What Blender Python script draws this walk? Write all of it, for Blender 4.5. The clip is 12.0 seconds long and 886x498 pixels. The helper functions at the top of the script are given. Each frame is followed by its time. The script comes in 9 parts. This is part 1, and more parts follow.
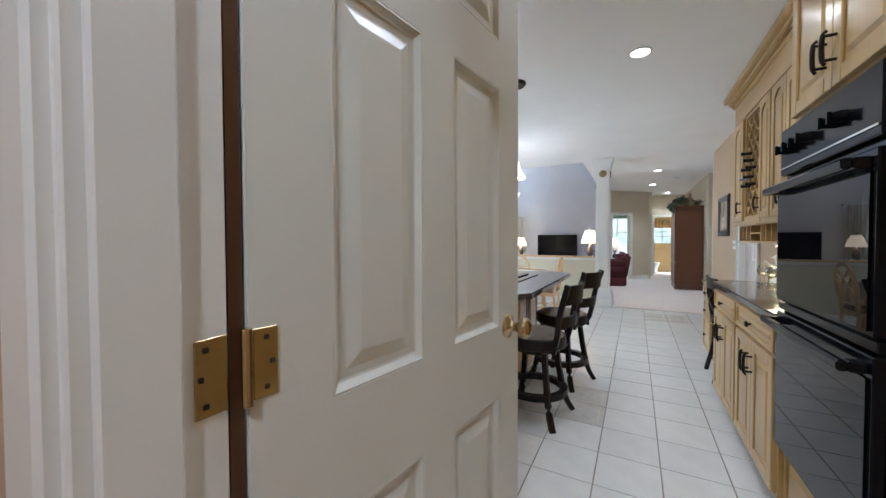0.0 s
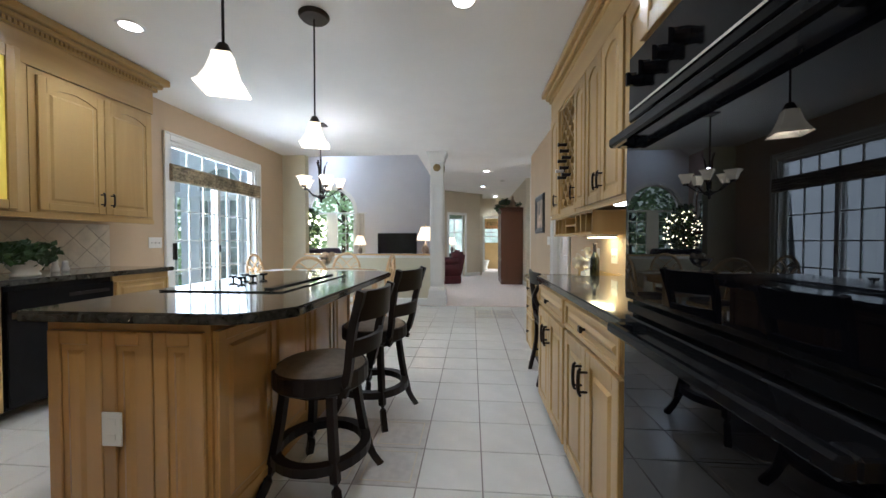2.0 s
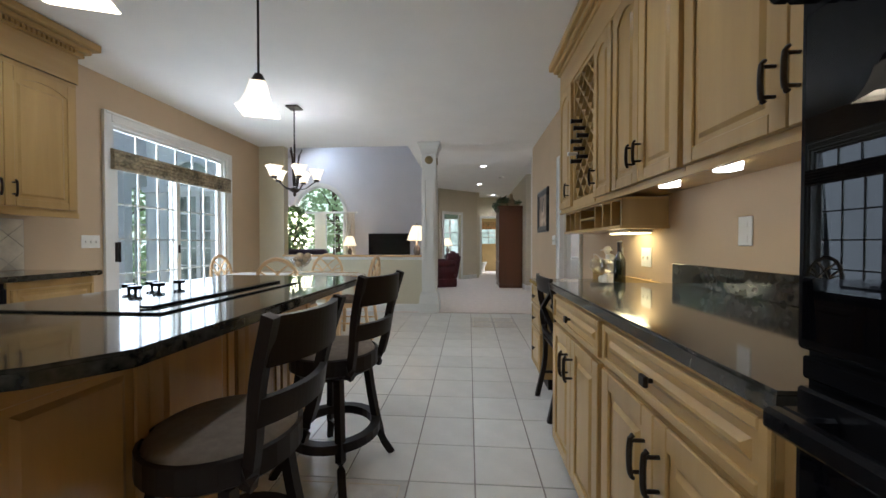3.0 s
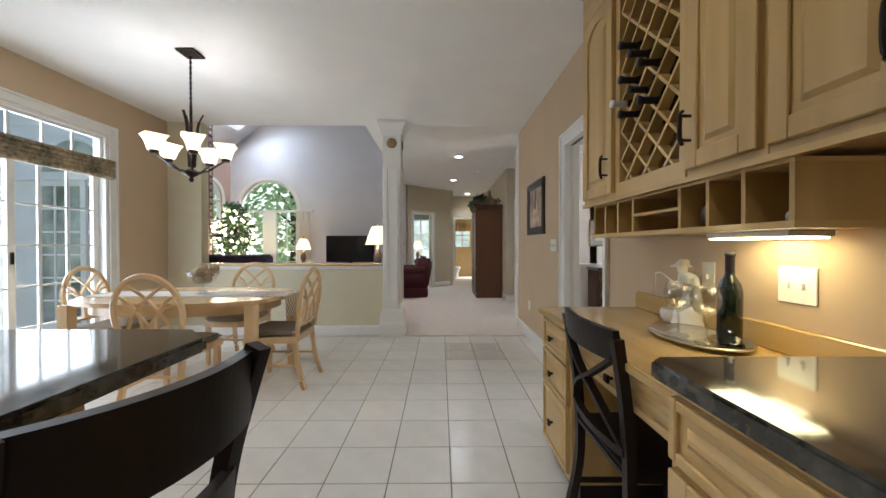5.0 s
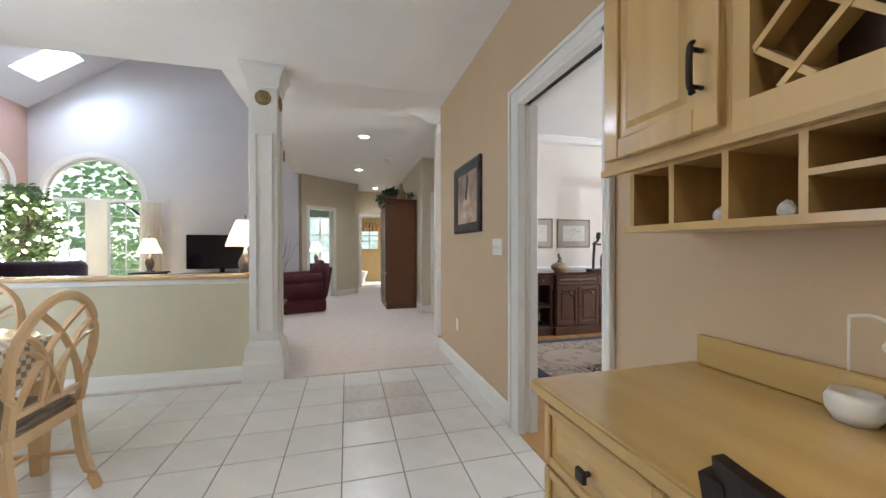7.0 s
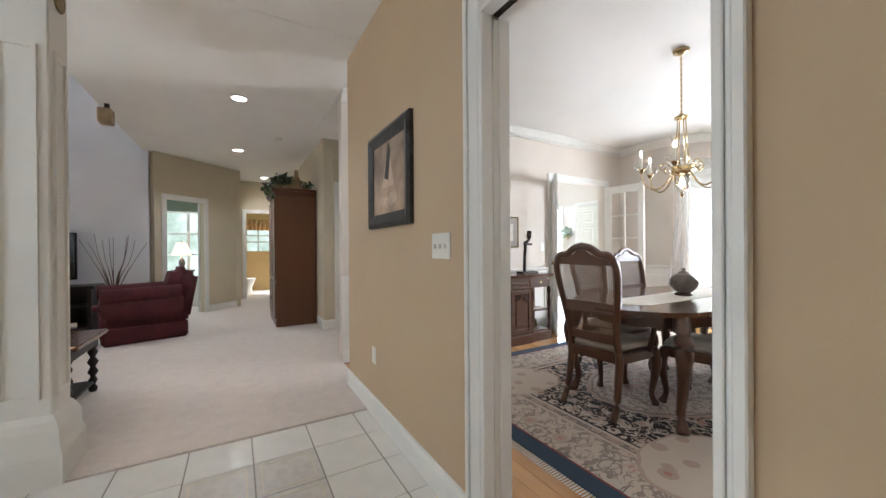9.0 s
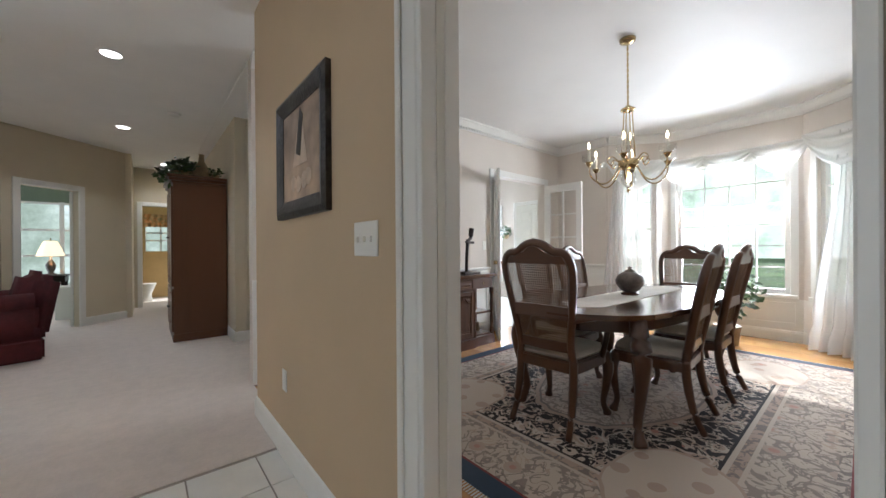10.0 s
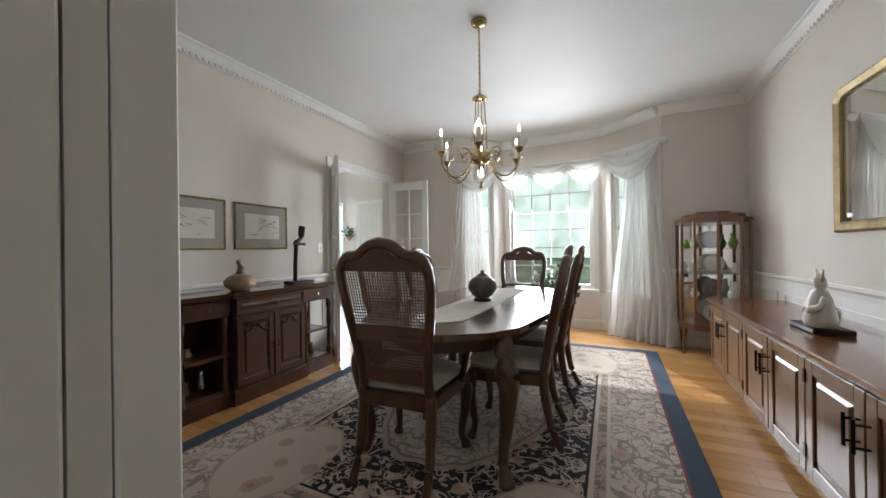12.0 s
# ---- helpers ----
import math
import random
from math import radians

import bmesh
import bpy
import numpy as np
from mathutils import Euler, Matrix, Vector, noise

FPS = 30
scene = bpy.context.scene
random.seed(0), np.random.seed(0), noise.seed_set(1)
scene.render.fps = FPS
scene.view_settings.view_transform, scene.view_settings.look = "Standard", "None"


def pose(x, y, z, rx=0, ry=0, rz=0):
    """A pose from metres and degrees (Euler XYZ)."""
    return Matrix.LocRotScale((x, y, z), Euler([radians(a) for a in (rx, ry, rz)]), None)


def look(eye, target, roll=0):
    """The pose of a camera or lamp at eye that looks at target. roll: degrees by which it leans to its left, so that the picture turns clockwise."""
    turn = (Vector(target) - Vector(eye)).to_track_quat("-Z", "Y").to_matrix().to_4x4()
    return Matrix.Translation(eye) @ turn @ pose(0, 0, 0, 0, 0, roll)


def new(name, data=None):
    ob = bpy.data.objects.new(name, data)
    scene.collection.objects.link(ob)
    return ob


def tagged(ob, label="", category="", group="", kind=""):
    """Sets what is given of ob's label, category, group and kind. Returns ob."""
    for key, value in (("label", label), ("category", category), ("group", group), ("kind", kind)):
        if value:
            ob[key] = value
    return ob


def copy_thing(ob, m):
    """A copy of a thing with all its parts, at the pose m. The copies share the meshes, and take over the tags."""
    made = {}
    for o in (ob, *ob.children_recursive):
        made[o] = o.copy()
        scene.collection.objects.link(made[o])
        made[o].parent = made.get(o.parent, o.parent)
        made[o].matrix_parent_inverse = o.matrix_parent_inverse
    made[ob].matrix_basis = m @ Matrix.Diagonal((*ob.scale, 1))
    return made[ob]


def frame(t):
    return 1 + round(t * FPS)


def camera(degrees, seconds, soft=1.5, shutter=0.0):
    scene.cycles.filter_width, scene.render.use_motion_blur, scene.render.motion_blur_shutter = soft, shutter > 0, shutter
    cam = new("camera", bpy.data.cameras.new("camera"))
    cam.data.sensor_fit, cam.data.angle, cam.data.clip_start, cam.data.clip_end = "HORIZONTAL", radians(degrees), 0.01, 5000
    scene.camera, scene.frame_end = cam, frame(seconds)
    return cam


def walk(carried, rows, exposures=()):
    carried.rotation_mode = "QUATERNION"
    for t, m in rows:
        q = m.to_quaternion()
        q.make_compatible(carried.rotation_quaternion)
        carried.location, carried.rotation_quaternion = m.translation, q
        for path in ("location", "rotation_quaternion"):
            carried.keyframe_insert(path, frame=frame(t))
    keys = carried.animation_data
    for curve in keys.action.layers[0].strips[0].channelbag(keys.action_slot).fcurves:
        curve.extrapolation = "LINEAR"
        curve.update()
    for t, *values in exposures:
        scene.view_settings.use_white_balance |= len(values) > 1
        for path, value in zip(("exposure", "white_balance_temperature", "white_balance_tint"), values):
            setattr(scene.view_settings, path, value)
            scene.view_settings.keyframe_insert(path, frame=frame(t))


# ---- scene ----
cam = camera(102.6, 12.0)
PATH = [
    (0, (0.219, 1.663, 1.235), (-0.735, 3.42, 1.187), -0.2),
    (0.5, (0.22, 1.842, 1.215), (-0.417, 3.737, 1.16), -0.0),
    (1, (0.258, 2.063, 1.2), (-0.127, 4.025, 1.147), -0.0),
    (1.5, (0.285, 2.307, 1.155), (0.06, 4.293, 1.104), 0.1),
    (2, (0.294, 2.579, 1.148), (0.133, 4.572, 1.106), 0.0),
    (2.5, (0.314, 2.876, 1.14), (0.169, 4.87, 1.093), -0.0),
    (3, (0.317, 3.179, 1.119), (0.172, 5.173, 1.087), 0.0),
    (3.2, (0.305, 3.299, 1.116), (0.166, 5.294, 1.105), 0.3),
    (4.8, (0.308, 4.235, 1.154), (0.261, 6.235, 1.132), -0.0),
    (5, (0.295, 4.343, 1.157), (0.309, 6.343, 1.137), 0.0),
    (5.5, (0.312, 4.636, 1.15), (0.461, 6.63, 1.129), -0.0),
    (6, (0.335, 4.927, 1.149), (0.6, 6.909, 1.131), 0.1),
    (6.5, (0.342, 5.205, 1.157), (0.726, 7.167, 1.141), -0.1),
    (7, (0.375, 5.487, 1.161), (0.898, 7.417, 1.149), -0.1),
    (7.2, (0.372, 5.586, 1.169), (0.948, 7.501, 1.155), -0.2),
    (8.8, (0.564, 6.285, 1.152), (1.505, 8.05, 1.156), -0.5),
    (9, (0.589, 6.39, 1.15), (1.593, 8.12, 1.145), -0.4),
    (9.5, (0.685, 6.563, 1.143), (1.819, 8.211, 1.14), -0.4),
    (10, (0.828, 6.716, 1.126), (2.112, 8.249, 1.122), -0.4),
    (10.5, (0.967, 6.845, 1.129), (2.409, 8.231, 1.121), -0.6),
    (11, (1.098, 6.976, 1.127), (2.674, 8.208, 1.118), -0.7),
    (11.5, (1.23, 7.048, 1.122), (2.931, 8.1, 1.113), -0.7),
    (12, (1.314, 7.077, 1.125), (3.122, 7.931, 1.127), -0.7),
]
walk(cam, [(t, look(eye, target, roll)) for t, eye, target, roll in PATH],
     exposures=[(0.0, 0.85, 5050, 8), (1.0, 0.88, 5050, 8), (2.0, 0.5, 5250, 8), (3.0, 0.15, 5400, 8), (5.0, 0.33, 5700, 9), (7.0, 0.68, 5550, 9), (9.0, 0.6, 5650, 9), (10.5, -0.25, 5600, 9), (12.0, -0.42, 5700, 8)])

# ---- light ----
world = bpy.data.worlds.new("sky")
scene.world = world
world.use_nodes = True
wn = world.node_tree.nodes
sky = wn.new("ShaderNodeTexSky")
sky.sky_type, sky.sun_disc = "NISHITA", False
sky.dust_density = 3.0
sky.sun_elevation, sky.sun_rotation = radians(41), radians(64)
wn["Background"].inputs[1].default_value = 0.15
world.node_tree.links.new(sky.outputs[0], wn["Background"].inputs[0])


def lamp(name, kind, m, power, color=(1, 1, 1), **kw):
    d = bpy.data.lights.new(name, kind)
    d.energy, d.color = power, color
    if kind == "AREA":
        d.shape, d.size, d.size_y = "RECTANGLE", kw["size"], kw["size_y"]
    elif kind == "SUN":
        d.angle = radians(0.5)
    else:
        d.shadow_soft_size = kw.get("size", 0.05)
        if kind == "SPOT":
            d.spot_size, d.spot_blend = radians(kw.get("cone", 130)), 0.6
    ob = new(name, d)
    ob.matrix_world = m
    return ob


WARM, DAY = (1.0, 0.92, 0.82), (0.93, 0.97, 1.0)
lamp("sun", "SUN", look((18, 13.1, 12), (5.5, 7.13, 0)), 5.0, (1, 0.95, 0.86))
# area lamps in place of daylight near windows; the living ones hang above, unseen
lamp("slider_daylight", "AREA", look((-3.42, 7.28, 1.2), (0, 7.28, 0.9)), 50, DAY, size=1.6, size_y=2.2)
lamp("bay_daylight", "AREA", look((6.80, 7.87, 1.4), (3.5, 7.87, 0.0)), 160, (1, 0.98, 0.95), size=1.2, size_y=1.6)
lamp("living_window_daylight", "AREA", look((-4.17, 14.7, 3.6), (-3.7, 11, 0.4)), 95, DAY, size=1.4, size_y=0.8)
lamp("living_side_daylight", "AREA", look((-6.1, 12.84, 3.5), (-3.0, 12.4, 0.4)), 34, DAY, size=0.7, size_y=0.8)
lamp("skylight_daylight", "AREA", look((-4.36, 12.85, 4.17), (-2.5, 11.5, 0)), 26, (0.88, 0.93, 1), size=0.5, size_y=0.5)
lamp("foyer_daylight", "AREA", look((7.04, 12.27, 1.3), (5.0, 11.3, 1.2)), 70, DAY, size=0.3, size_y=1.6)
lamp("study_daylight", "AREA", look((-1.6, 16.2, 1.4), (0, 14.2, 1.2)), 18, DAY, size=1.0, size_y=1.6)
lamp("bath_daylight", "AREA", look((1.1, 17.9, 1.6), (1.1, 15, 1.0)), 12, DAY, size=0.7, size_y=0.8)


# ---- materials ----
class M:
    pass


def mat(name, color, rough=0.5, metal=0.0, vary=0.08, scale=6.0, bump=0.0, bscale=60.0, coat=0.0, stretch=(1, 1, 1), island=0.0, second=None):
    """A surface with variation at two scales, optional relief and a shift from piece to piece."""
    m = bpy.data.materials.new(name)
    m.use_nodes = True
    nt = m.node_tree
    b = nt.nodes["Principled BSDF"]
    b.inputs["Roughness"].default_value, b.inputs["Metallic"].default_value = rough, metal
    b.inputs["Coat Weight"].default_value = coat
    b.inputs["Coat Roughness"].default_value = 0.12
    tc = nt.nodes.new("ShaderNodeTexCoord")
    mp = nt.nodes.new("ShaderNodeMapping")
    mp.inputs["Scale"].default_value = stretch
    nt.links.new(tc.outputs["Object"], mp.inputs["Vector"])
    n1 = nt.nodes.new("ShaderNodeTexNoise")
    n1.inputs["Scale"].default_value, n1.inputs["Detail"].default_value = scale, 6
    n2 = nt.nodes.new("ShaderNodeTexNoise")
    n2.inputs["Scale"].default_value, n2.inputs["Detail"].default_value = scale * 0.17, 2
    for n in (n1, n2):
        nt.links.new(mp.outputs[0], n.inputs["Vector"])
    mixn = nt.nodes.new("ShaderNodeMath")
    mixn.operation = "ADD"
    nt.links.new(n1.outputs["Fac"], mixn.inputs[0])
    nt.links.new(n2.outputs["Fac"], mixn.inputs[1])
    val = mixn.outputs[0]
    if island:
        oi = nt.nodes.new("ShaderNodeObjectInfo")
        mu = nt.nodes.new("ShaderNodeMath")
        mu.operation, mu.inputs[1].default_value = "MULTIPLY_ADD", island
        nt.links.new(oi.outputs["Random"], mu.inputs[0])
        nt.links.new(val, mu.inputs[2])
        val = mu.outputs[0]
    ra = nt.nodes.new("ShaderNodeValToRGB")
    e = ra.color_ramp.elements
    lo = second or [c * (1 - vary * 2.2) for c in color]
    hi = [min(1, c * (1 + vary)) for c in color]
    hf = nt.nodes.new("ShaderNodeMath")
    hf.operation, hf.inputs[1].default_value = "MULTIPLY", 0.5
    nt.links.new(val, hf.inputs[0])
    e[0].position, e[1].position = 0.36, 0.64
    e[0].color, e[1].color = (*lo, 1), (*hi, 1)
    nt.links.new(hf.outputs[0], ra.inputs[0])
    nt.links.new(ra.outputs[0], b.inputs["Base Color"])
    if bump:
        n3 = nt.nodes.new("ShaderNodeTexNoise")
        n3.inputs["Scale"].default_value, n3.inputs["Detail"].default_value = bscale, 4
        nt.links.new(mp.outputs[0], n3.inputs["Vector"])
        bp = nt.nodes.new("ShaderNodeBump")
        bp.inputs["Strength"].default_value, bp.inputs["Distance"].default_value = bump, 0.01
        nt.links.new(n3.outputs["Fac"], bp.inputs["Height"])
        nt.links.new(bp.outputs[0], b.inputs["Normal"])
    return m


def wood(name, color, dark, rough=0.35, axis="Z", island=0.3, coat=0.3, scale=9.0):
    st = {"X": (0.08, 1, 1), "Y": (1, 0.08, 1), "Z": (1, 1, 0.08)}[axis]
    return mat(name, color, rough, 0, 0.12, scale, 0.06, 40, coat, st, island, dark)


def glow(name, color, power):
    m = bpy.data.materials.new(name)
    m.use_nodes = True
    b = m.node_tree.nodes["Principled BSDF"]
    b.inputs["Base Color"].default_value = (*color, 1)
    b.inputs["Emission Color"].default_value, b.inputs["Emission Strength"].default_value = (*color, 1), power
    return m


def glass(name, color=(1, 1, 1), rough=0.0, clear=True, sheen=0.04):
    m = bpy.data.materials.new(name)
    m.use_nodes = True
    nt = m.node_tree
    if clear:
        out = nt.nodes["Material Output"]
        nt.nodes.remove(nt.nodes["Principled BSDF"])
        tr, gl, mx = nt.nodes.new("ShaderNodeBsdfTransparent"), nt.nodes.new("ShaderNodeBsdfGlossy"), nt.nodes.new("ShaderNodeMixShader")
        lw, fr, ad = nt.nodes.new("ShaderNodeLayerWeight"), nt.nodes.new("ShaderNodeMath"), nt.nodes.new("ShaderNodeMath")
        fr.operation, fr.inputs[1].default_value = "POWER", 4.0
        ad.operation, ad.inputs[1].default_value, ad.inputs[2].default_value = "MULTIPLY_ADD", 0.6, sheen
        nt.links.new(lw.outputs["Facing"], fr.inputs[0])
        nt.links.new(fr.outputs[0], ad.inputs[0])
        gl.inputs["Roughness"].default_value = 0.02
        tr.inputs["Color"].default_value = (*color, 1)
        nt.links.new(ad.outputs[0], mx.inputs[0])
        nt.links.new(tr.outputs[0], mx.inputs[1])
        nt.links.new(gl.outputs[0], mx.inputs[2])
        nt.links.new(mx.outputs[0], out.inputs[0])
    else:
        b = nt.nodes["Principled BSDF"]
        b.inputs["Base Color"].default_value = (*color, 1)
        b.inputs["Transmission Weight"].default_value, b.inputs["Roughness"].default_value = 1, rough
    return m


M.tan = mat("tan_wall_paint", (0.555, 0.418, 0.268), 0.75, vary=0.03, scale=2, bump=0.05, bscale=220)
M.sage = mat("cream_green_paint", (0.64, 0.59, 0.43), 0.75, vary=0.03, scale=2, bump=0.05, bscale=220)
M.hall = mat("pale_khaki_paint", (0.62, 0.55, 0.41), 0.75, vary=0.03, scale=2, bump=0.05, bscale=220)
M.living = mat("living_white_paint", (0.72, 0.72, 0.75), 0.8, vary=0.02, scale=2, bump=0.05, bscale=220)
M.rose = mat("dusty_rose_paint", (0.55, 0.38, 0.32), 0.8, vary=0.03, scale=2, bump=0.05, bscale=220)
M.blush = mat("blush_wall_paint", (0.690, 0.632, 0.564), 0.75, vary=0.025, scale=2, bump=0.05, bscale=220)
M.ceil = mat("ceiling_paint", (0.90, 0.89, 0.86), 0.85, vary=0.015, scale=3, bump=0.06, bscale=160)
M.white = mat("white_trim_paint", (0.80, 0.79, 0.75), 0.38, vary=0.02, scale=4, bump=0.02, bscale=90)
M.doorw = mat("white_door_paint", (0.725, 0.717, 0.650), 0.4, vary=0.02, scale=4, bump=0.05, bscale=120)
M.maple = wood("honey_maple", (0.49, 0.325, 0.118), (0.37, 0.23, 0.066), 0.32)
M.mapleh = wood("honey_maple_lying", (0.49, 0.325, 0.118), (0.37, 0.23, 0.066), 0.32, "Y")
M.desk = wood("honey_desk_wood", (0.50, 0.34, 0.12), (0.38, 0.24, 0.07), 0.25, "Y", coat=0.5)
M.light = wood("pale_beech", (0.66, 0.46, 0.24), (0.54, 0.35, 0.16), 0.35)
M.lighth = wood("pale_beech_lying", (0.66, 0.46, 0.24), (0.54, 0.35, 0.16), 0.25, "X", coat=0.4)
M.island = wood("amber_maple", (0.46, 0.255, 0.07), (0.32, 0.16, 0.042), 0.28, coat=0.5)
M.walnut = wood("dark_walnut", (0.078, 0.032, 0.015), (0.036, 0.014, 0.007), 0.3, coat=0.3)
M.walnuth = wood("dark_walnut_lying", (0.10, 0.042, 0.019), (0.05, 0.02, 0.008), 0.18, "X", coat=0.6)
M.cherry = wood("cherry_top", (0.22, 0.08, 0.03), (0.12, 0.04, 0.015), 0.2, "X", coat=0.5)
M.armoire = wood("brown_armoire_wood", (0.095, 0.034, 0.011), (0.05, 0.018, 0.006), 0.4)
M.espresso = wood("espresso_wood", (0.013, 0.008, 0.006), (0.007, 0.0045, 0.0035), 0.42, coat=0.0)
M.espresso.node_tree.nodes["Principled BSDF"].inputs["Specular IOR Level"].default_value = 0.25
M.oakf = wood("oak_floor", (0.50, 0.27, 0.09), (0.36, 0.17, 0.05), 0.25, "Y", 0.45, 0.4)
M.granite = mat("black_granite", (0.05, 0.046, 0.036), 0.06, vary=0.5, scale=45, coat=0.3, second=(0.004, 0.005, 0.004))
M.tile = mat("white_floor_tile", (0.81, 0.795, 0.75), 0.22, vary=0.04, scale=7, bump=0.03, bscale=30, island=0.25)
M.grout = mat("grey_grout", (0.30, 0.27, 0.24), 0.9, vary=0.1, scale=30)
M.splash = mat("tumbled_beige_tile", (0.62, 0.55, 0.42), 0.5, vary=0.1, scale=14, bump=0.15, bscale=40, island=0.4)
M.carpet = mat("pale_carpet", (0.70, 0.62, 0.56), 0.95, vary=0.035, scale=60, bump=0.5, bscale=350)
M.black = mat("black_enamel", (0.008, 0.008, 0.009), 0.12, vary=0.1, scale=20)
M.oven = mat("black_oven_glass", (0.003, 0.003, 0.004), 0.01, vary=0.1, scale=8)
M.oven.node_tree.nodes["Principled BSDF"].inputs["Specular IOR Level"].default_value = 0.18
M.black.node_tree.nodes["Principled BSDF"].inputs["Specular IOR Level"].default_value = 0.12
M.bronze = mat("dark_bronze_metal", (0.05, 0.04, 0.035), 0.35, 0.9, vary=0.15, scale=30)
M.brass = mat("polished_brass", (0.58, 0.45, 0.24), 0.25, 1.0, vary=0.1, scale=12)
M.gold = mat("antique_gold_leaf", (0.32, 0.24, 0.11), 0.45, 0.6, vary=0.2, scale=25, bump=0.2, bscale=60)
M.silver = mat("silver_tray_metal", (0.80, 0.78, 0.72), 0.14, 1.0, vary=0.06, scale=20)
M.plate = mat("ivory_switch_plastic", (0.80, 0.78, 0.72), 0.4, vary=0.01)
M.seat = mat("taupe_seat_fabric", (0.28, 0.23, 0.18), 0.9, vary=0.1, scale=40, bump=0.25, bscale=300)
M.cream = mat("cream_seat_fabric", (0.66, 0.61, 0.52), 0.9, vary=0.06, scale=30, bump=0.2, bscale=300)
M.red = mat("burgundy_upholstery", (0.085, 0.014, 0.018), 0.85, vary=0.15, scale=20, bump=0.3, bscale=200)
M.linen = mat("white_table_linen", (0.72, 0.69, 0.62), 0.9, vary=0.05, scale=40, bump=0.2, bscale=250)
M.leaf = mat("green_leaves", (0.06, 0.11, 0.035), 0.45, vary=0.5, scale=3, island=0.3)
M.bark = mat("brown_bark", (0.10, 0.065, 0.04), 0.9, vary=0.3, scale=12, bump=0.6, bscale=30)
M.brick = mat("dark_red_brick", (0.12, 0.055, 0.045), 0.8, vary=0.3, scale=30, bump=0.3, bscale=60, island=0.5)
M.mortar = mat("pale_mortar", (0.42, 0.37, 0.33), 0.95, vary=0.1, scale=30)
M.ceramic = mat("white_ceramic", (0.78, 0.75, 0.68), 0.3, vary=0.05, scale=20, bump=0.1, bscale=50)
M.stone = mat("grey_stoneware", (0.16, 0.13, 0.11), 0.4, vary=0.3, scale=18, bump=0.1, bscale=30)
M.jug = mat("tan_stoneware", (0.36, 0.26, 0.15), 0.5, vary=0.25, scale=10)
M.screen = mat("tv_screen", (0.006, 0.007, 0.009), 0.12, vary=0.05)
M.siding = mat("white_siding", (0.85, 0.85, 0.84), 0.6, vary=0.03, scale=3)
M.lawn = mat("lawn", (0.09, 0.16, 0.04), 0.9, vary=0.3, scale=2, bump=0.5, bscale=60)
M.mirror = mat("mirror_silver", (0.92, 0.93, 0.92), 0.01, 1.0, vary=0.0)
M.wine = mat("dark_wine_glass", (0.006, 0.010, 0.006), 0.06, vary=0.1, coat=0.6)
M.capsule = mat("white_capsule", (0.7, 0.68, 0.64), 0.4, vary=0.03)
M.shadeglow = glow("frosted_shade_lit", (1.0, 0.83, 0.60), 1.15)
M.lampglow = glow("lamp_shade_lit", (1.0, 0.74, 0.46), 1.3)
M.canglow = glow("recessed_lamp_lit", (1.0, 0.93, 0.82), 9.0)
M.ledglow = glow("undercabinet_lamp_lit", (1.0, 0.80, 0.38), 9.0)
M.bulb = glow("bulb_lit", (1.0, 0.75, 0.45), 12.0)
M.skyglow = glow("skylight_glow", (0.95, 0.98, 1.0), 3.0)
M.pane = glass("window_glass")
M.crystal = glass("clear_crystal", (0.93, 0.93, 0.92), sheen=0.10)
# Mottled grey-green base colour paints the garden's reflection onto these panes.
M.farpane = mat("painted_reflection_glass", (0.48, 0.52, 0.48), 0.04, vary=0.5, scale=2.5, coat=0.8)


def woven(name, a, b, scale):
    """Cloth or ground with a two-colour checked weave."""
    m = mat(name, a, 0.9, vary=0.05, scale=40, bump=0.2, bscale=250)
    nt = m.node_tree
    bs = nt.nodes["Principled BSDF"]
    ck = nt.nodes.new("ShaderNodeTexChecker")
    ck.inputs["Scale"].default_value = scale
    ck.inputs["Color1"].default_value, ck.inputs["Color2"].default_value = (*a, 1), (*b, 1)
    tc = [n for n in nt.nodes if n.type == "TEX_COORD"][0]
    nt.links.new(tc.outputs["Object"], ck.inputs["Vector"])
    nt.links.new(ck.outputs[0], bs.inputs["Base Color"])
    return m


M.check = woven("checked_runner", (0.72, 0.66, 0.55), (0.34, 0.26, 0.17), 40)


def sheer(name, color, thin):
    m = bpy.data.materials.new(name)
    m.use_nodes = True
    nt = m.node_tree
    out = nt.nodes["Material Output"]
    nt.nodes.remove(nt.nodes["Principled BSDF"])
    d, tl, tr = nt.nodes.new("ShaderNodeBsdfDiffuse"), nt.nodes.new("ShaderNodeBsdfTranslucent"), nt.nodes.new("ShaderNodeBsdfTransparent")
    m1, m2 = nt.nodes.new("ShaderNodeMixShader"), nt.nodes.new("ShaderNodeMixShader")
    nz = nt.nodes.new("ShaderNodeTexNoise")
    nz.inputs["Scale"].default_value = 30
    for s in (d, tl):
        s.inputs["Color"].default_value = (*color, 1)
    m1.inputs[0].default_value, m2.inputs[0].default_value = 0.5, thin
    nt.links.new(d.outputs[0], m1.inputs[1])
    nt.links.new(tl.outputs[0], m1.inputs[2])
    nt.links.new(m1.outputs[0], m2.inputs[1])
    nt.links.new(tr.outputs[0], m2.inputs[2])
    nt.links.new(m2.outputs[0], out.inputs[0])
    return m


M.sheer = sheer("white_sheer_voile", (0.86, 0.85, 0.83), 0.25)
M.leafout = sheer("garden_leaves", (0.42, 0.54, 0.30), 0.0)
M.swag = sheer("white_swag_voile", (0.88, 0.87, 0.85), 0.04)
M.drape = sheer("cream_drape", (0.78, 0.74, 0.68), 0.05)
M.cane = mat("cane_weave", (0.16, 0.085, 0.04), 0.6, vary=0.2, scale=60)


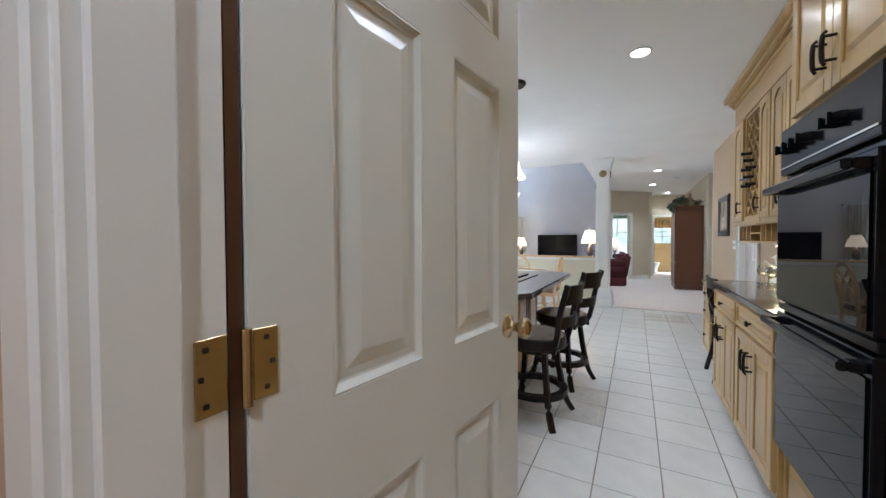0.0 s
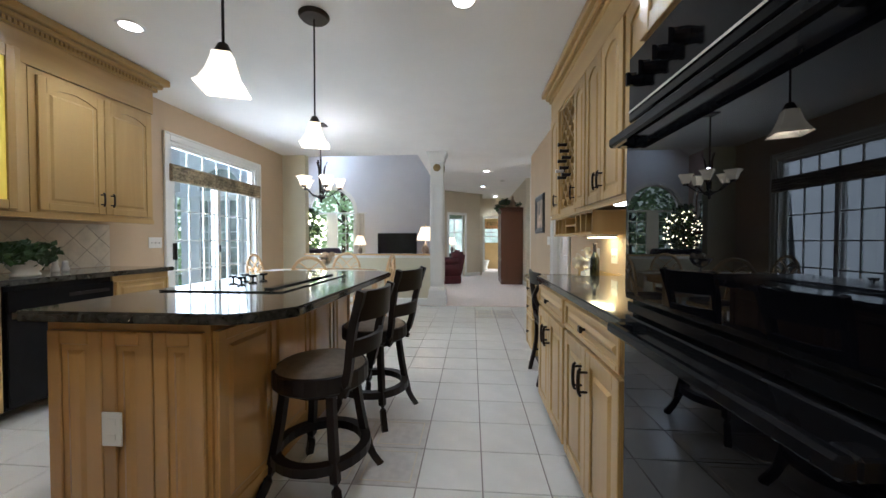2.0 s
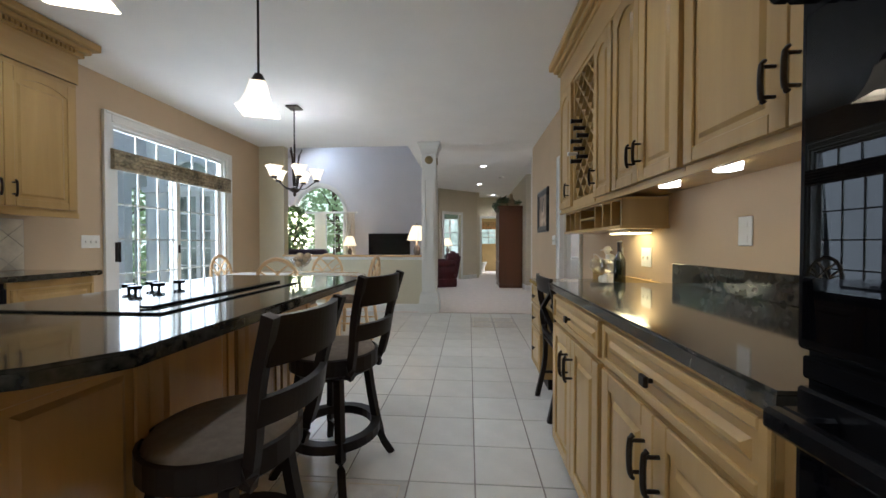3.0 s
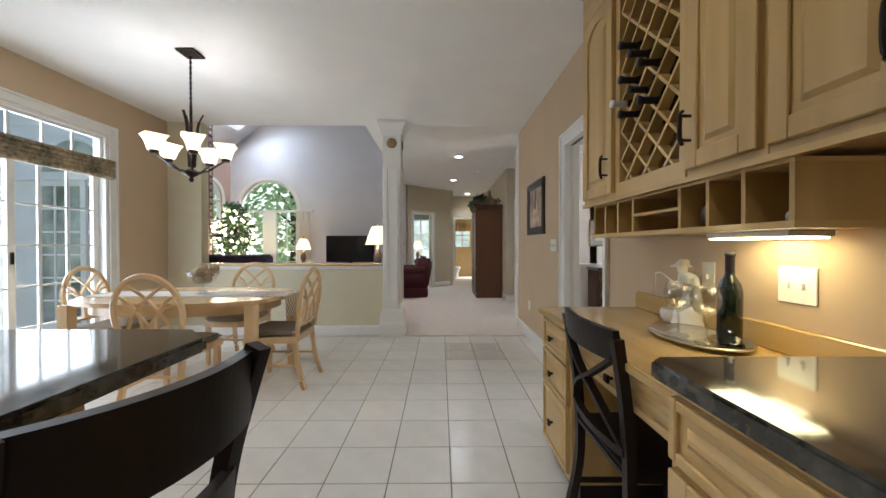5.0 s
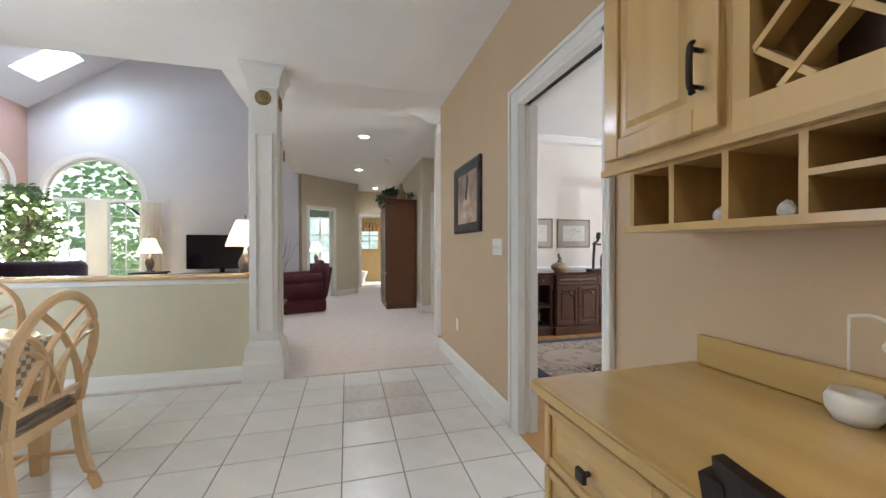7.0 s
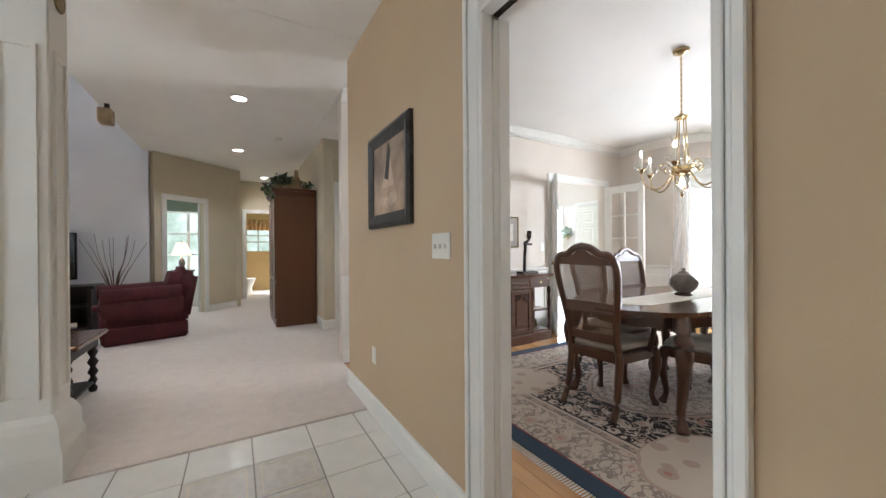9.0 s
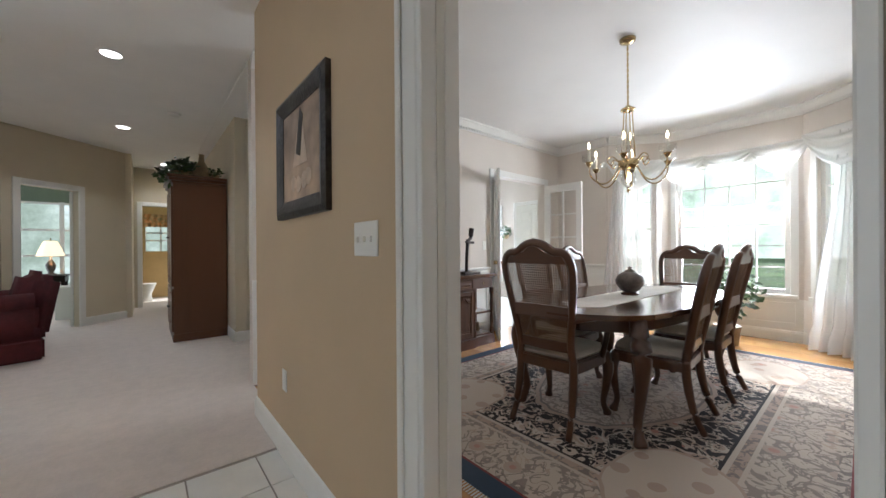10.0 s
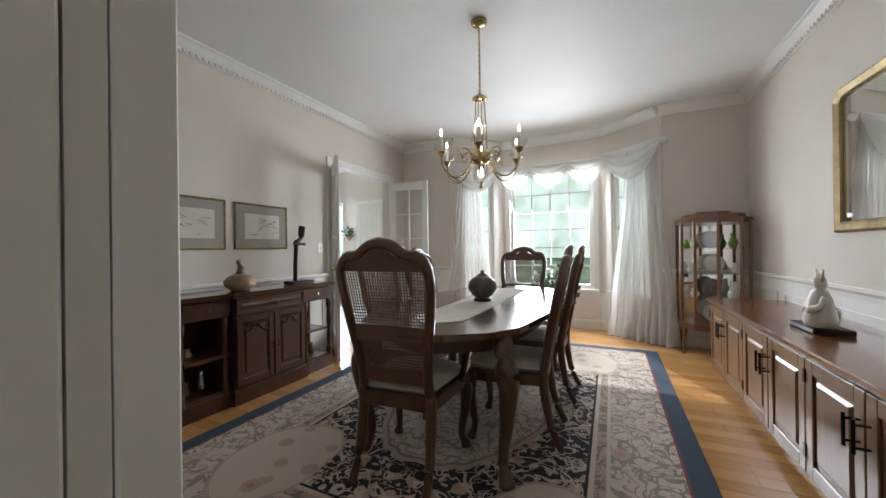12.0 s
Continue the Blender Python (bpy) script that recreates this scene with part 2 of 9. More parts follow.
def foliage_backdrop(name, power):
    """Far woods, soft pale green with gaps of sky; emission stands in for sunlight."""
    m = bpy.data.materials.new(name)
    m.use_nodes = True
    nt = m.node_tree
    b = nt.nodes["Principled BSDF"]
    tc = nt.nodes.new("ShaderNodeTexCoord")
    n1 = nt.nodes.new("ShaderNodeTexNoise")
    n1.inputs["Scale"].default_value, n1.inputs["Detail"].default_value = 1.1, 9
    n1.inputs["Roughness"].default_value = 0.7
    nt.links.new(tc.outputs["Object"], n1.inputs["Vector"])
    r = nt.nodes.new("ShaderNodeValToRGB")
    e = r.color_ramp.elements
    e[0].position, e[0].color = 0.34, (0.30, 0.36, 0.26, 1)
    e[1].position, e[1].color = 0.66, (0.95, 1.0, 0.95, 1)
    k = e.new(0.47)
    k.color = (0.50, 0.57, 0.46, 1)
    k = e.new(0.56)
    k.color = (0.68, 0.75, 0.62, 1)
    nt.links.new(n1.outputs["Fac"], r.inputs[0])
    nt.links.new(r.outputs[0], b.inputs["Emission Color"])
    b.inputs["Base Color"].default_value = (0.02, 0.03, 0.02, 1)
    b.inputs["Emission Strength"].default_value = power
    return m


M.woods = foliage_backdrop("glowing_woods", 1.0)


# ---- mesh helpers ----
def box(bm, x0, y0, z0, x1, y1, z1, bevel=0.0, m=None):
    r = bmesh.ops.create_cube(bm, size=1)
    vs = r["verts"]
    for v in vs:
        v.co = Vector(((x0 + x1) / 2 + v.co.x * (x1 - x0), (y0 + y1) / 2 + v.co.y * (y1 - y0), (z0 + z1) / 2 + v.co.z * (z1 - z0)))
        if m:
            v.co = m @ v.co
    if bevel:
        es = list({e for v in vs for e in v.link_edges})
        bmesh.ops.bevel(bm, geom=es, offset=bevel, segments=1, affect="EDGES", clamp_overlap=True)
    return bm


def B(*a, **k):
    return box(bmesh.new(), *a, **k)


def ring_loft(bm, rings, close=True, caps=True):
    vs = [[bm.verts.new(p) for p in r] for r in rings]
    n = len(vs[0])
    for a, b in zip(vs, vs[1:]):
        for i in range(n if close else n - 1):
            j = (i + 1) % n
            bm.faces.new((a[i], a[j], b[j], b[i]))
    if caps and close:
        bm.faces.new(vs[0][::-1])
        bm.faces.new(vs[-1])
    return bm


def lathe(bm, prof, c=(0, 0, 0), n=20, caps=True):
    rings = [[Vector((c[0] + r * math.cos(2 * math.pi * i / n), c[1] + r * math.sin(2 * math.pi * i / n), c[2] + z)) for i in range(n)] for r, z in prof]
    ring_loft(bm, rings, True, caps)
    return bm


def tube(bm, pts, r, n=8, flat=None, caps=True):
    """A rod along points; r is one radius or one for each point; flat squashes it: (across, along up)."""
    pts = [Vector(p) for p in pts]
    rs = r if isinstance(r, (list, tuple)) else [r] * len(pts)
    rings = []
    for i, p in enumerate(pts):
        d = (pts[min(i + 1, len(pts) - 1)] - pts[max(i - 1, 0)]).normalized()
        up = Vector((0, 0, 1)) if abs(d.z) < 0.95 else Vector((0, 1, 0))
        a = d.cross(up).normalized()
        b = a.cross(d).normalized()
        fa, fb = flat or (1, 1)
        rings.append([p + (a * math.cos(2 * math.pi * (k + .5) / n) * fa + b * math.sin(2 * math.pi * (k + .5) / n) * fb) * rs[i] for k in range(n)])
    return ring_loft(bm, rings, True, caps)


def bez(ps, n=10):
    """A smooth line through control points."""
    ps = [Vector(p) for p in ps]
    out = []
    q = [ps[0] * 2 - ps[1]] + ps + [ps[-1] * 2 - ps[-2]]
    for i in range(1, len(q) - 2):
        for k in range(n):
            t = k / n
            a, b, c, d = q[i - 1], q[i], q[i + 1], q[i + 2]
            out.append(0.5 * (2 * b + (c - a) * t + (2 * a - 5 * b + 4 * c - d) * t * t + (3 * b - a - 3 * c + d) * t ** 3))
    return out + [ps[-1]]


def slab(bm, outline, z0, z1, bevel=0.0):
    """An outline in plan, raised from z0 to z1."""
    ring_loft(bm, [[Vector((x, y, z0)) for x, y in outline], [Vector((x, y, z1)) for x, y in outline]])
    if bevel:
        es = [e for e in bm.edges if abs(e.verts[0].co.z - e.verts[1].co.z) < 1e-6]
        bmesh.ops.bevel(bm, geom=es, offset=bevel, segments=2, affect="EDGES", clamp_overlap=True)
    return bm


def moved(bm, m):
    bm.transform(m)
    return bm


def obj(name, bm, material, smooth=False):
    bmesh.ops.recalc_face_normals(bm, faces=bm.faces)
    me = bpy.data.meshes.new(name)
    bm.to_mesh(me)
    bm.free()
    me.materials.append(material)
    if smooth:
        for p in me.polygons:
            p.use_smooth = True
    return new(name, me)


def part(name, bm, material, parent, label="", smooth=False):
    ob = obj(name, bm, material, smooth)
    ob.parent = parent
    if label:
        ob["label"] = label
    return ob


def thing(name, label, category, m=None, group="", kind=""):
    ob = new(name)
    if m:
        ob.matrix_world = m
    return tagged(ob, label, category, group, kind)


def struct(name, bm, material, label, category="wall", smooth=False):
    return tagged(obj(name, bm, material, smooth), label, category, kind="structure")


# ---- setting ----
H = 2.74
WX = 1.405          # kitchen wall towards the dining room
LX = -3.2           # kitchen wall with the sliding door
DNH = 10.0
C88 = 0.91          # counter height


def wall_x(bm, x0, x1, y0, y1, z0, z1, holes=()):
    """A wall along y with openings (y0, y1, z0, z1)."""
    cuts = sorted(holes)
    y = y0
    for a, b, c, d in cuts:
        if a > y:
            box(bm, x0, y, z0, x1, a, z1)
        if c > z0:
            box(bm, x0, a, z0, x1, b, c)
        if d < z1:
            box(bm, x0, a, d, x1, b, z1)
        y = b
    if y < y1:
        box(bm, x0, y, z0, x1, y1, z1)
    return bm


def wall_y(bm, y0, y1, x0, x1, z0, z1, holes=()):
    cuts = sorted(holes)
    x = x0
    for a, b, c, d in cuts:
        if a > x:
            box(bm, x, y0, z0, a, y1, z1)
        if c > z0:
            box(bm, a, y0, z0, b, y1, c)
        if d < z1:
            box(bm, a, y0, d, b, y1, z1)
        x = b
    if x < x1:
        box(bm, x, y0, z0, x1, y1, z1)
    return bm


# partition between kitchen and dining room: two skins, since the paint differs
DO0, DO1, DOZ = 6.703, 7.49, 2.06
struct("wall_kitchen_east", wall_x(bmesh.new(), WX, WX + 0.05, 1.79, 9.385, 0, H, [(DO0, DO1, 0, DOZ)]), M.tan, "tan painted kitchen wall with a doorway")
struct("wall_dining_west", wall_x(bmesh.new(), WX + 0.05, WX + 0.10, 5.62, 9.385, 0, H, [(DO0, DO1, 0, DOZ)]), M.blush, "pale blush dining room wall with a doorway")
struct("wall_kitchen_west", wall_x(bmesh.new(), LX - 0.15, LX, 1.79, 8.92, 0, H, [(6.44, 8.11, 0, 2.32)]), M.tan, "tan painted wall round the sliding glass door")
struct("wall_stub", B(LX - 0.15, 8.92, 0, -2.77, 9.06, H), M.sage, "narrow cream wall beside the living room opening")
struct("half_wall", B(-2.77, 8.92, 0, -0.45, 9.06, 0.89), M.sage, "low cream-green half wall between dining nook and living room")
struct("half_wall_moulding", B(-2.77, 8.905, 0.85, -0.45, 9.075, 0.895, 0.006), M.white, "white moulding under the half wall cap", "trim")
struct("half_wall_cap", B(-2.78, 8.875, 0.898, -0.45, 9.105, 0.928, 0.008), M.lighth, "honey wood cap on the half wall", "trim")
# entry wall behind the door
struct("wall_entry", wall_y(bmesh.new(), 1.77, 1.89, LX, WX, 0, H, [(-0.197, 0.603, 0, 2.06)]), M.tan, "tan wall round the entry door")
struct("wall_behind", B(-1.2, -0.4, 0, 1.6, -0.3, H), M.tan, "plain tan wall of the room behind")
struct("wall_behind_left", B(-1.2, -0.3, 0, -1.1, 1.77, H), M.tan, "plain tan side wall of the room behind")
struct("wall_behind_right", B(1.5, -0.3, 0, 1.6, 1.77, H), M.tan, "plain tan side wall of the room behind")
# hall and living room
struct("ceiling_kitchen", B(LX - 0.15, -0.4, H, WX + 0.10, 9.06, H + 0.2), M.ceil, "flat white kitchen ceiling", "ceiling")
struct("ceiling_hall", B(-0.7, 9.064, H, WX + 0.10, 18.0, H + 0.2), M.ceil, "flat white hall ceiling", "ceiling")
struct("ceiling_hall_east", B(WX + 0.104, DNH + 0.004, H, 4.2, 18.0, H + 0.2), M.ceil, "flat white ceiling towards the foyer", "ceiling")
struct("wall_living_header", B(-5.30, 8.99, H + 0.204, -0.7, 9.06, 5.6), M.living, "white upper wall above the half wall")
struct("wall_living_east_upper", B(-0.7, 8.99, H + 0.204, -0.63, 13.6, 5.6), M.living, "white upper wall over the hall opening")
struct("wall_living_south", B(-5.30, 9.06, 0, LX - 0.154, 9.20, H), M.rose, "plain rose wall beside the fireplace")
AX, AR, AZ = -4.17, 0.765, 2.08      # arched window in the far wall


def arch_wall_y(bm, y0, y1, x0, x1, z1, cx, r, zs, z_low):
    """A wall along x with an opening that ends in a half round."""
    box(bm, x0, y0, 0, cx - r, y1, z1)
    box(bm, cx + r, y0, 0, x1, y1, z1)
    box(bm, cx - r, y0, 0, cx + r, y1, z_low)
    n = 20
    for i in range(n):
        a, b = math.pi * i / n, math.pi * (i + 1) / n
        xa, za, xb, zb = cx + r * math.cos(a), zs + r * math.sin(a), cx + r * math.cos(b), zs + r * math.sin(b)
        ring_loft(bm, [[Vector((xa, y, za)), Vector((xb, y, zb)), Vector((xb, y, z1)), Vector((xa, y, z1))] for y in (y0, y1)])
    return bm


struct("wall_living_north", arch_wall_y(bmesh.new(), 13.6, 13.75, -5.30, -0.62, 5.6, AX, AR, AZ, 0.06), M.living, "tall white living room wall with an arched window")
rot = Matrix(((0, -1, 0, 0), (1, 0, 0, 0), (0, 0, 1, 0), (0, 0, 0, 1)))
struct("wall_living_west", moved(arch_wall_y(bmesh.new(), 5.15, 5.30, 9.06, 13.6, 5.6, 12.84, 0.41, 2.30, 0.5), Matrix(((0, -1, 0, 0), (1, 0, 0, 0), (0, 0, 1, 0), (0, 0, 0, 1)))), M.rose, "rose living room wall with an arched window")
# vaulted ceiling with a skylight in its western slope
SL = 0.707


def slope_z(x):
    return 3.67 + SL * (x + 5.15) if x < -2.85 else 3.67 + SL * 2.3 - SL * (x + 2.85)


def slope_piece(bm, x0, x1, y0, y1, t=0.12):
    z0, z1 = slope_z(x0), slope_z(x1)
    ring_loft(bm, [[Vector((x0, y, z0)), Vector((x1, y, z1)), Vector((x1, y, z1 + t)), Vector((x0, y, z0 + t))] for y in (y0, y1)])


SKX0, SKX1, SKY0, SKY1 = -4.70, -4.06, 12.6, 13.16
bm = bmesh.new()
for x0, x1, y0, y1 in ((-5.30, SKX0, 9.0, 13.75), (SKX1, -2.85, 9.0, 13.75), (SKX0, SKX1, 9.0, SKY0), (SKX0, SKX1, SKY1, 13.75), (-2.85, -0.6, 9.0, 13.75)):
    slope_piece(bm, x0, x1, y0, y1)
struct("ceiling_living", bm, M.living, "white vaulted living room ceiling with a skylight", "ceiling")
bm = bmesh.new()
ring_loft(bm, [[Vector((SKX0 - .05, y, slope_z(SKX0) + 0.10)), Vector((SKX1 + .05, y, slope_z(SKX1) + 0.10)), Vector((SKX1 + .05, y, slope_z(SKX1) + 0.13)), Vector((SKX0 - .05, y, slope_z(SKX0) + 0.13))] for y in (SKY0 - .05, SKY1 + .05)])
# Emissive pane takes the place of the sky above the opening.
sk = tagged(obj("skylight", bm, M.skyglow), "glowing skylight pane in the sloped ceiling", "skylight", kind="structure")
# end of the hall
D1A, D1B = Vector((-0.55, 13.62, 0)), Vector((0.57, 14.62, 0))
dd = (D1B - D1A)
DL = dd.length
DM = Matrix.Translation(D1A) @ Matrix.Rotation(math.atan2(dd.y, dd.x), 4, "Z")
struct("wall_hall_angled", moved(wall_y(bmesh.new(), 0.0, 0.12, 0, DL, 0, H, [(0.18, 0.83, 0, 2.0)]), DM), M.hall, "khaki angled wall with an open door")
struct("wall_hall_return", B(0.57, 14.62, 0, 0.65, 15.9, H), M.hall, "khaki hall wall")
struct("wall_hall_end", wall_y(bmesh.new(), 15.85, 15.97, 0.654, 1.66, 0, H, [(0.78, 1.50, 0, 2.0)]), M.hall, "khaki wall at the end of the hall with a doorway")
struct("wall_hall_east", B(1.66, 11.64, 0, 1.78, 15.85, H), M.hall, "khaki hall wall beside the armoire")
struct("wall_hall_south_face", wall_y(bmesh.new(), 11.64, 11.76, 1.784, 4.2, 0, H, [(1.90, 2.64, 0, 2.04)]), M.hall, "khaki wall with a white door")
struct("wall_foyer_north", B(2.6, 13.0, 0, 7.2, 13.1, H), M.blush, "pale foyer wall")
struct("ceiling_foyer", B(4.204, 10.0, H, 7.2, 13.1, H + 0.2), M.ceil, "white foyer ceiling", "ceiling")
struct("wall_foyer_east", wall_x(bmesh.new(), 7.1, 7.2, 9.95, 13.0, 0, H, [(12.13, 12.41, 0.4, 2.05)]), M.blush, "pale foyer wall")
struct("wall_study", B(-3.6, 16.6, 0, 0.57, 16.7, H), mat("green_study_paint", (0.16, 0.20, 0.14), 0.8, vary=0.04), "dark green study wall")
struct("wall_bath", wall_y(bmesh.new(), 17.6, 17.7, 0.5, 1.8, 0, H, [(0.82, 1.40, 1.1, 1.95)]), mat("gold_bath_paint", (0.58, 0.40, 0.18), 0.8, vary=0.04), "golden bathroom wall with a window")
struct("wall_bath_west", B(0.45, 15.97, 0, 0.5, 17.6, H), mat("gold_bath_side_paint", (0.58, 0.40, 0.18), 0.8, vary=0.04), "golden bathroom side wall")
struct("ceiling_study", B(-3.7, 13.76, H, -0.704, 18.0, H + 0.2), M.ceil, "white study ceiling", "ceiling")
# dining room
DX, DS, DN = 6.08, 5.75, 10.0
struct("ceiling_dining", B(WX + 0.104, DS - 0.13, H, 7.0, DN - 0.004, H + 0.2), mat("glossy_ceiling_paint", (0.80, 0.79, 0.77), 0.6, vary=0.015, scale=3), "white dining room ceiling with a soft sheen", "ceiling")
struct("wall_dining_south", B(WX + 0.104, DS - 0.13, 0, DX + 0.12, DS, H), M.blush, "pale blush dining room wall")
struct("wall_dining_north", wall_y(bmesh.new(), DN, DN + 0.12, WX + 0.104, DX + 0.12, 0, H, [(4.49, 5.68, 0, 2.12)]), M.blush, "pale blush wall with a french door opening")
struct("wall_foyer_west", B(2.68, DN, 0, 2.796, 11.63, H), M.hall, "khaki foyer wall")
struct("wall_dining_east_south", B(DX, DS, 0, DX + 0.12, 6.57, H), M.blush, "blush wall beside the bay window")
struct("wall_dining_east_north", B(DX, 9.17, 0, DX + 0.12, DN, H), M.blush, "blush wall beside the bay window")
BAY = [(6.09, 6.57), (6.62, 7.18), (6.62, 8.56), (6.09, 9.17)]


def seg_matrix(a, b):
    d = Vector((b[0] - a[0], b[1] - a[1], 0))
    return Matrix.Translation((a[0], a[1], 0)) @ Matrix.Rotation(math.atan2(d.y, d.x), 4, "Z"), d.length


BAYW = []
for k in range(3):
    m, L = seg_matrix(BAY[k], BAY[k + 1])
    mg = 0.11 if k == 1 else 0.16
    struct("wall_bay_%d" % (k + 1), moved(wall_y(bmesh.new(), -0.12, 0.0, -0.04, L + 0.04, 0, H, [(mg, L - mg, 0.55, 2.22)]), m), M.blush, "blush bay wall under and round the window")
    BAYW.append((m, L, mg))

# ---- floors ----
P, X0, Y0 = 0.3105, 0.347, 6.37
struct("floor_kitchen", B(LX, 1.79, -0.1, WX, 8.86, -0.004), M.grout, "grey grout bed of the tiled kitchen floor", "floor")
struct("floor_entry", B(-1.2, -0.4, -0.1, 1.6, 1.786, 0.0), M.oakf, "wood floor of the room behind the door", "floor")
struct("floor_hall", wall_y(bmesh.new(), 8.86, 18.0, -5.30, WX, -0.1, 0.008), M.carpet, "pale cream carpet of hall and living room", "floor")
struct("floor_hall_east", B(WX + 0.10, 10.005, -0.1, 2.8, 18.0, 0.008), M.carpet, "pale cream carpet past the wall end", "floor")
struct("floor_hall_nook", B(WX, 9.386, -0.1, WX + 0.099, 18.0, 0.008), M.carpet, "pale cream carpet past the wall end", "floor")
struct("floor_study", B(-5.45, 13.76, -0.2, -3.8, 18.0, -0.11), M.carpet, "pale carpet in the study", "floor")
struct("floor_foyer", B(2.804, 10.004, -0.1, 7.2, 13.1, 0.0), mat("foyer_stone", (0.6, 0.58, 0.55), 0.3), "pale tiled foyer floor", "floor")
FD = struct("floor_dining", B(WX + 0.101, DS, -0.1, 7.0, 10.0, -0.006), mat("floor_gap", (0.12, 0.06, 0.03), 0.8), "dark base under the oak dining floor", "floor")


# ---- trim ----
def trim(name, bm, label):
    return struct(name, bm, M.white, label, "trim")


def rail(bm, a, b, prof, side=1):
    """A moulding with the profile (out, z) along a line in plan; side: which way is out."""
    a, b = Vector((*a, 0)), Vector((*b, 0))
    n = (b - a).normalized().cross(Vector((0, 0, 1))) * side
    ring_loft(bm, [[p + n * o + Vector((0, 0, z)) for o, z in prof] for p in (a, b)])


BASEP = [(0, 0), (0.018, 0), (0.018, 0.10), (0.010, 0.125), (0, 0.13)]
CROWN = [(0, H - 0.11), (0.02, H - 0.11), (0.03, H - 0.08), (0.075, H - 0.025), (0.09, H - 0.02), (0.09, H), (0, H)]
RAILP = [(0, 0.80), (0.014, 0.80), (0.018, 0.83), (0.034, 0.85), (0.034, 0.87), (0, 0.87)]
bm = bmesh.new()
for a, b, s in (((WX, DO1 + 0.1), (WX, 9.385), -1), ((WX, 9.385), (WX + 0.10, 9.385), -1), ((LX, 8.92), (-0.49, 8.92), 1),
                ((LX, 8.21), (LX, 8.92), 1), ((LX, 5.80), (LX, 6.34), 1), ((1.66, 11.64), (1.66, 15.85), -1), ((1.642, 11.64), (1.82, 11.64), 1)):
    rail(bm, a, b, BASEP, s)
trim("baseboard_kitchen", bm, "white baseboard along kitchen and hall walls")
bm = bmesh.new()
m, L = seg_matrix(D1A[:2], D1B[:2])
for a, b in (((0, 0), (0.10, 0)), ((0.91, 0), (DL, 0))):
    pa, pb = DM @ Vector((*a, 0)), DM @ Vector((*b, 0))
    rail(bm, pa[:2], pb[:2], BASEP, 1)
rail(bm, (0.57, 14.62), (0.57, 15.85), BASEP, 1)
trim("baseboard_hall", bm, "white baseboard at the end of the hall")
DPATH = [(WX + 0.10, DN), (DX, DN), (DX, 9.17), (6.62, 8.56), (6.62, 7.18), (DX, 6.57), (DX, DS), (WX + 0.10, DS)]
bm = bmesh.new()
for a, b in zip(DPATH, DPATH[1:]):
    rail(bm, a, b, CROWN, 1)
trim("crown_moulding_dining", bm, "white crown moulding round the dining room")
bm = bmesh.new()
for i in range(95):
    box(bm, 1.6 + i * 0.048, DN - 0.045, H - 0.105, 1.624 + i * 0.048, DN - 0.02, H - 0.08)
for i in range(95):
    box(bm, 1.6 + i * 0.048, DS + 0.02, H - 0.105, 1.624 + i * 0.048, DS + 0.045, H - 0.08)
trim("crown_dentils", bm, "small white dentil blocks under the crown")
bm = bmesh.new()
for a, b in (((WX + 0.10, DN), (4.40, DN)), ((5.77, DN), (DX, DN)), ((DX, DN), (DX, 9.17)), ((DX, 6.57), (DX, DS)), ((DX, DS), (WX + 0.10, DS))):
    rail(bm, a, b, RAILP, 1)
    rail(bm, a, b, BASEP, 1)
for a, b in zip(DPATH[2:5], DPATH[3:6]):
    rail(bm, a, b, BASEP, 1)
trim("chair_rail_dining", bm, "white chair rail and baseboard of the dining room")
# white wainscot below the rail, with framed panels
bm = bmesh.new()
for a, b in (((WX + 0.10, DN), (4.40, DN)), ((5.77, DN), (DX, DN)), ((DX, DN), (DX, 9.17)), ((DX, 6.57), (DX, DS)), ((DX, DS), (WX + 0.10, DS))):
    rail(bm, a, b, [(0, 0.13), (0.004, 0.13), (0.004, 0.80), (0, 0.80)], 1)
    L = (Vector(b) - Vector(a)).length
    n = max(1, round(L / 0.75))
    d = (Vector(b) - Vector(a)).normalized()
    for i in range(n):
        s, e = Vector(a) + d * (L * i / n + 0.08), Vector(a) + d * (L * (i + 1) / n - 0.08)
        for z in (0.24, 0.70):
            rail(bm, s, e, [(0.004, z), (0.016, z), (0.016, z + 0.02), (0.004, z + 0.02)], 1)
        for q in (s, e):
            rail(bm, q, q + d * 0.02, [(0.004, 0.24), (0.016, 0.24), (0.016, 0.72), (0.004, 0.72)], 1)
for k in range(3):
    a, b = DPATH[2 + k], DPATH[3 + k]
    rail(bm, a, b, [(0, 0.13), (0.004, 0.13), (0.004, 0.50), (0, 0.50)], 1)
    L = (Vector(b) - Vector(a)).length
    d = (Vector(b) - Vector(a)).normalized()
    n = 2 if k == 1 else 1
    for i in range(n):
        s, e = Vector(a) + d * (L * i / n + 0.09), Vector(a) + d * (L * (i + 1) / n - 0.09)
        for z in (0.20, 0.44):
            rail(bm, s, e, [(0.004, z), (0.016, z), (0.016, z + 0.02), (0.004, z + 0.02)], 1)
        for q in (s, e):
            rail(bm, q, q + d * 0.02, [(0.004, 0.20), (0.016, 0.20), (0.016, 0.46), (0.004, 0.46)], 1)
trim("wainscot_dining", bm, "white panelled wainscot of the dining room")


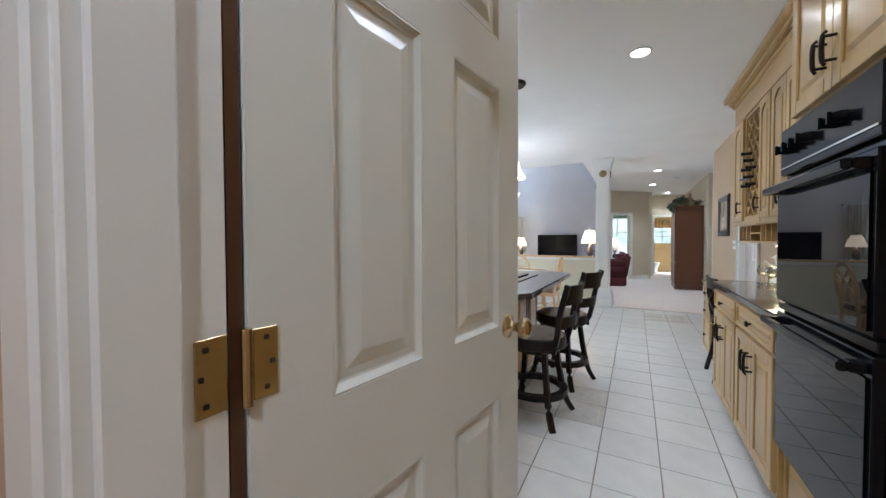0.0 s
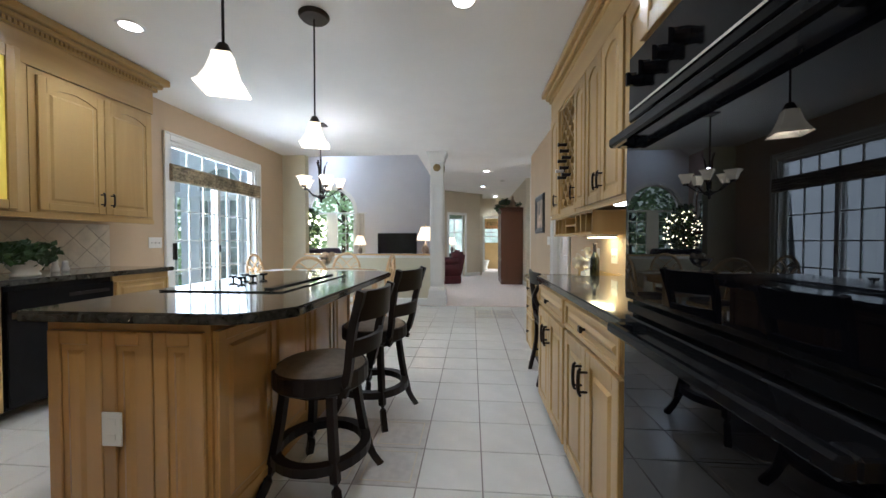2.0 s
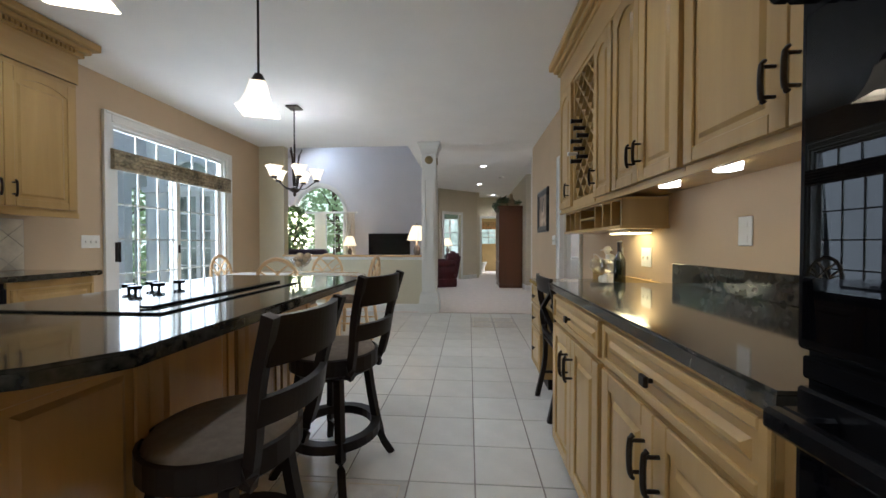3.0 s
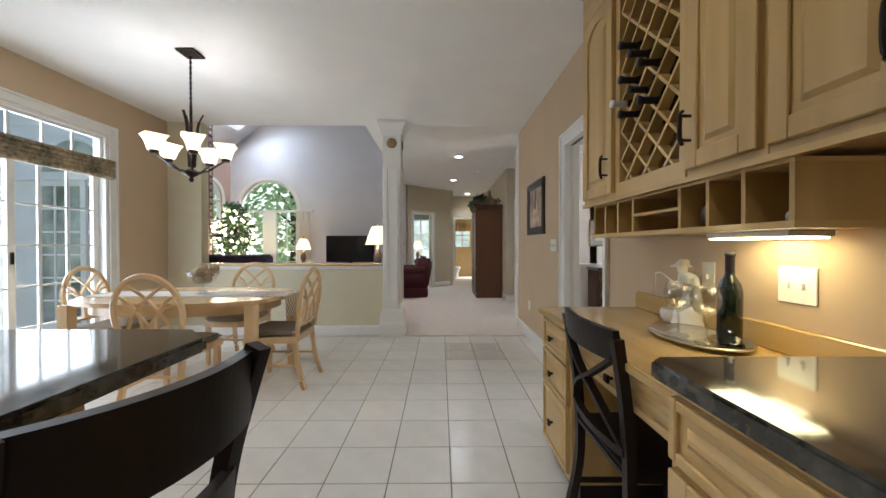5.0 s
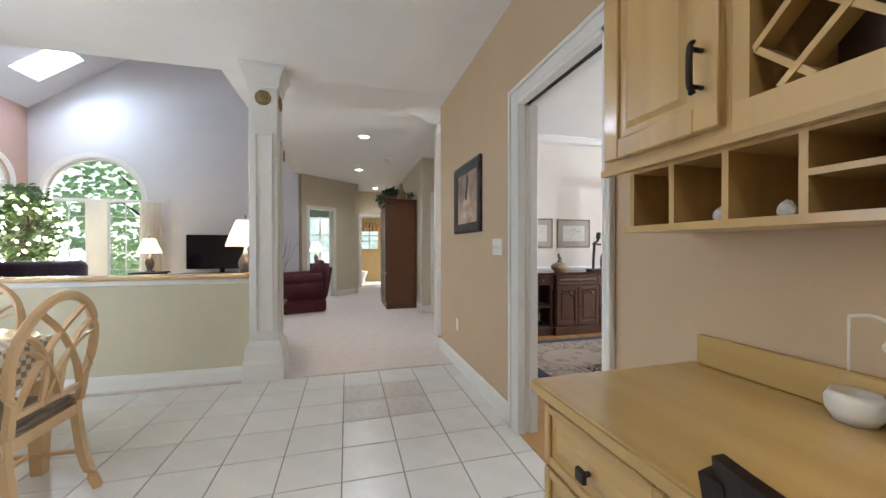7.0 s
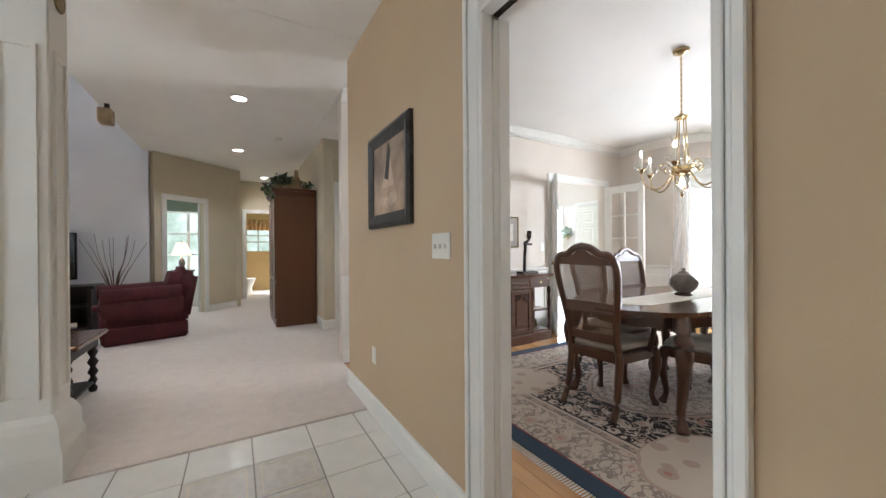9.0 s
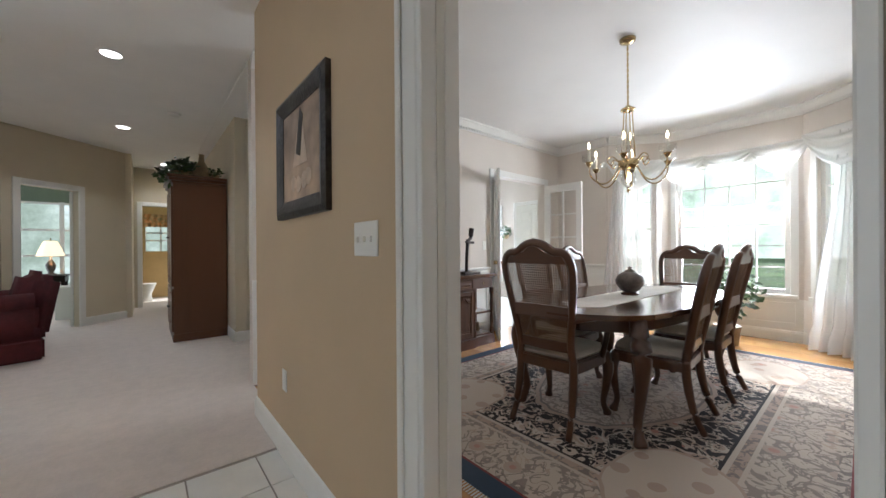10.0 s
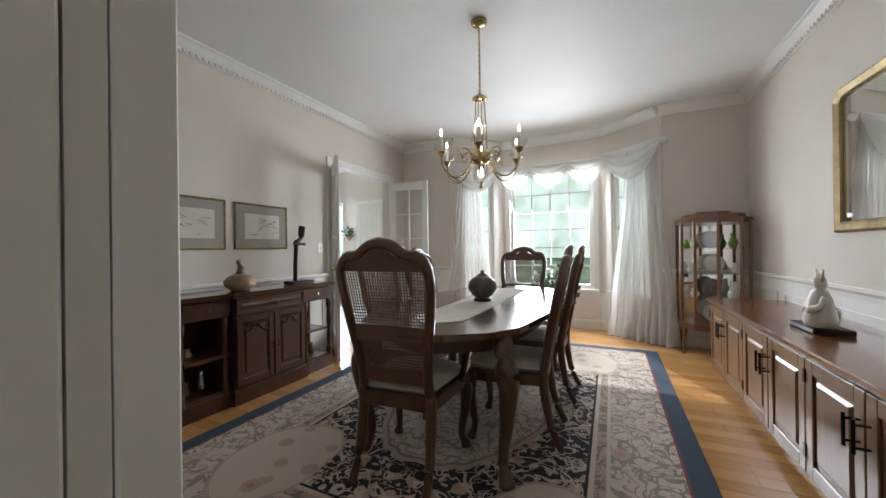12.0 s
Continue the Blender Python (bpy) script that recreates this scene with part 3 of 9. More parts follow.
def casing_x(name, x, side, y0, y1, zt, w=0.09, label="white door casing", w0=0):
    """Casing on a wall face at x; side: +1 or -1 out of the wall."""
    bm = bmesh.new()
    xa, xb = sorted((x, x + side * 0.02))
    v = w0 or w
    box(bm, xa, y0 - v, 0, xb, y0, zt + w, 0.005)
    box(bm, xa, y1, 0, xb, y1 + w, zt + w, 0.005)
    box(bm, xa, y0, zt, xb, y1, zt + w, 0.005)
    xc, xd = sorted((x + side * 0.02, x + side * 0.032))
    box(bm, xc, y0 - v, 0, xd, y0 - v + 0.025, zt + w, 0.004)
    box(bm, xc, y1 + w - 0.025, 0, xd, y1 + w, zt + w, 0.004)
    box(bm, xc, y0 - v + 0.025, zt + w - 0.025, xd, y1 + w - 0.025, zt + w, 0.004)
    return trim(name, bm, label)


def casing_y(name, y, side, x0, x1, zt, w=0.09, z0=0.0, label="white door casing", m=None):
    bm = bmesh.new()
    ya, yb = sorted((y, y + side * 0.02))
    box(bm, x0 - w, ya, z0, x0, yb, zt + w, 0.005)
    box(bm, x1, ya, z0, x1 + w, yb, zt + w, 0.005)
    box(bm, x0, ya, zt, x1, yb, zt + w, 0.005)
    if m:
        bm.transform(m)
    return trim(name, bm, label)


casing_x("trim_doorway_kitchen", WX, -1, DO0, DO1, DOZ, w0=0.038)
casing_x("trim_doorway_dining", WX + 0.10, 1, DO0, DO1, DOZ)
bm = bmesh.new()
for y0, y1 in ((DO1 - 0.022, DO1 - 0.002), (DO0 + 0.002, DO0 + 0.022)):
    box(bm, WX - 0.02, y0, 0, WX + 0.034, y1, DOZ, 0.003)
    box(bm, WX + 0.066, y0, 0, WX + 0.12, y1, DOZ, 0.003)
box(bm, WX - 0.02, DO0, DOZ - 0.022, WX + 0.034, DO1, DOZ - 0.002)
box(bm, WX + 0.066, DO0, DOZ - 0.022, WX + 0.12, DO1, DOZ - 0.002)
trim("pocket_door_jamb", bm, "white split jamb of a pocket door")
struct("pocket_door_track", B(WX + 0.035, DO0 + 0.02, DOZ - 0.02, WX + 0.065, DO1 - 0.02, DOZ - 0.004), M.bronze, "dark pocket door track over the doorway", "trim")
struct("pocket_slot", B(WX + 0.036, DO1 - 0.02, 0.01, WX + 0.064, DO1 - 0.006, DOZ - 0.03), M.doorw, "edge of the pocket door inside its slot", "trim")
struct("threshold", B(WX - 0.0, DO0, -0.05, WX + 0.10, DO1, 0.004), M.oakf, "oak threshold of the dining doorway", "trim")
casing_y("trim_french_opening", DN, -1, 4.49, 5.68, 2.12, 0.085)
casing_y("trim_angled_door", 0, -1, 0.18, 0.83, 2.0, 0.08, m=DM)
casing_y("trim_bath_door", 15.85, -1, 0.78, 1.50, 2.0, 0.08)
casing_y("trim_closet_door", 11.64, -1, 1.90, 2.64, 2.04, 0.085)


# column at the end of the half wall
def column():
    t = thing("column", "square white panelled column with stepped base and capital", "column", kind="structure")
    cx, cy = -0.325, 9.0
    part("shaft", box(bmesh.new(), cx - 0.115, cy - 0.115, 0.33, cx + 0.115, cy + 0.115, 2.58, 0.006), M.white, t)
    bm = bmesh.new()
    for sx, sy in ((0, -1), (1, 0), (-1, 0), (0, 1)):
        for o in (-0.075, 0.055):
            if sx:
                xa, xb = sorted((cx + sx * 0.115, cx + sx * 0.127))
                box(bm, xa, cy + o, 0.42, xb, cy + o + 0.02, 2.16)
            else:
                ya, yb = sorted((cy + sy * 0.115, cy + sy * 0.127))
                box(bm, cx + o, ya, 0.42, cx + o + 0.02, yb, 2.16)
        if sx:
            xa, xb = sorted((cx + sx * 0.115, cx + sx * 0.127))
            for z in (0.42, 2.14):
                box(bm, xa, cy - 0.055, z, xb, cy + 0.055, z + 0.02)
        else:
            ya, yb = sorted((cy + sy * 0.115, cy + sy * 0.127))
            for z in (0.42, 2.14):
                box(bm, cx - 0.055, ya, z, cx + 0.055, yb, z + 0.02)
    part("panel_moulding", bm, M.white, t)
    bm = bmesh.new()
    sq = lambda r, z: [Vector((cx + a * r, cy + b * r, z)) for a, b in ((-1, -1), (1, -1), (1, 1), (-1, 1))]
    ring_loft(bm, [sq(0.165, 0), sq(0.165, 0.15), sq(0.152, 0.19), sq(0.148, 0.27), sq(0.135, 0.31), sq(0.118, 0.34)])
    part("base", bm, M.white, t)
    bm = bmesh.new()
    ring_loft(bm, [sq(0.118, 2.55), sq(0.132, 2.57), sq(0.132, 2.59), sq(0.14, 2.63), sq(0.165, 2.69), sq(0.18, 2.71), sq(0.18, H)])
    part("capital", bm, M.white, t)
    bm = bmesh.new()
    lathe(bm, [(0.0, 0), (0.062, 0), (0.066, 0.006), (0.058, 0.012), (0.04, 0.010), (0.03, 0.016), (0.0, 0.016)], n=24, caps=False)
    bm.transform(Matrix.Translation((cx, cy - 0.115, 2.46)) @ Matrix.Rotation(math.pi / 2, 4, "X"))
    part("rosette", bm, M.gold, t, "round gilt rosette")
    bm = bmesh.new()
    lathe(bm, [(0.0, 0), (0.062, 0), (0.066, 0.006), (0.058, 0.012), (0.04, 0.010), (0.0, 0.016)], n=24, caps=False)
    bm.transform(Matrix.Translation((cx + 0.115, cy, 2.46)) @ Matrix.Rotation(math.pi / 2, 4, "Y"))
    part("rosette", bm, M.gold, t, "round gilt rosette")


column()


# ---- kitchen: cabinets ----
def raised_panel(bm, y0, y1, z0, z1, x, t=0.022, arch=0.0, frame_w=0.055):
    """A cabinet door or drawer front facing -x at x, with frame and raised field."""
    box(bm, x, y0, z0, x + t * 0.55, y1, z1)
    w = frame_w
    box(bm, x - t * 0.45, y0, z0, x + 0.001, y0 + w, z1, 0.003)
    box(bm, x - t * 0.45, y1 - w, z0, x + 0.001, y1, z1, 0.003)
    box(bm, x - t * 0.45, y0 + w, z0, x + 0.001, y1 - w, z0 + w, 0.003)
    if not arch:
        box(bm, x - t * 0.45, y0 + w, z1 - w, x + 0.001, y1 - w, z1, 0.003)
    else:
        n = 10
        for i in range(n):
            a, b = i / n, (i + 1) / n
            ya, yb = y0 + w + (y1 - y0 - 2 * w) * a, y0 + w + (y1 - y0 - 2 * w) * b
            za, zb = (z1 - w - arch * (2 * q - 1) ** 2 for q in (a, b))
            ring_loft(bm, [[Vector((xx, ya, za)), Vector((xx, yb, zb)), Vector((xx, yb, z1)), Vector((xx, ya, z1))] for xx in (x - t * 0.45, x + 0.001)])
    g = w + 0.018
    if y1 - y0 > 2 * g + 0.02 and z1 - z0 > 2 * g + 0.02:
        q = lambda k, xx: [Vector((xx, y0 + g + k, z0 + g + k)), Vector((xx, y1 - g - k, z0 + g + k)), Vector((xx, y1 - g - k, z1 - g - k - arch * 0.6)), Vector((xx, y0 + g + k, z1 - g - k - arch * 0.6))]
        ring_loft(bm, [q(0, x + 0.002), q(0.018, x - t * 0.38)])
    return bm


def bow_handle(parent, x, y, z, length=0.11, out=-1):
    bm = bmesh.new()
    pts = bez([(x, y, z - length / 2), (x + out * 0.03, y, z - length / 2 + 0.004), (x + out * 0.036, y, z), (x + out * 0.03, y, z + length / 2 - 0.004), (x, y, z + length / 2)], 5)
    tube(bm, pts[4:-4], 0.006, 6, (1.3, 1))
    for s in (-1, 1):
        tube(bm, [(x, y, z + s * length * 0.36), (x + out * 0.036, y, z + s * length * 0.36)], 0.0055, 6)
    return part("handle", bm, M.bronze, parent, "dark bronze bow handle", True)


def knob_sq(parent, x, y, z, out=-1):
    bm = bmesh.new()
    xa, xb = sorted((x + out * 0.014, x + out * 0.026))
    tube(bm, [(x, y, z), (x + out * 0.016, y, z)], 0.006, 8)
    box(bm, xa, y - 0.014, z - 0.014, xb, y + 0.014, z + 0.014, 0.003)
    return part("knob", bm, M.bronze, parent, "square dark bronze knob")


def cab_door(parent, y0, y1, z0, z1, x, handle=None, arch=0.0, mt=None):
    d = part("door", raised_panel(bmesh.new(), y0 + 0.002, y1 - 0.002, z0, z1, x - 0.012, arch=arch), mt or M.maple, parent)
    if handle:
        bow_handle(d, x - 0.024, handle[0], handle[1])
    return d


def drawer(parent, y0, y1, z0, z1, x, knobs=1, mt=None):
    d = part("drawer_front", raised_panel(bmesh.new(), y0 + 0.002, y1 - 0.002, z0, z1, x - 0.012, frame_w=0.022), mt or M.mapleh, parent)
    for k in range(knobs):
        knob_sq(d, x - 0.024, y0 + (y1 - y0) * (k + 0.5) / knobs, (z0 + z1) / 2)
    return d


BX = 0.775            # face of the base cabinets


def base_unit(y0, y1):
    t = thing("base_cabinet", "honey maple base cabinet with drawer and two raised-panel doors", "cabinet", group="base cabinets along the wall")
    part("body", B(BX, y0, 0.09, WX - 0.002, y1, C88 - 0.042), M.maple, t)
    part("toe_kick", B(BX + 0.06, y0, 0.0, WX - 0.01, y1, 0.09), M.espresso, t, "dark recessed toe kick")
    drawer(t, y0 + 0.015, y1 - 0.015, 0.73, 0.855, BX)
    ym = (y0 + y1) / 2
    cab_door(t, y0 + 0.015, ym, 0.11, 0.71, BX, (ym - 0.035, 0.59))
    cab_door(t, ym, y1 - 0.015, 0.11, 0.71, BX, (ym + 0.035, 0.59))


base_unit(3.707, 4.393)
base_unit(4.397, 5.07)
t = thing("granite_counter", "polished black granite counter on maple cabinets", "counter")
part("slab", slab(bmesh.new(), [(0.748, 3.707), (WX - 0.002, 3.707), (WX - 0.002, 5.13), (0.778, 5.13), (0.748, 5.10)], C88 - 0.038, C88, 0.006), M.granite, t)
part("backsplash", B(WX - 0.025, 3.707, C88 + 0.001, WX - 0.002, 5.12, C88 + 0.105, 0.003), M.granite, t)

# desk with drawers
t = thing("built_in_desk", "honey wood built-in desk with drawers and low back rail", "desk")
part("desktop", slab(bmesh.new(), [(0.845, 5.135), (WX - 0.002, 5.135), (WX - 0.002, 6.335), (0.845, 6.335)], 0.778, 0.812, 0.006), M.desk, t)
part("back_rail", B(WX - 0.025, 5.137, 0.813, WX - 0.003, 6.31, 0.90, 0.004), M.desk, t)
part("body", B(0.882, 5.92, 0.08, WX - 0.002, 6.315, 0.777), M.maple, t)
part("toe_kick", B(0.922, 5.92, 0, WX - 0.01, 6.315, 0.08), M.espresso, t)
for z0, z1 in ((0.12, 0.415), (0.425, 0.605), (0.615, 0.765)):
    drawer(t, 5.935, 6.295, z0, z1, 0.882)
drawer(t, 5.17, 5.90, 0.655, 0.76, 0.90, 1)
part("apron", B(0.90, 5.14, 0.635, WX - 0.01, 5.915, 0.777), M.mapleh, t)
part("back_panel", B(WX - 0.02, 5.14, 0.0, WX - 0.004, 5.915, 0.635), M.maple, t)

# wall cabinets, wine rack and pigeonholes
UX, UZ0, UZ1 = 1.135, 1.39, 2.40


def wall_unit(y0, y1, doors, label="honey maple wall cabinet with arched raised-panel doors"):
    t = thing("wall_cabinet", label, "cabinet", group="wall cabinets")
    part("body", B(UX, y0, UZ0, WX - 0.002, y1, UZ1), M.maple, t)
    for a, b, h in doors:
        cab_door(t, a, b, UZ0 + 0.02, UZ1 - 0.02, UX, (h, UZ0 + 0.15), arch=0.05)
    return t


wall_unit(3.707, 4.59, [(3.72, 4.135, 4.10), (4.135, 4.575, 4.17)])
wall_unit(4.594, 5.245, [(4.605, 4.93, 4.895), (4.93, 5.235, 4.965)])
wall_unit(5.249, 5.546, [(5.26, 5.535, 5.50)])
wall_unit(6.034, 6.405, [(6.045, 6.385, 6.078)])
t = thing("wine_rack", "maple wine rack cabinet with diagonal lattice", "wine rack")
# Armoire brown on the back board paints in the shade inside the rack.
part("back", B(WX - 0.02, 5.55, UZ0, WX - 0.002, 6.03, UZ1), M.armoire, t, "back board coloured dark for the shade inside")
for n, b in (("top", (UX, 5.55, UZ1 - 0.03, WX - 0.02, 6.03, UZ1)), ("bottom", (UX - 0.005, 5.55, UZ0, WX - 0.02, 6.03, UZ0 + 0.06)),
             ("side", (UX - 0.005, 5.55, UZ0 + 0.06, WX - 0.02, 5.582, UZ1 - 0.03)), ("side", (UX - 0.005, 5.998, UZ0 + 0.06, WX - 0.02, 6.03, UZ1 - 0.03))):
    part(n, B(*b), M.maple, t)


def lattice(parent, y0, y1, z0, z1, xa, xb, step, s):
    """Diagonal slats clipped to a frame; s gives the way they lean."""
    w, h = y1 - y0, z1 - z0
    k = -h
    while k < w:
        a, b = max(k, 0), min(k + h, w)
        if b - a > 0.04:
            pa, pb = (a, a - k), (b, b - k)
            if s < 0:
                pa, pb = (w - pa[0], pa[1]), (w - pb[0], pb[1])
            d = Vector((pb[0] - pa[0], pb[1] - pa[1]))
            n = Vector((-d.y, d.x)).normalized() * 0.008
            q = [Vector((pa[0], pa[1])) + n, Vector((pb[0], pb[1])) + n, Vector((pb[0], pb[1])) - n, Vector((pa[0], pa[1])) - n]
            bm = bmesh.new()
            ring_loft(bm, [[Vector((x, y0 + min(max(p.x, 0), w), z0 + min(max(p.y, 0), h))) for p in q] for x in (xa, xb)])
            part("slat", bm, M.maple, parent)
        k += step


LY0, LY1, LZ0, LZ1 = 5.582, 5.998, UZ0 + 0.06, UZ1 - 0.03
lattice(t, LY0, LY1, LZ0, LZ1, UX + 0.003, UX + 0.045, 0.138, 1)
lattice(t, LY0, LY1, LZ0, LZ1, UX + 0.0, UX + 0.042, 0.138, -1)


def bottle_bm():
    bm = bmesh.new()
    return lathe(bm, [(0.0, 0.0), (0.034, 0.0), (0.037, 0.01), (0.037, 0.18), (0.032, 0.205), (0.016, 0.235), (0.0135, 0.25), (0.0135, 0.30), (0.016, 0.302), (0.016, 0.315), (0.0, 0.315)], n=16, caps=False)


def bottle(m, label, sleeve, group=""):
    t = thing("wine_bottle", label, "bottle", m, group)
    part("glass", bottle_bm(), M.wine, t, "", True)
    part("capsule", lathe(bmesh.new(), [(0.0142, 0.245), (0.0145, 0.30), (0.0168, 0.303), (0.0168, 0.316), (0.0, 0.3165)], n=16, caps=False), sleeve, t, "", True)
    return t


M.foil = mat("dark_foil", (0.02, 0.015, 0.02), 0.35, 0.3)
for i, (ky, kz) in enumerate(((0.148, 0.296), (0.222, 0.37), (0.296, 0.444), (0.148, 0.444), (0.37, 0.37), (0.296, 0.296), (0.222, 0.518), (0.296, 0.592))):
    bottle(pose(UX + 0.25, LY0 + ky + 0.005, LZ0 + kz - 0.02, 0, -90, 0), "dark wine bottle lying in the wine rack" if i else "dark wine bottle with white capsule in the rack", M.capsule if i == 4 else M.foil, "bottles in the wine rack")

t = thing("pigeonhole_shelf", "maple pigeonhole shelf under the wall cabinets", "shelf")
HZ0, HZ1, HX = 1.20, 1.375, 1.155
for n, b in (("top", (HX, 5.20, HZ1 - 0.012, WX - 0.002, 6.325, HZ1)), ("bottom", (HX - 0.01, 5.19, HZ0, WX - 0.002, 6.335, HZ0 + 0.018)), ("back", (WX - 0.012, 5.20, HZ0 + 0.018, WX - 0.002, 6.325, HZ1 - 0.012))):
    part(n, B(*b), M.mapleh, t)
for y in (5.20, 5.34, 5.475, 5.61, 5.92, 6.055, 6.185, 6.311):
    part("divider", B(HX, y, HZ0 + 0.018, WX - 0.012, y + 0.014, HZ1 - 0.012), M.maple, t)
part("shelf", B(HX, 5.624, HZ0 + 0.085, WX - 0.012, 5.92, HZ0 + 0.097), M.mapleh, t)
# frieze and crown above the wall cabinets
t = thing("cabinet_crown", "maple frieze and dentil crown above the cabinets", "moulding")
part("frieze", B(UX - 0.01, 3.71, UZ1 + 0.002, WX - 0.002, 6.415, 2.65), M.mapleh, t)
bm = bmesh.new()
for k, (o, z0, z1) in enumerate(((0.02, 2.59, 2.63), (0.05, 2.63, 2.67), (0.085, 2.67, 2.73))):
    box(bm, UX - 0.01 - o, 3.71, z0, WX - 0.003, 6.415 + o, z1, 0.008)
part("crown", bm, M.mapleh, t)
bm = bmesh.new()
for i in range(90):
    box(bm, UX - 0.045, 3.72 + i * 0.03, 2.605, UX - 0.028, 3.735 + i * 0.03, 2.628)
part("dentils", bm, M.mapleh, t)
part("light_rail", B(UX - 0.012, 3.707, UZ0 - 0.02, UX + 0.012, 6.405, UZ0 - 0.002), M.mapleh, t)

# tall oven cabinet and pantry
OX = 0.78
t = thing("oven_cabinet", "tall honey maple cabinet built round the double oven", "cabinet")
part("body", B(OX + 0.03, 2.927, 0.09, WX - 0.002, 3.702, 2.40), M.maple, t)
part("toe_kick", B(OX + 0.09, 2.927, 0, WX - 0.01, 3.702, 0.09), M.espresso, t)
part("stile", B(OX + 0.005, 2.927, 0.09, OX + 0.03, 2.967, 2.40, 0.003), M.maple, t)
drawer(t, 2.967, 3.692, 0.11, 0.33, OX + 0.03)
cab_door(t, 2.967, 3.332, 1.74, 2.37, OX + 0.03, (3.297, 1.86), 0.05)
cab_door(t, 3.332, 3.692, 1.74, 2.37, OX + 0.03, (3.367, 1.86), 0.05)
part("crown", B(OX - 0.05, 2.907, 2.56, WX - 0.004, 3.704, 2.70, 0.01), M.mapleh, t)
part("frieze", B(OX + 0.01, 2.927, 2.402, WX - 0.002, 3.704, 2.558), M.mapleh, t)
t = thing("pantry_cabinet", "tall honey maple pantry with raised-panel doors", "cabinet")
part("body", B(OX + 0.03, 1.92, 0.09, WX - 0.002, 2.923, 2.40), M.maple, t)
part("toe_kick", B(OX + 0.09, 1.92, 0, WX - 0.01, 2.923, 0.09), M.espresso, t)
cab_door(t, 1.94, 2.40, 0.11, 0.71, OX + 0.03, None)
cab_door(t, 1.94, 2.40, 0.735, 1.69, OX + 0.03, None)
cab_door(t, 1.94, 2.40, 1.715, 2.37, OX + 0.03, None)
cab_door(t, 2.41, 2.907, 0.11, 0.71, OX + 0.03, None)
cab_door(t, 2.41, 2.907, 0.735, 1.69, OX + 0.03, None)
cab_door(t, 2.41, 2.907, 1.715, 2.37, OX + 0.03, None)
part("frieze", B(OX + 0.01, 1.92, 2.402, WX - 0.002, 2.923, 2.70), M.mapleh, t)
t = thing("double_wall_oven", "black glass double wall oven with knobs and bar handles", "oven")
part("body", B(OX + 0.004, 2.972, 0.345, OX + 0.029, 3.7, 1.70), M.black, t)
part("control_panel", B(OX - 0.02, 2.977, 1.50, OX + 0.003, 3.687, 1.69, 0.004), M.black, t)
for z0, z1, nm in ((0.98, 1.47, "upper_door"), (0.36, 0.93, "lower_door")):
    d = part(nm, B(OX - 0.025, 2.977, z0, OX + 0.003, 3.687, z1, 0.004), M.black, t)
    part("window", B(OX - 0.031, 2.997, z0 + 0.015, OX - 0.0255, 3.672, z1 - 0.06, 0.001), M.oven, d, "black mirror-like glass")
    bm = bmesh.new()
    box(bm, OX - 0.085, 2.997, z1 - 0.05, OX - 0.06, 3.667, z1 - 0.02, 0.006)
    for y in (2.997, 3.627):
        box(bm, OX - 0.062, y, z1 - 0.05, OX - 0.024, y + 0.04, z1 - 0.02, 0.004)
    part("handle", bm, M.black, d)
part("vent_strip", B(OX - 0.018, 2.977, 0.94, OX + 0.003, 3.687, 0.97, 0.003), M.black, t)
for y in (3.167, 3.227, 3.407, 3.477, 3.547, 3.617):
    k = bmesh.new()
    tube(k, [(OX - 0.02, y, 1.60), (OX - 0.05, y, 1.60)], [0.02, 0.016], 12)
    box(k, OX - 0.058, y - 0.005, 1.582, OX - 0.048, y + 0.005, 1.618, 0.001)
    part("knob", k, M.black, t)
part("chrome_strip", B(OX - 0.024, 2.987, 1.525, OX - 0.0205, 3.677, 1.531), M.silver, t)

# ---- island ----
IX0, IX1, IY0, IY1 = -1.28, -0.335, 3.67, 5.40
t = thing("kitchen_island", "amber maple kitchen island with raised panels", "island")
body = [(-1.25, 3.75), (-0.62, 3.75), (-0.61, 4.13), (-0.68, 4.18), (-0.68, 5.31), (-1.25, 5.31)]
part("body", slab(bmesh.new(), body, 0.10, C88 - 0.042), M.island, t)
part("plinth", slab(bmesh.new(), [(x + (0.02 if x < -1 else -0.02), y + (0.02 if y < 4.0 else -0.02)) for x, y in body], 0, 0.10), M.island, t)


def panel_y(bm, x0, x1, z0, z1, y, t=0.02, w=0.05):
    """A raised panel that faces -y."""
    r = raised_panel(bmesh.new(), x0, x1, z0, z1, 0, t, frame_w=w)
    r.transform(Matrix.Translation((0, y, 0)) @ Matrix(((0, 1, 0, 0), (1, 0, 0, 0), (0, 0, 1, 0), (0, 0, 0, 1))))
    return r


for x0, x1 in ((-1.23, -1.02), (-1.015, -0.825), (-0.82, -0.635)):
    part("end_panel", panel_y(None, x0, x1, 0.13, 0.83, 3.738), M.island, t)
for m, L in (seg_matrix((-0.62, 3.75), (-0.61, 4.13)), seg_matrix((-0.68, 4.18), (-0.68, 4.60)), seg_matrix((-0.68, 4.60), (-0.68, 4.96)), seg_matrix((-0.68, 4.96), (-0.68, 5.31))):
    r = panel_y(None, 0.01, L - 0.01, 0.13, 0.83, -0.012, w=0.04)
    r.transform(m)
    part("side_panel", r, M.island, t)
t = thing("island_counter", "polished black granite island top with clipped corner", "counter")
top = [(IX0, IY0), (-0.50, IY0), (-0.42, IY0 + 0.05), (IX1, IY0 + 0.16), (IX1, IY1 - 0.10), (IX1 - 0.10, IY1), (IX0, IY1)]
part("slab", slab(bmesh.new(), top, C88 - 0.038, C88, 0.008), M.granite, t)
t = thing("outlet_plate", "white outlet plate on the island end panel", "outlet")
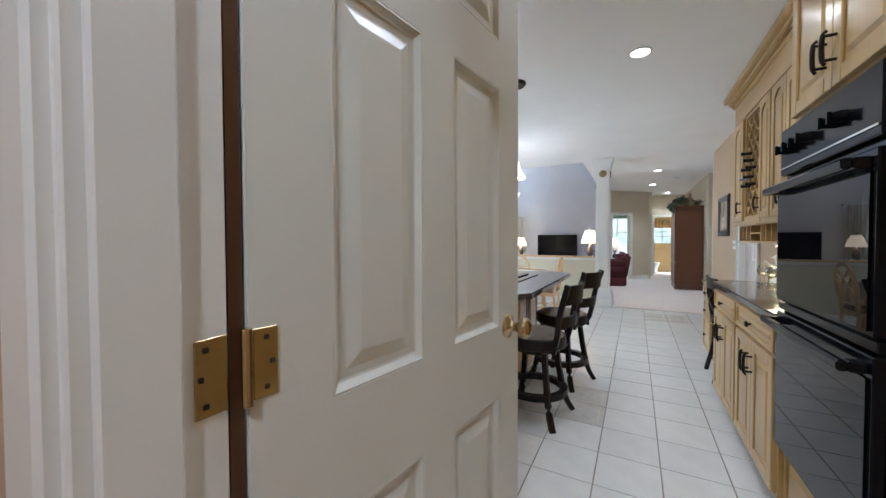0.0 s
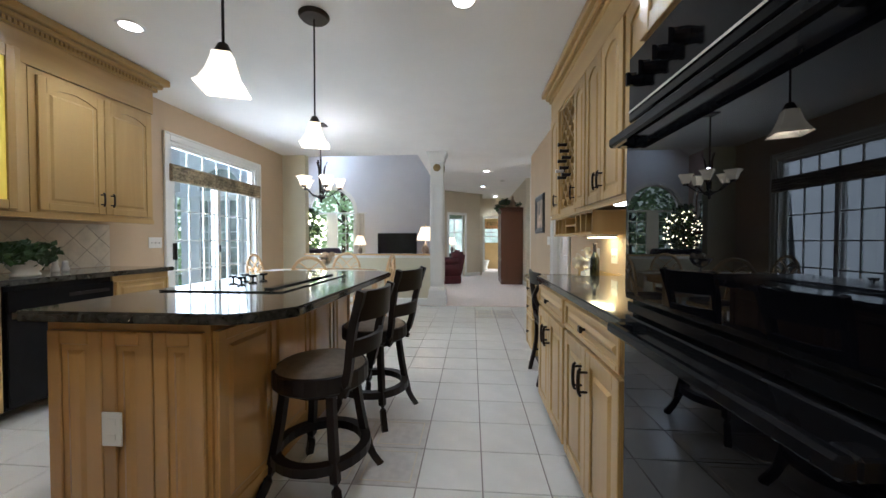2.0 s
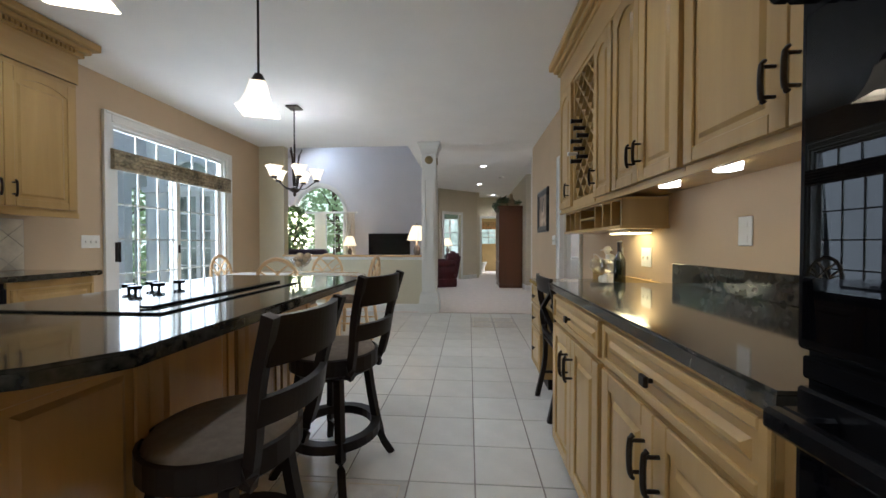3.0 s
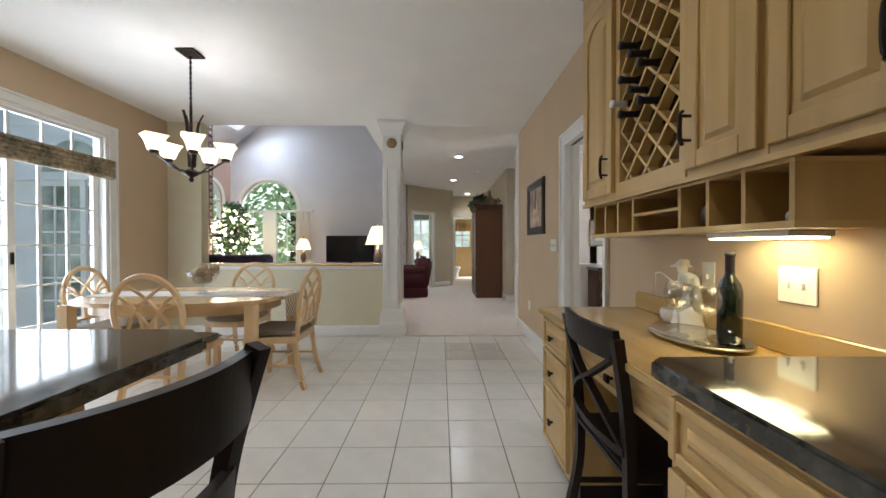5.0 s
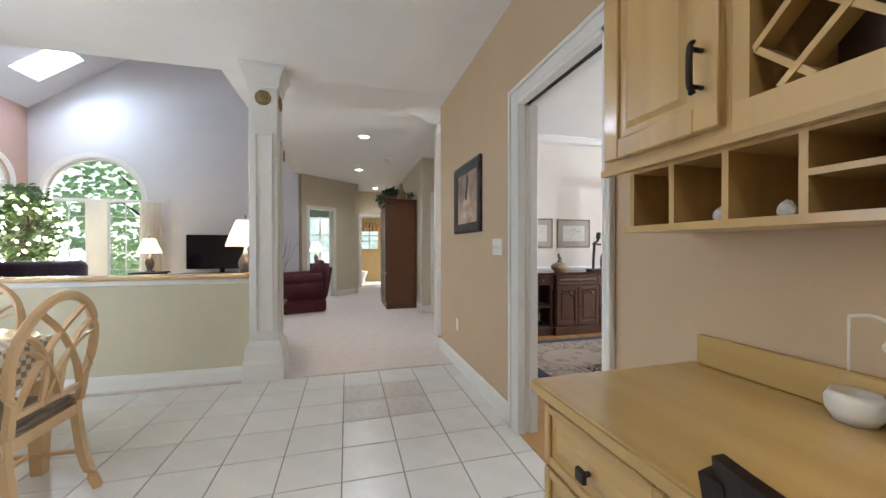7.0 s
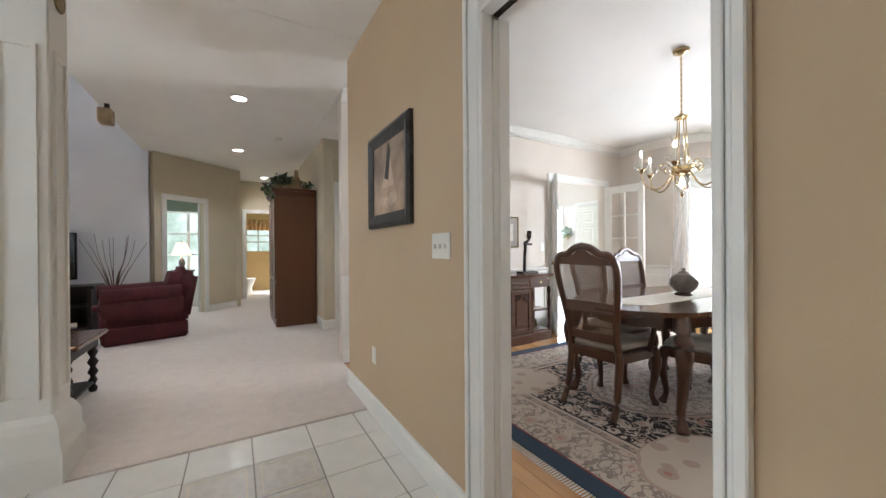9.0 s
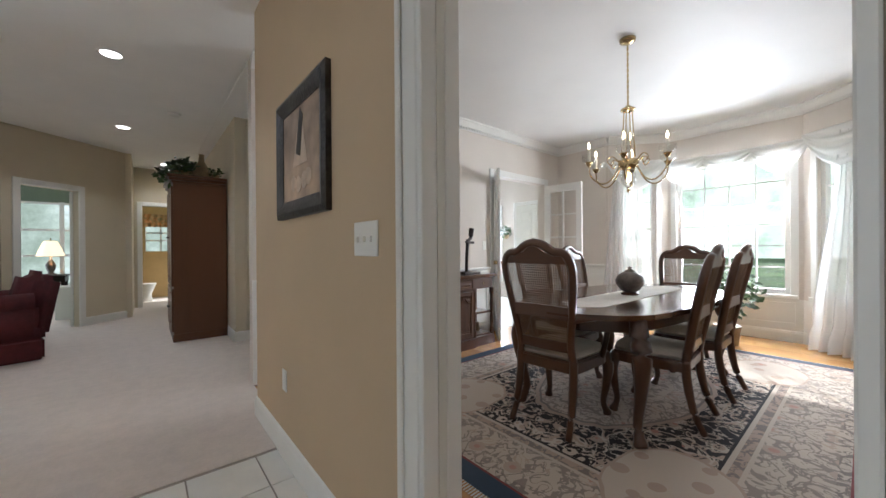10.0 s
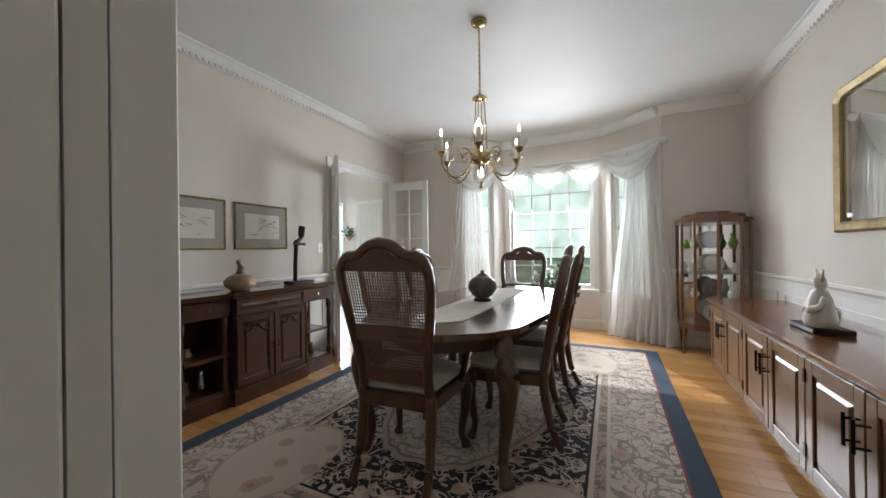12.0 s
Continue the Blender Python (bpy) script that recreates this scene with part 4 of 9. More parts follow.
part("plate", B(-1.0, 3.710, 0.43, -0.925, 3.717, 0.55, 0.002), M.plate, t)
part("socket", B(-0.98, 3.707, 0.505, -0.945, 3.7095, 0.53), M.plate, t)
part("socket", B(-0.98, 3.707, 0.45, -0.945, 3.7095, 0.475), M.plate, t)
t = thing("cooktop", "black glass cooktop with downdraft vent set in the island", "cooktop")
part("glass", B(-1.19, 4.15, C88 + 0.001, -0.58, 5.0, C88 + 0.007, 0.002), M.granite, t)
part("vent", B(-0.70, 4.20, C88 + 0.008, -0.655, 4.95, C88 + 0.016, 0.003), M.black, t)
for x, y in ((-1.12, 4.58), (-1.12, 4.69), (-1.03, 4.52), (-1.03, 4.63), (-1.03, 4.74)):
    part("knob", lathe(bmesh.new(), [(0.006, 0.0), (0.006, 0.014), (0.022, 0.016), (0.024, 0.03), (0.0, 0.031)], (x, y, C88 + 0.007), 14, False), M.black, t)


# ---- bar stools ----
def bar_stool(m):
    """Swivel stool that faces -x, its back at +x."""
    t = thing("bar_stool", "espresso wood swivel bar stool with round taupe seat", "stool", m, "bar stools at the island")
    part("seat", lathe(bmesh.new(), [(0.0, 0.585), (0.12, 0.583), (0.185, 0.572), (0.20, 0.555), (0.20, 0.54), (0.0, 0.54)], n=28, caps=False), M.seat, t, "round taupe padded seat", True)
    part("seat_ring", lathe(bmesh.new(), [(0.0, 0.475), (0.195, 0.475), (0.215, 0.49), (0.215, 0.555), (0.205, 0.56), (0.195, 0.545), (0.0, 0.54)], n=28, caps=False), M.espresso, t)
    part("swivel", lathe(bmesh.new(), [(0.0, 0.44), (0.13, 0.44), (0.13, 0.475), (0.0, 0.475)], n=20, caps=False), M.espresso, t)
    for sx, sy in ((-1, -1), (1, -1), (1, 1), (-1, 1)):
        pts = bez([(sx * 0.115, sy * 0.115, 0.46), (sx * 0.135, sy * 0.135, 0.28), (sx * 0.165, sy * 0.165, 0.10), (sx * 0.205, sy * 0.205, 0.0)], 5)
        part("leg", tube(bmesh.new(), pts, [0.024] * len(pts), 4), M.espresso, t)
    rings = []
    for i in range(29):
        a = 2 * math.pi * i / 28
        c, s = math.cos(a), math.sin(a)
        rings.append([Vector((c * r, s * r, z)) for r, z in ((0.18, 0.165), (0.225, 0.165), (0.225, 0.205), (0.18, 0.205))])
    part("foot_ring", ring_loft(bmesh.new(), rings, True, False), M.espresso, t)
    for s in (-1, 1):
        pts = bez([(0.175, s * 0.115, 0.47), (0.21, s * 0.135, 0.60), (0.235, s * 0.15, 0.75), (0.285, s * 0.165, 0.92)], 6)
        part("back_post", tube(bmesh.new(), pts, 0.024, 4, (1.0, 0.8)), M.espresso, t)
    for z0, z1, xo in ((0.795, 0.915, 0.262), (0.645, 0.715, 0.222)):
        rings = []
        for i in range(21):
            u = i / 10 - 1
            x, y = xo + 0.045 * (1 - u * u), u * 0.158
            rings.append([Vector((x - 0.012, y, z0)), Vector((x + 0.012, y, z0)), Vector((x + 0.02, y, z1)), Vector((x - 0.004, y, z1))])
        part("back_rail", ring_loft(bmesh.new(), rings), M.espresso, t)
    return t


st = bar_stool(pose(-0.41, 4.19, 0, 0, 0, -8) @ Matrix.Diagonal((1, 1, 1.03, 1)))
copy_thing(st, pose(-0.356, 4.916, 0, 0, 0, -18) @ Matrix.Diagonal((1, 1, 1.03, 1)))


# ---- pendants, chandelier, recessed lamps ----
def shade_bm(w0, w1, h, z0, n=4, down=True):
    """A flared four-sided frosted shade; narrow end w0, wide end w1."""
    bm = bmesh.new()
    prof = [(w0, 0), (w0 * 1.12, 0.18), (w0 + (w1 - w0) * 0.35, 0.55), (w0 + (w1 - w0) * 0.7, 0.85), (w1, 1.0)]
    rings = []
    for w, f in prof:
        z = z0 - f * h if down else z0 + f * h
        k = w * 0.10
        rings.append([Vector((x, y, z)) for x, y in ((-w, -w + k), (-w + k, -w), (w - k, -w), (w, -w + k), (w, w - k), (w - k, w), (-w + k, w), (-w, w - k))])
    return ring_loft(bm, rings, True, False)


def pendant(x, y, turn):
    t = thing("pendant_lamp", "bronze pendant lamp with flared frosted glass shade, lit", "pendant lamp", pose(x, y, 0, 0, 0, turn), "pendants over the island")
    part("canopy", lathe(bmesh.new(), [(0.0, H - 0.03), (0.09, H - 0.028), (0.105, H - 0.012), (0.105, H - 0.001), (0.0, H - 0.001)], n=28, caps=False), M.bronze, t)
    part("rod", tube(bmesh.new(), [(0, 0, H - 0.02), (0, 0, 2.01)], 0.006, 8), M.bronze, t)
    part("holder", lathe(bmesh.new(), [(0.0, 2.03), (0.02, 2.03), (0.036, 1.995), (0.036, 1.985), (0.0, 1.985)], n=16, caps=False), M.bronze, t)
    part("shade", shade_bm(0.038, 0.095, 0.155, 1.985), M.shadeglow, t, "frosted glass shade, lit")
    lamp("pendant_bulb", "POINT", Matrix.Translation((x, y, 1.88)), 7, WARM, size=0.02)
    return t


pendant(-0.815, 5.03, 20)
pendant(-0.815, 4.10, 20)


def chandelier(cx, cy):
    t = thing("nook_chandelier", "dark bronze chandelier with five frosted glass shades, lit", "chandelier", pose(cx, cy, 0))
    part("canopy", B(-0.075, -0.075, H - 0.02, 0.075, 0.075, H - 0.001, 0.005), M.bronze, t)
    bm = bmesh.new()
    for i in range(20):
        z = H - 0.03 - i * 0.021
        a = 0.006 if i % 2 else 0.0
        box(bm, -0.009 + a, -0.003 - a / 2, z - 0.024, 0.009 - a, 0.003 + a / 2, z)
    part("chain", bm, M.bronze, t)
    part("stem", tube(bmesh.new(), [(0, 0, 2.30), (0, 0, 1.80)], 0.011, 8), M.bronze, t)
    part("finial", lathe(bmesh.new(), [(0.0, 1.675), (0.012, 1.68), (0.02, 1.70), (0.012, 1.715), (0.06, 1.745), (0.05, 1.765), (0.015, 1.79), (0.0, 1.79)], n=14, caps=False), M.bronze, t, "", True)
    for k in range(3):
        a = 2 * math.pi * k / 3 + 0.5
        c, s = math.cos(a), math.sin(a)
        pts = bez([(c * 0.02, s * 0.02, 1.80), (c * 0.035, s * 0.035, 2.0), (c * 0.05, s * 0.05, 2.15), (c * 0.085, s * 0.085, 2.24)], 5)
        part("scroll", tube(bmesh.new(), pts, 0.008, 4, (1.6, 0.8)), M.bronze, t)
    for k in range(5):
        a = 2 * math.pi * k / 5 + 0.35
        c, s = math.cos(a), math.sin(a)
        pts = bez([(c * 0.03, s * 0.03, 1.76), (c * 0.12, s * 0.12, 1.775), (c * 0.19, s * 0.19, 1.83), (c * 0.242, s * 0.242, 1.865)], 5)
        arm = part("arm", tube(bmesh.new(), pts, 0.008, 4, (1.6, 0.8)), M.bronze, t)
        part("cup", lathe(bmesh.new(), [(0.0, 1.86), (0.03, 1.862), (0.034, 1.885), (0.0, 1.886)], (c * 0.247, s * 0.247, 0), 12, False), M.bronze, arm)
        r = shade_bm(0.036, 0.078, 0.115, 1.887, down=False)
        r.transform(Matrix.Translation((c * 0.247, s * 0.247, 0)) @ Matrix.Rotation(a, 4, "Z"))
        part("shade", r, M.shadeglow, arm, "frosted glass shade, lit")
    lamp("chandelier_bulbs", "POINT", Matrix.Translation((cx, cy, 2.05)), 14, WARM, size=0.03)


chandelier(-1.755, 7.283)


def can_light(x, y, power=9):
    t = thing("recessed_light", "round white recessed ceiling light, lit; four added out of view", "ceiling light", pose(x, y, 0), "recessed ceiling lights")
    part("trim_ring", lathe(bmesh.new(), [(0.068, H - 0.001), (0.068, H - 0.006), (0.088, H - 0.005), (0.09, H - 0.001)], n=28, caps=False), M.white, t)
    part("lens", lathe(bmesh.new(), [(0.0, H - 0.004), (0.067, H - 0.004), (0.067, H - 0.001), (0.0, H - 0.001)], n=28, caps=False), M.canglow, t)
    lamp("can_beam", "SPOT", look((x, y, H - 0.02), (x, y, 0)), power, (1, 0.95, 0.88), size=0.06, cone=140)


# Added out of view as fill: (0.238, 2.9), (0.30, 0.8), (5.6, 11.6), (-1.0, 2.8).
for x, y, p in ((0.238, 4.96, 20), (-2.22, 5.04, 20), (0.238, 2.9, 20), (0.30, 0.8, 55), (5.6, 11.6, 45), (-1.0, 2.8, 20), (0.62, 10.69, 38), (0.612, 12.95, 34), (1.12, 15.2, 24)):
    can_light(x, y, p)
t = thing("smoke_detector", "white round smoke detector on the hall ceiling", "smoke detector")
part("case", lathe(bmesh.new(), [(0.0, H - 0.03), (0.05, H - 0.03), (0.062, H - 0.02), (0.065, H - 0.001), (0.0, H - 0.001)], (1.10, 11.96, 0), 20, False), M.white, t)

# under-cabinet lamps
t = thing("undercabinet_light", "slim under-cabinet light strip, lit warm", "light")
part("housing", B(1.24, 5.30, HZ0 - 0.018, 1.37, 5.60, HZ0 - 0.001, 0.002), M.white, t)
part("diffuser", B(1.245, 5.31, HZ0 - 0.024, 1.365, 5.59, HZ0 - 0.019), M.ledglow, t)
lamp("undercabinet_strip", "AREA", look((1.305, 5.45, HZ0 - 0.03), (1.305, 5.45, 0)), 0.5, (1, 0.80, 0.42), size=0.25, size_y=0.12)
for y in (3.95, 4.45, 4.80):
    t = thing("puck_light", "small round under-cabinet puck light, lit", "light", group="puck lights")
    part("lens", lathe(bmesh.new(), [(0.0, UZ0 - 0.024), (0.04, UZ0 - 0.024), (0.042, UZ0 - 0.001), (0.0, UZ0 - 0.001)], (1.19, y, 0), 18, False), M.canglow, t)
    lamp("puck_beam", "SPOT", look((1.19, y, UZ0 - 0.03), (1.19, y, 0)), 1.2, (1, 0.82, 0.5), size=0.03, cone=120)


# ---- entry door ----
def entry_door():
    hx, hy = -0.175, 1.915
    W, T = 0.738, 0.035
    ang = math.degrees(math.atan2(0.750, 0.104))
    t = thing("door_1", "open white six-panel entry door with brass knob", "door", pose(hx, hy, 0, 0, 0, ang), kind="structure")
    # leaf lies along local +x, faces local -y towards the walker
    bm = bmesh.new()
    st, rails = 0.115, [(0.012, 0.24), (0.83, 1.01), (1.62, 1.74), (1.93, 2.03)]
    box(bm, 0, 0.010, 0.012, W, T - 0.010, 2.03)
    for x0, x1 in ((0, st), (W / 2 - 0.05, W / 2 + 0.05), (W - st, W)):
        box(bm, x0, 0, 0.012, x1, T, 2.03)
    for z0, z1 in rails:
        for x0, x1 in ((st, W / 2 - 0.05), (W / 2 + 0.05, W - st)):
            box(bm, x0, 0, z0, x1, T, z1)
    part("leaf", bm, M.doorw, t)
    for z0, z1 in ((0.24, 0.83), (1.01, 1.62), (1.74, 1.93)):
        for x0, x1 in ((st, W / 2 - 0.05), (W / 2 + 0.05, W - st)):
            bm = bmesh.new()
            for side in (0, 1):
                f = (lambda d: d) if side == 0 else (lambda d: T - d)
                q = lambda k, d: [Vector((x0 + k, f(d), z0 + k)), Vector((x1 - k, f(d), z0 + k)), Vector((x1 - k, f(d), z1 - k)), Vector((x0 + k, f(d), z1 - k))]
                ring_loft(bm, [q(0.0, 0.001), q(0.004, 0.000), q(0.014, 0.0085), q(0.018, 0.0098)], True, False)
                ring_loft(bm, [q(0.03, 0.0098), q(0.055, 0.002), q(0.06, 0.0018)], True, False)
                v = [bm.verts.new(p) for p in q(0.06, 0.0018)]
                bm.faces.new(v)
            part("panel", bm, M.doorw, t)
    k = part("knob", lathe(bmesh.new(), [(0.0, 0), (0.032, 0), (0.032, 0.004), (0.014, 0.009), (0.011, 0.026), (0.018, 0.034), (0.027, 0.045), (0.027, 0.056), (0.016, 0.065), (0.0, 0.067)], n=22, caps=False), M.brass, t, "polished brass knob", True)
    k.matrix_local = Matrix.Translation((W - 0.065, 0, 1.005)) @ Matrix.Rotation(math.pi / 2, 4, "X")
    k = part("knob", k.data and lathe(bmesh.new(), [(0.0, 0), (0.032, 0), (0.032, 0.004), (0.014, 0.009), (0.011, 0.026), (0.018, 0.034), (0.027, 0.045), (0.027, 0.056), (0.016, 0.065), (0.0, 0.067)], n=22, caps=False), M.brass, t, "polished brass knob", True)
    k.matrix_local = Matrix.Translation((W - 0.065, T, 1.005)) @ Matrix.Rotation(-math.pi / 2, 4, "X")
    part("latch_plate", B(W, 0.006, 0.95, W + 0.002, T - 0.006, 1.03), M.brass, t)
    for z in (1.09,):
        h = part("hinge", B(0.004, -0.0022, z - 0.042, 0.034, -0.0005, z + 0.042, 0.0008), M.brass, t, "brass butt hinge")
        part("pin", tube(bmesh.new(), [(-0.004, -0.004, z - 0.045), (-0.004, -0.004, z + 0.045)], 0.006, 10), M.brass, h)
        bm = bmesh.new()
        for dx, dz in ((0.014, -0.035), (0.025, 0.0), (0.014, 0.035)):
            lathe(bm, [(0.0, 0.0), (0.003, 0.0), (0.003, 0.001), (0.0, 0.001)], n=8, caps=False)
        bm.free()
        for dx, dz in ((0.02, -0.03), (0.027, 0.0), (0.02, 0.03)):
            part("screw", B(dx - 0.003, -0.0034, z + dz - 0.003, dx + 0.003, -0.0023, z + dz + 0.003, 0.001), M.bronze, h)
    return t


entry_door()
bm = bmesh.new()
box(bm, -0.197, 1.765, 0, -0.18, 1.895, 2.06, 0.003)
box(bm, 0.586, 1.765, 0, 0.603, 1.895, 2.06, 0.003)
box(bm, -0.18, 1.765, 2.043, 0.586, 1.895, 2.06, 0.003)
box(bm, -0.18, 1.78, 0, -0.168, 1.845, 2.043, 0.003)
# Added strip closes the hinge gap so that it looks dark.
struct("door_gap_strip", B(-0.192, 1.896, 0, -0.182, 1.913, 2.04), M.walnut, "dark brown strip added to darken the hinge gap", "trim")
trim("entry_jamb", bm, "white jamb and stop of the entry door")
casing_y("trim_entry_inner", 1.89, 1, -0.192, 0.598, 2.055, 0.085)
casing_y("trim_entry_outer", 1.77, -1, -0.192, 0.598, 2.055, 0.085)
t = thing("jamb_hinge_leaf", "brass hinge leaf screwed to the door jamb", "hinge")
part("leaf", B(-0.1795, 1.858, 1.048, -0.1775, 1.892, 1.132, 0.0008), M.brass, t)
for dy, dz in ((1.869, -0.03), (1.864, 0.0), (1.869, 0.03)):
    part("screw", B(-0.1772, dy - 0.003, 1.09 + dz - 0.003, -0.176, dy + 0.003, 1.09 + dz + 0.003, 0.0008), M.bronze, t)


# ---- kitchen west side ----
def sliding_door():
    y0, y1, zt = 6.44, 8.11, 2.32
    casing_x("trim_sliding_door", LX, 1, y0, y1, zt, 0.09, "white casing of the sliding door")
    t = thing("sliding_glass_door", "white sliding glass door with grilles and transom", "door", kind="structure")
    xa, xb = LX - 0.11, LX - 0.03

    def sash(nm, a, b, z0, z1, x, cols, rows, w=0.055):
        s = part(nm, bmesh.new(), M.white, t)
        bm = bmesh.new()
        for c in ((a, z0, a + w, z1), (b - w, z0, b, z1), (a + w, z0, b - w, z0 + w), (a + w, z1 - w, b - w, z1)):
            box(bm, x - 0.02, c[0], c[1], x + 0.02, c[2], c[3], 0.003)
        bm.to_mesh(s.data)
        bm.free()
        s.data.materials.append(M.white) if not s.data.materials else None
        p = part("pane", B(x - 0.003, a + w, z0 + w, x + 0.003, b - w, z1 - w), M.pane, s)
        p.visible_shadow = False
        for i in range(1, cols):
            y = a + w + (b - a - 2 * w) * i / cols
            part("grille_bar", B(x - 0.009, y - 0.009, z0 + w, x + 0.009, y + 0.009, z1 - w), M.white, s)
        for j in range(1, rows):
            z = z0 + w + (z1 - z0 - 2 * w) * j / rows
            part("grille_bar", B(x - 0.008, a + w, z - 0.009, x + 0.008, b - w, z + 0.009), M.white, s)
        return s

    bm = bmesh.new()
    box(bm, xa - 0.02, y0, 0.0, xb + 0.03, y0 + 0.03, zt)
    box(bm, xa - 0.02, y1 - 0.03, 0.0, xb + 0.03, y1, zt)
    box(bm, xa - 0.02, y0 + 0.03, zt - 0.03, xb + 0.03, y1 - 0.03, zt)
    box(bm, xa - 0.02, y0 + 0.03, 1.93, xb + 0.03, y1 - 0.03, 1.98)
    box(bm, xa - 0.02, y0 + 0.03, 0.0, xb + 0.03, y1 - 0.03, 0.03)
    part("frame", bm, M.white, t)
    s = sash("sash", y0 + 0.03, 7.30, 0.03, 1.93, xb - 0.005, 3, 5)
    h = bmesh.new()
    tube(h, [(xb + 0.05, y0 + 0.06, 0.93), (xb + 0.05, y0 + 0.06, 1.13)], 0.011, 6)
    for z in (0.95, 1.11):
        tube(h, [(xb + 0.01, y0 + 0.06, z), (xb + 0.05, y0 + 0.06, z)], 0.008, 6)
    box(h, xb + 0.016, y0 + 0.04, 0.93, xb + 0.024, y0 + 0.08, 1.13, 0.002)
    part("handle", h, M.bronze, s, "dark bronze pull")
    sash("sash", 7.24, y1 - 0.03, 0.03, 1.93, xa + 0.015, 3, 5)
    part("latch", B(xb + 0.018, 7.255, 1.0, xb + 0.03, 7.28, 1.10, 0.003), M.bronze, s)
    sash("transom", y0 + 0.03, y1 - 0.03, 1.98, zt - 0.03, xb - 0.02, 6, 1, 0.03)
    bm = bmesh.new()
    for i in range(5):
        zc = 2.045 - i * 0.038
        tube(bm, [(LX + 0.035, y0 - 0.02, zc), (LX + 0.035, y1 + 0.02, zc)], 0.03, 8, (1.0, 0.85))
    v = tagged(obj("roman_shade", bm, mat("patterned_valance", (0.30, 0.24, 0.15), 0.9, vary=0.5, scale=28, bump=0.2, bscale=150, second=(0.10, 0.08, 0.05))), "gathered patterned roman shade above the sliding door", "window shade")
    v.location.z = -0.02


sliding_door()

# wall cabinets and counter run
LUX = -2.80
WEST = Matrix.Translation((0, 0.82, 0))          # start of the base run
WESTUP = Matrix.Translation((0, 0.82, 0.045))     # the wall cabinets above it


def left_unit(y0, y1, doors, z1=2.33):
    """A wall cabinet on the west wall, doors facing +x."""
    t = thing("wall_cabinet", "honey maple wall cabinet with arched raised-panel doors", "cabinet", WESTUP, "wall cabinets beside the sliding door")
    part("body", B(LX + 0.002, y0, 1.31, LUX, y1, z1), M.maple, t)
    flip = Matrix.Diagonal((-1, 1, 1, 1))
    for a, b, h in doors:
        r = raised_panel(bmesh.new(), a + 0.002, b - 0.002, 1.33, z1 - 0.04, -LUX - 0.012, arch=0.05)
        r.transform(flip)
        d = part("door", r, M.maple, t)
        bow_handle(d, LUX + 0.024, h, 1.45, out=1)
    return t


left_unit(4.02, 4.98, [(4.06, 4.52, 4.48), (4.52, 4.96, 4.56)])
left_unit(2.30, 3.30, [(2.34, 2.82, 2.78), (2.82, 3.28, 2.86)])
t = thing("corner_cabinet", "maple wall cabinet with glowing yellow glass door", "cabinet", WESTUP)
part("body", slab(bmesh.new(), [(LX + 0.002, 3.304), (LUX - 0.002, 3.304), (LUX + 0.03, 3.40), (LUX + 0.03, 3.92), (LUX - 0.002, 4.016), (LX + 0.002, 4.016)], 1.31, 2.42), M.maple, t)
# The glass emits by itself, standing in for a light inside the cabinet.
M.amber = glow("amber_cabinet_glow", (0.75, 0.55, 0.08), 0.35)
part("glass_door", B(LUX + 0.03, 3.44, 1.36, LUX + 0.036, 3.88, 2.34), M.amber, t, "yellow glass door panel")
bm = bmesh.new()
for c in ((3.40, 1.32, 3.45, 2.40), (3.87, 1.32, 3.92, 2.40), (3.45, 1.32, 3.87, 1.38), (3.45, 2.32, 3.87, 2.40)):
    box(bm, LUX + 0.03, c[0], c[1], LUX + 0.05, c[2], c[3], 0.003)
part("door_frame", bm, M.maple, t)
t = thing("cabinet_crown", "maple frieze and dentil crown above the cabinets", "moulding", WESTUP)
part("frieze", B(LX + 0.002, 2.30, 2.335, LUX + 0.012, 4.99, 2.60), M.mapleh, t)
bm = bmesh.new()
for o, z0, z1 in ((0.03, 2.55, 2.59), (0.06, 2.59, 2.63), (0.10, 2.63, 2.69)):
    box(bm, LX + 0.003, 2.30, z0, LUX + 0.012 + o, 4.99 + o, z1, 0.008)
part("crown", bm, M.mapleh, t)
bm = bmesh.new()
for i in range(88):
    box(bm, LUX + 0.043, 2.32 + i * 0.03, 2.558, LUX + 0.06, 2.335 + i * 0.03, 2.586)
part("dentils", bm, M.mapleh, t)
part("light_rail", B(LUX - 0.014, 2.30, 1.27, LUX + 0.012, 4.98, 1.309), M.mapleh, t)

LBX = -2.58


def left_base(y0, y1, label="honey maple base cabinet with drawer"):
    t = thing("base_cabinet", label, "cabinet", WEST, "base cabinets beside the sliding door")
    part("body", B(LX + 0.002, y0, 0.09, LBX, y1, C88 - 0.042), M.maple, t)
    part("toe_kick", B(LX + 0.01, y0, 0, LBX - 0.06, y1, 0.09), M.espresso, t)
    flip = Matrix.Diagonal((-1, 1, 1, 1))
    for z0, z1, w in ((0.66, 0.82, 0.022), (0.11, 0.64, 0.055)):
        r = raised_panel(bmesh.new(), y0 + 0.015, y1 - 0.015, z0, z1, -LBX - 0.012, frame_w=w)
        r.transform(flip)
        part("drawer_front" if w < 0.05 else "door", r, M.maple, t)


left_base(4.38, 4.90)
left_base(2.30, 2.95)
left_base(2.954, 3.70)
t = thing("dishwasher", "black dishwasher under the granite counter", "dishwasher", WEST)
part("body", B(LX + 0.002, 3.71, 0.09, LBX - 0.004, 4.37, C88 - 0.042), M.black, t)
part("door", B(LBX - 0.003, 3.715, 0.11, LBX + 0.022, 4.365, 0.70, 0.004), M.black, t)
part("control_panel", B(LBX - 0.003, 3.715, 0.705, LBX + 0.026, 4.365, 0.835, 0.004), M.black, t)
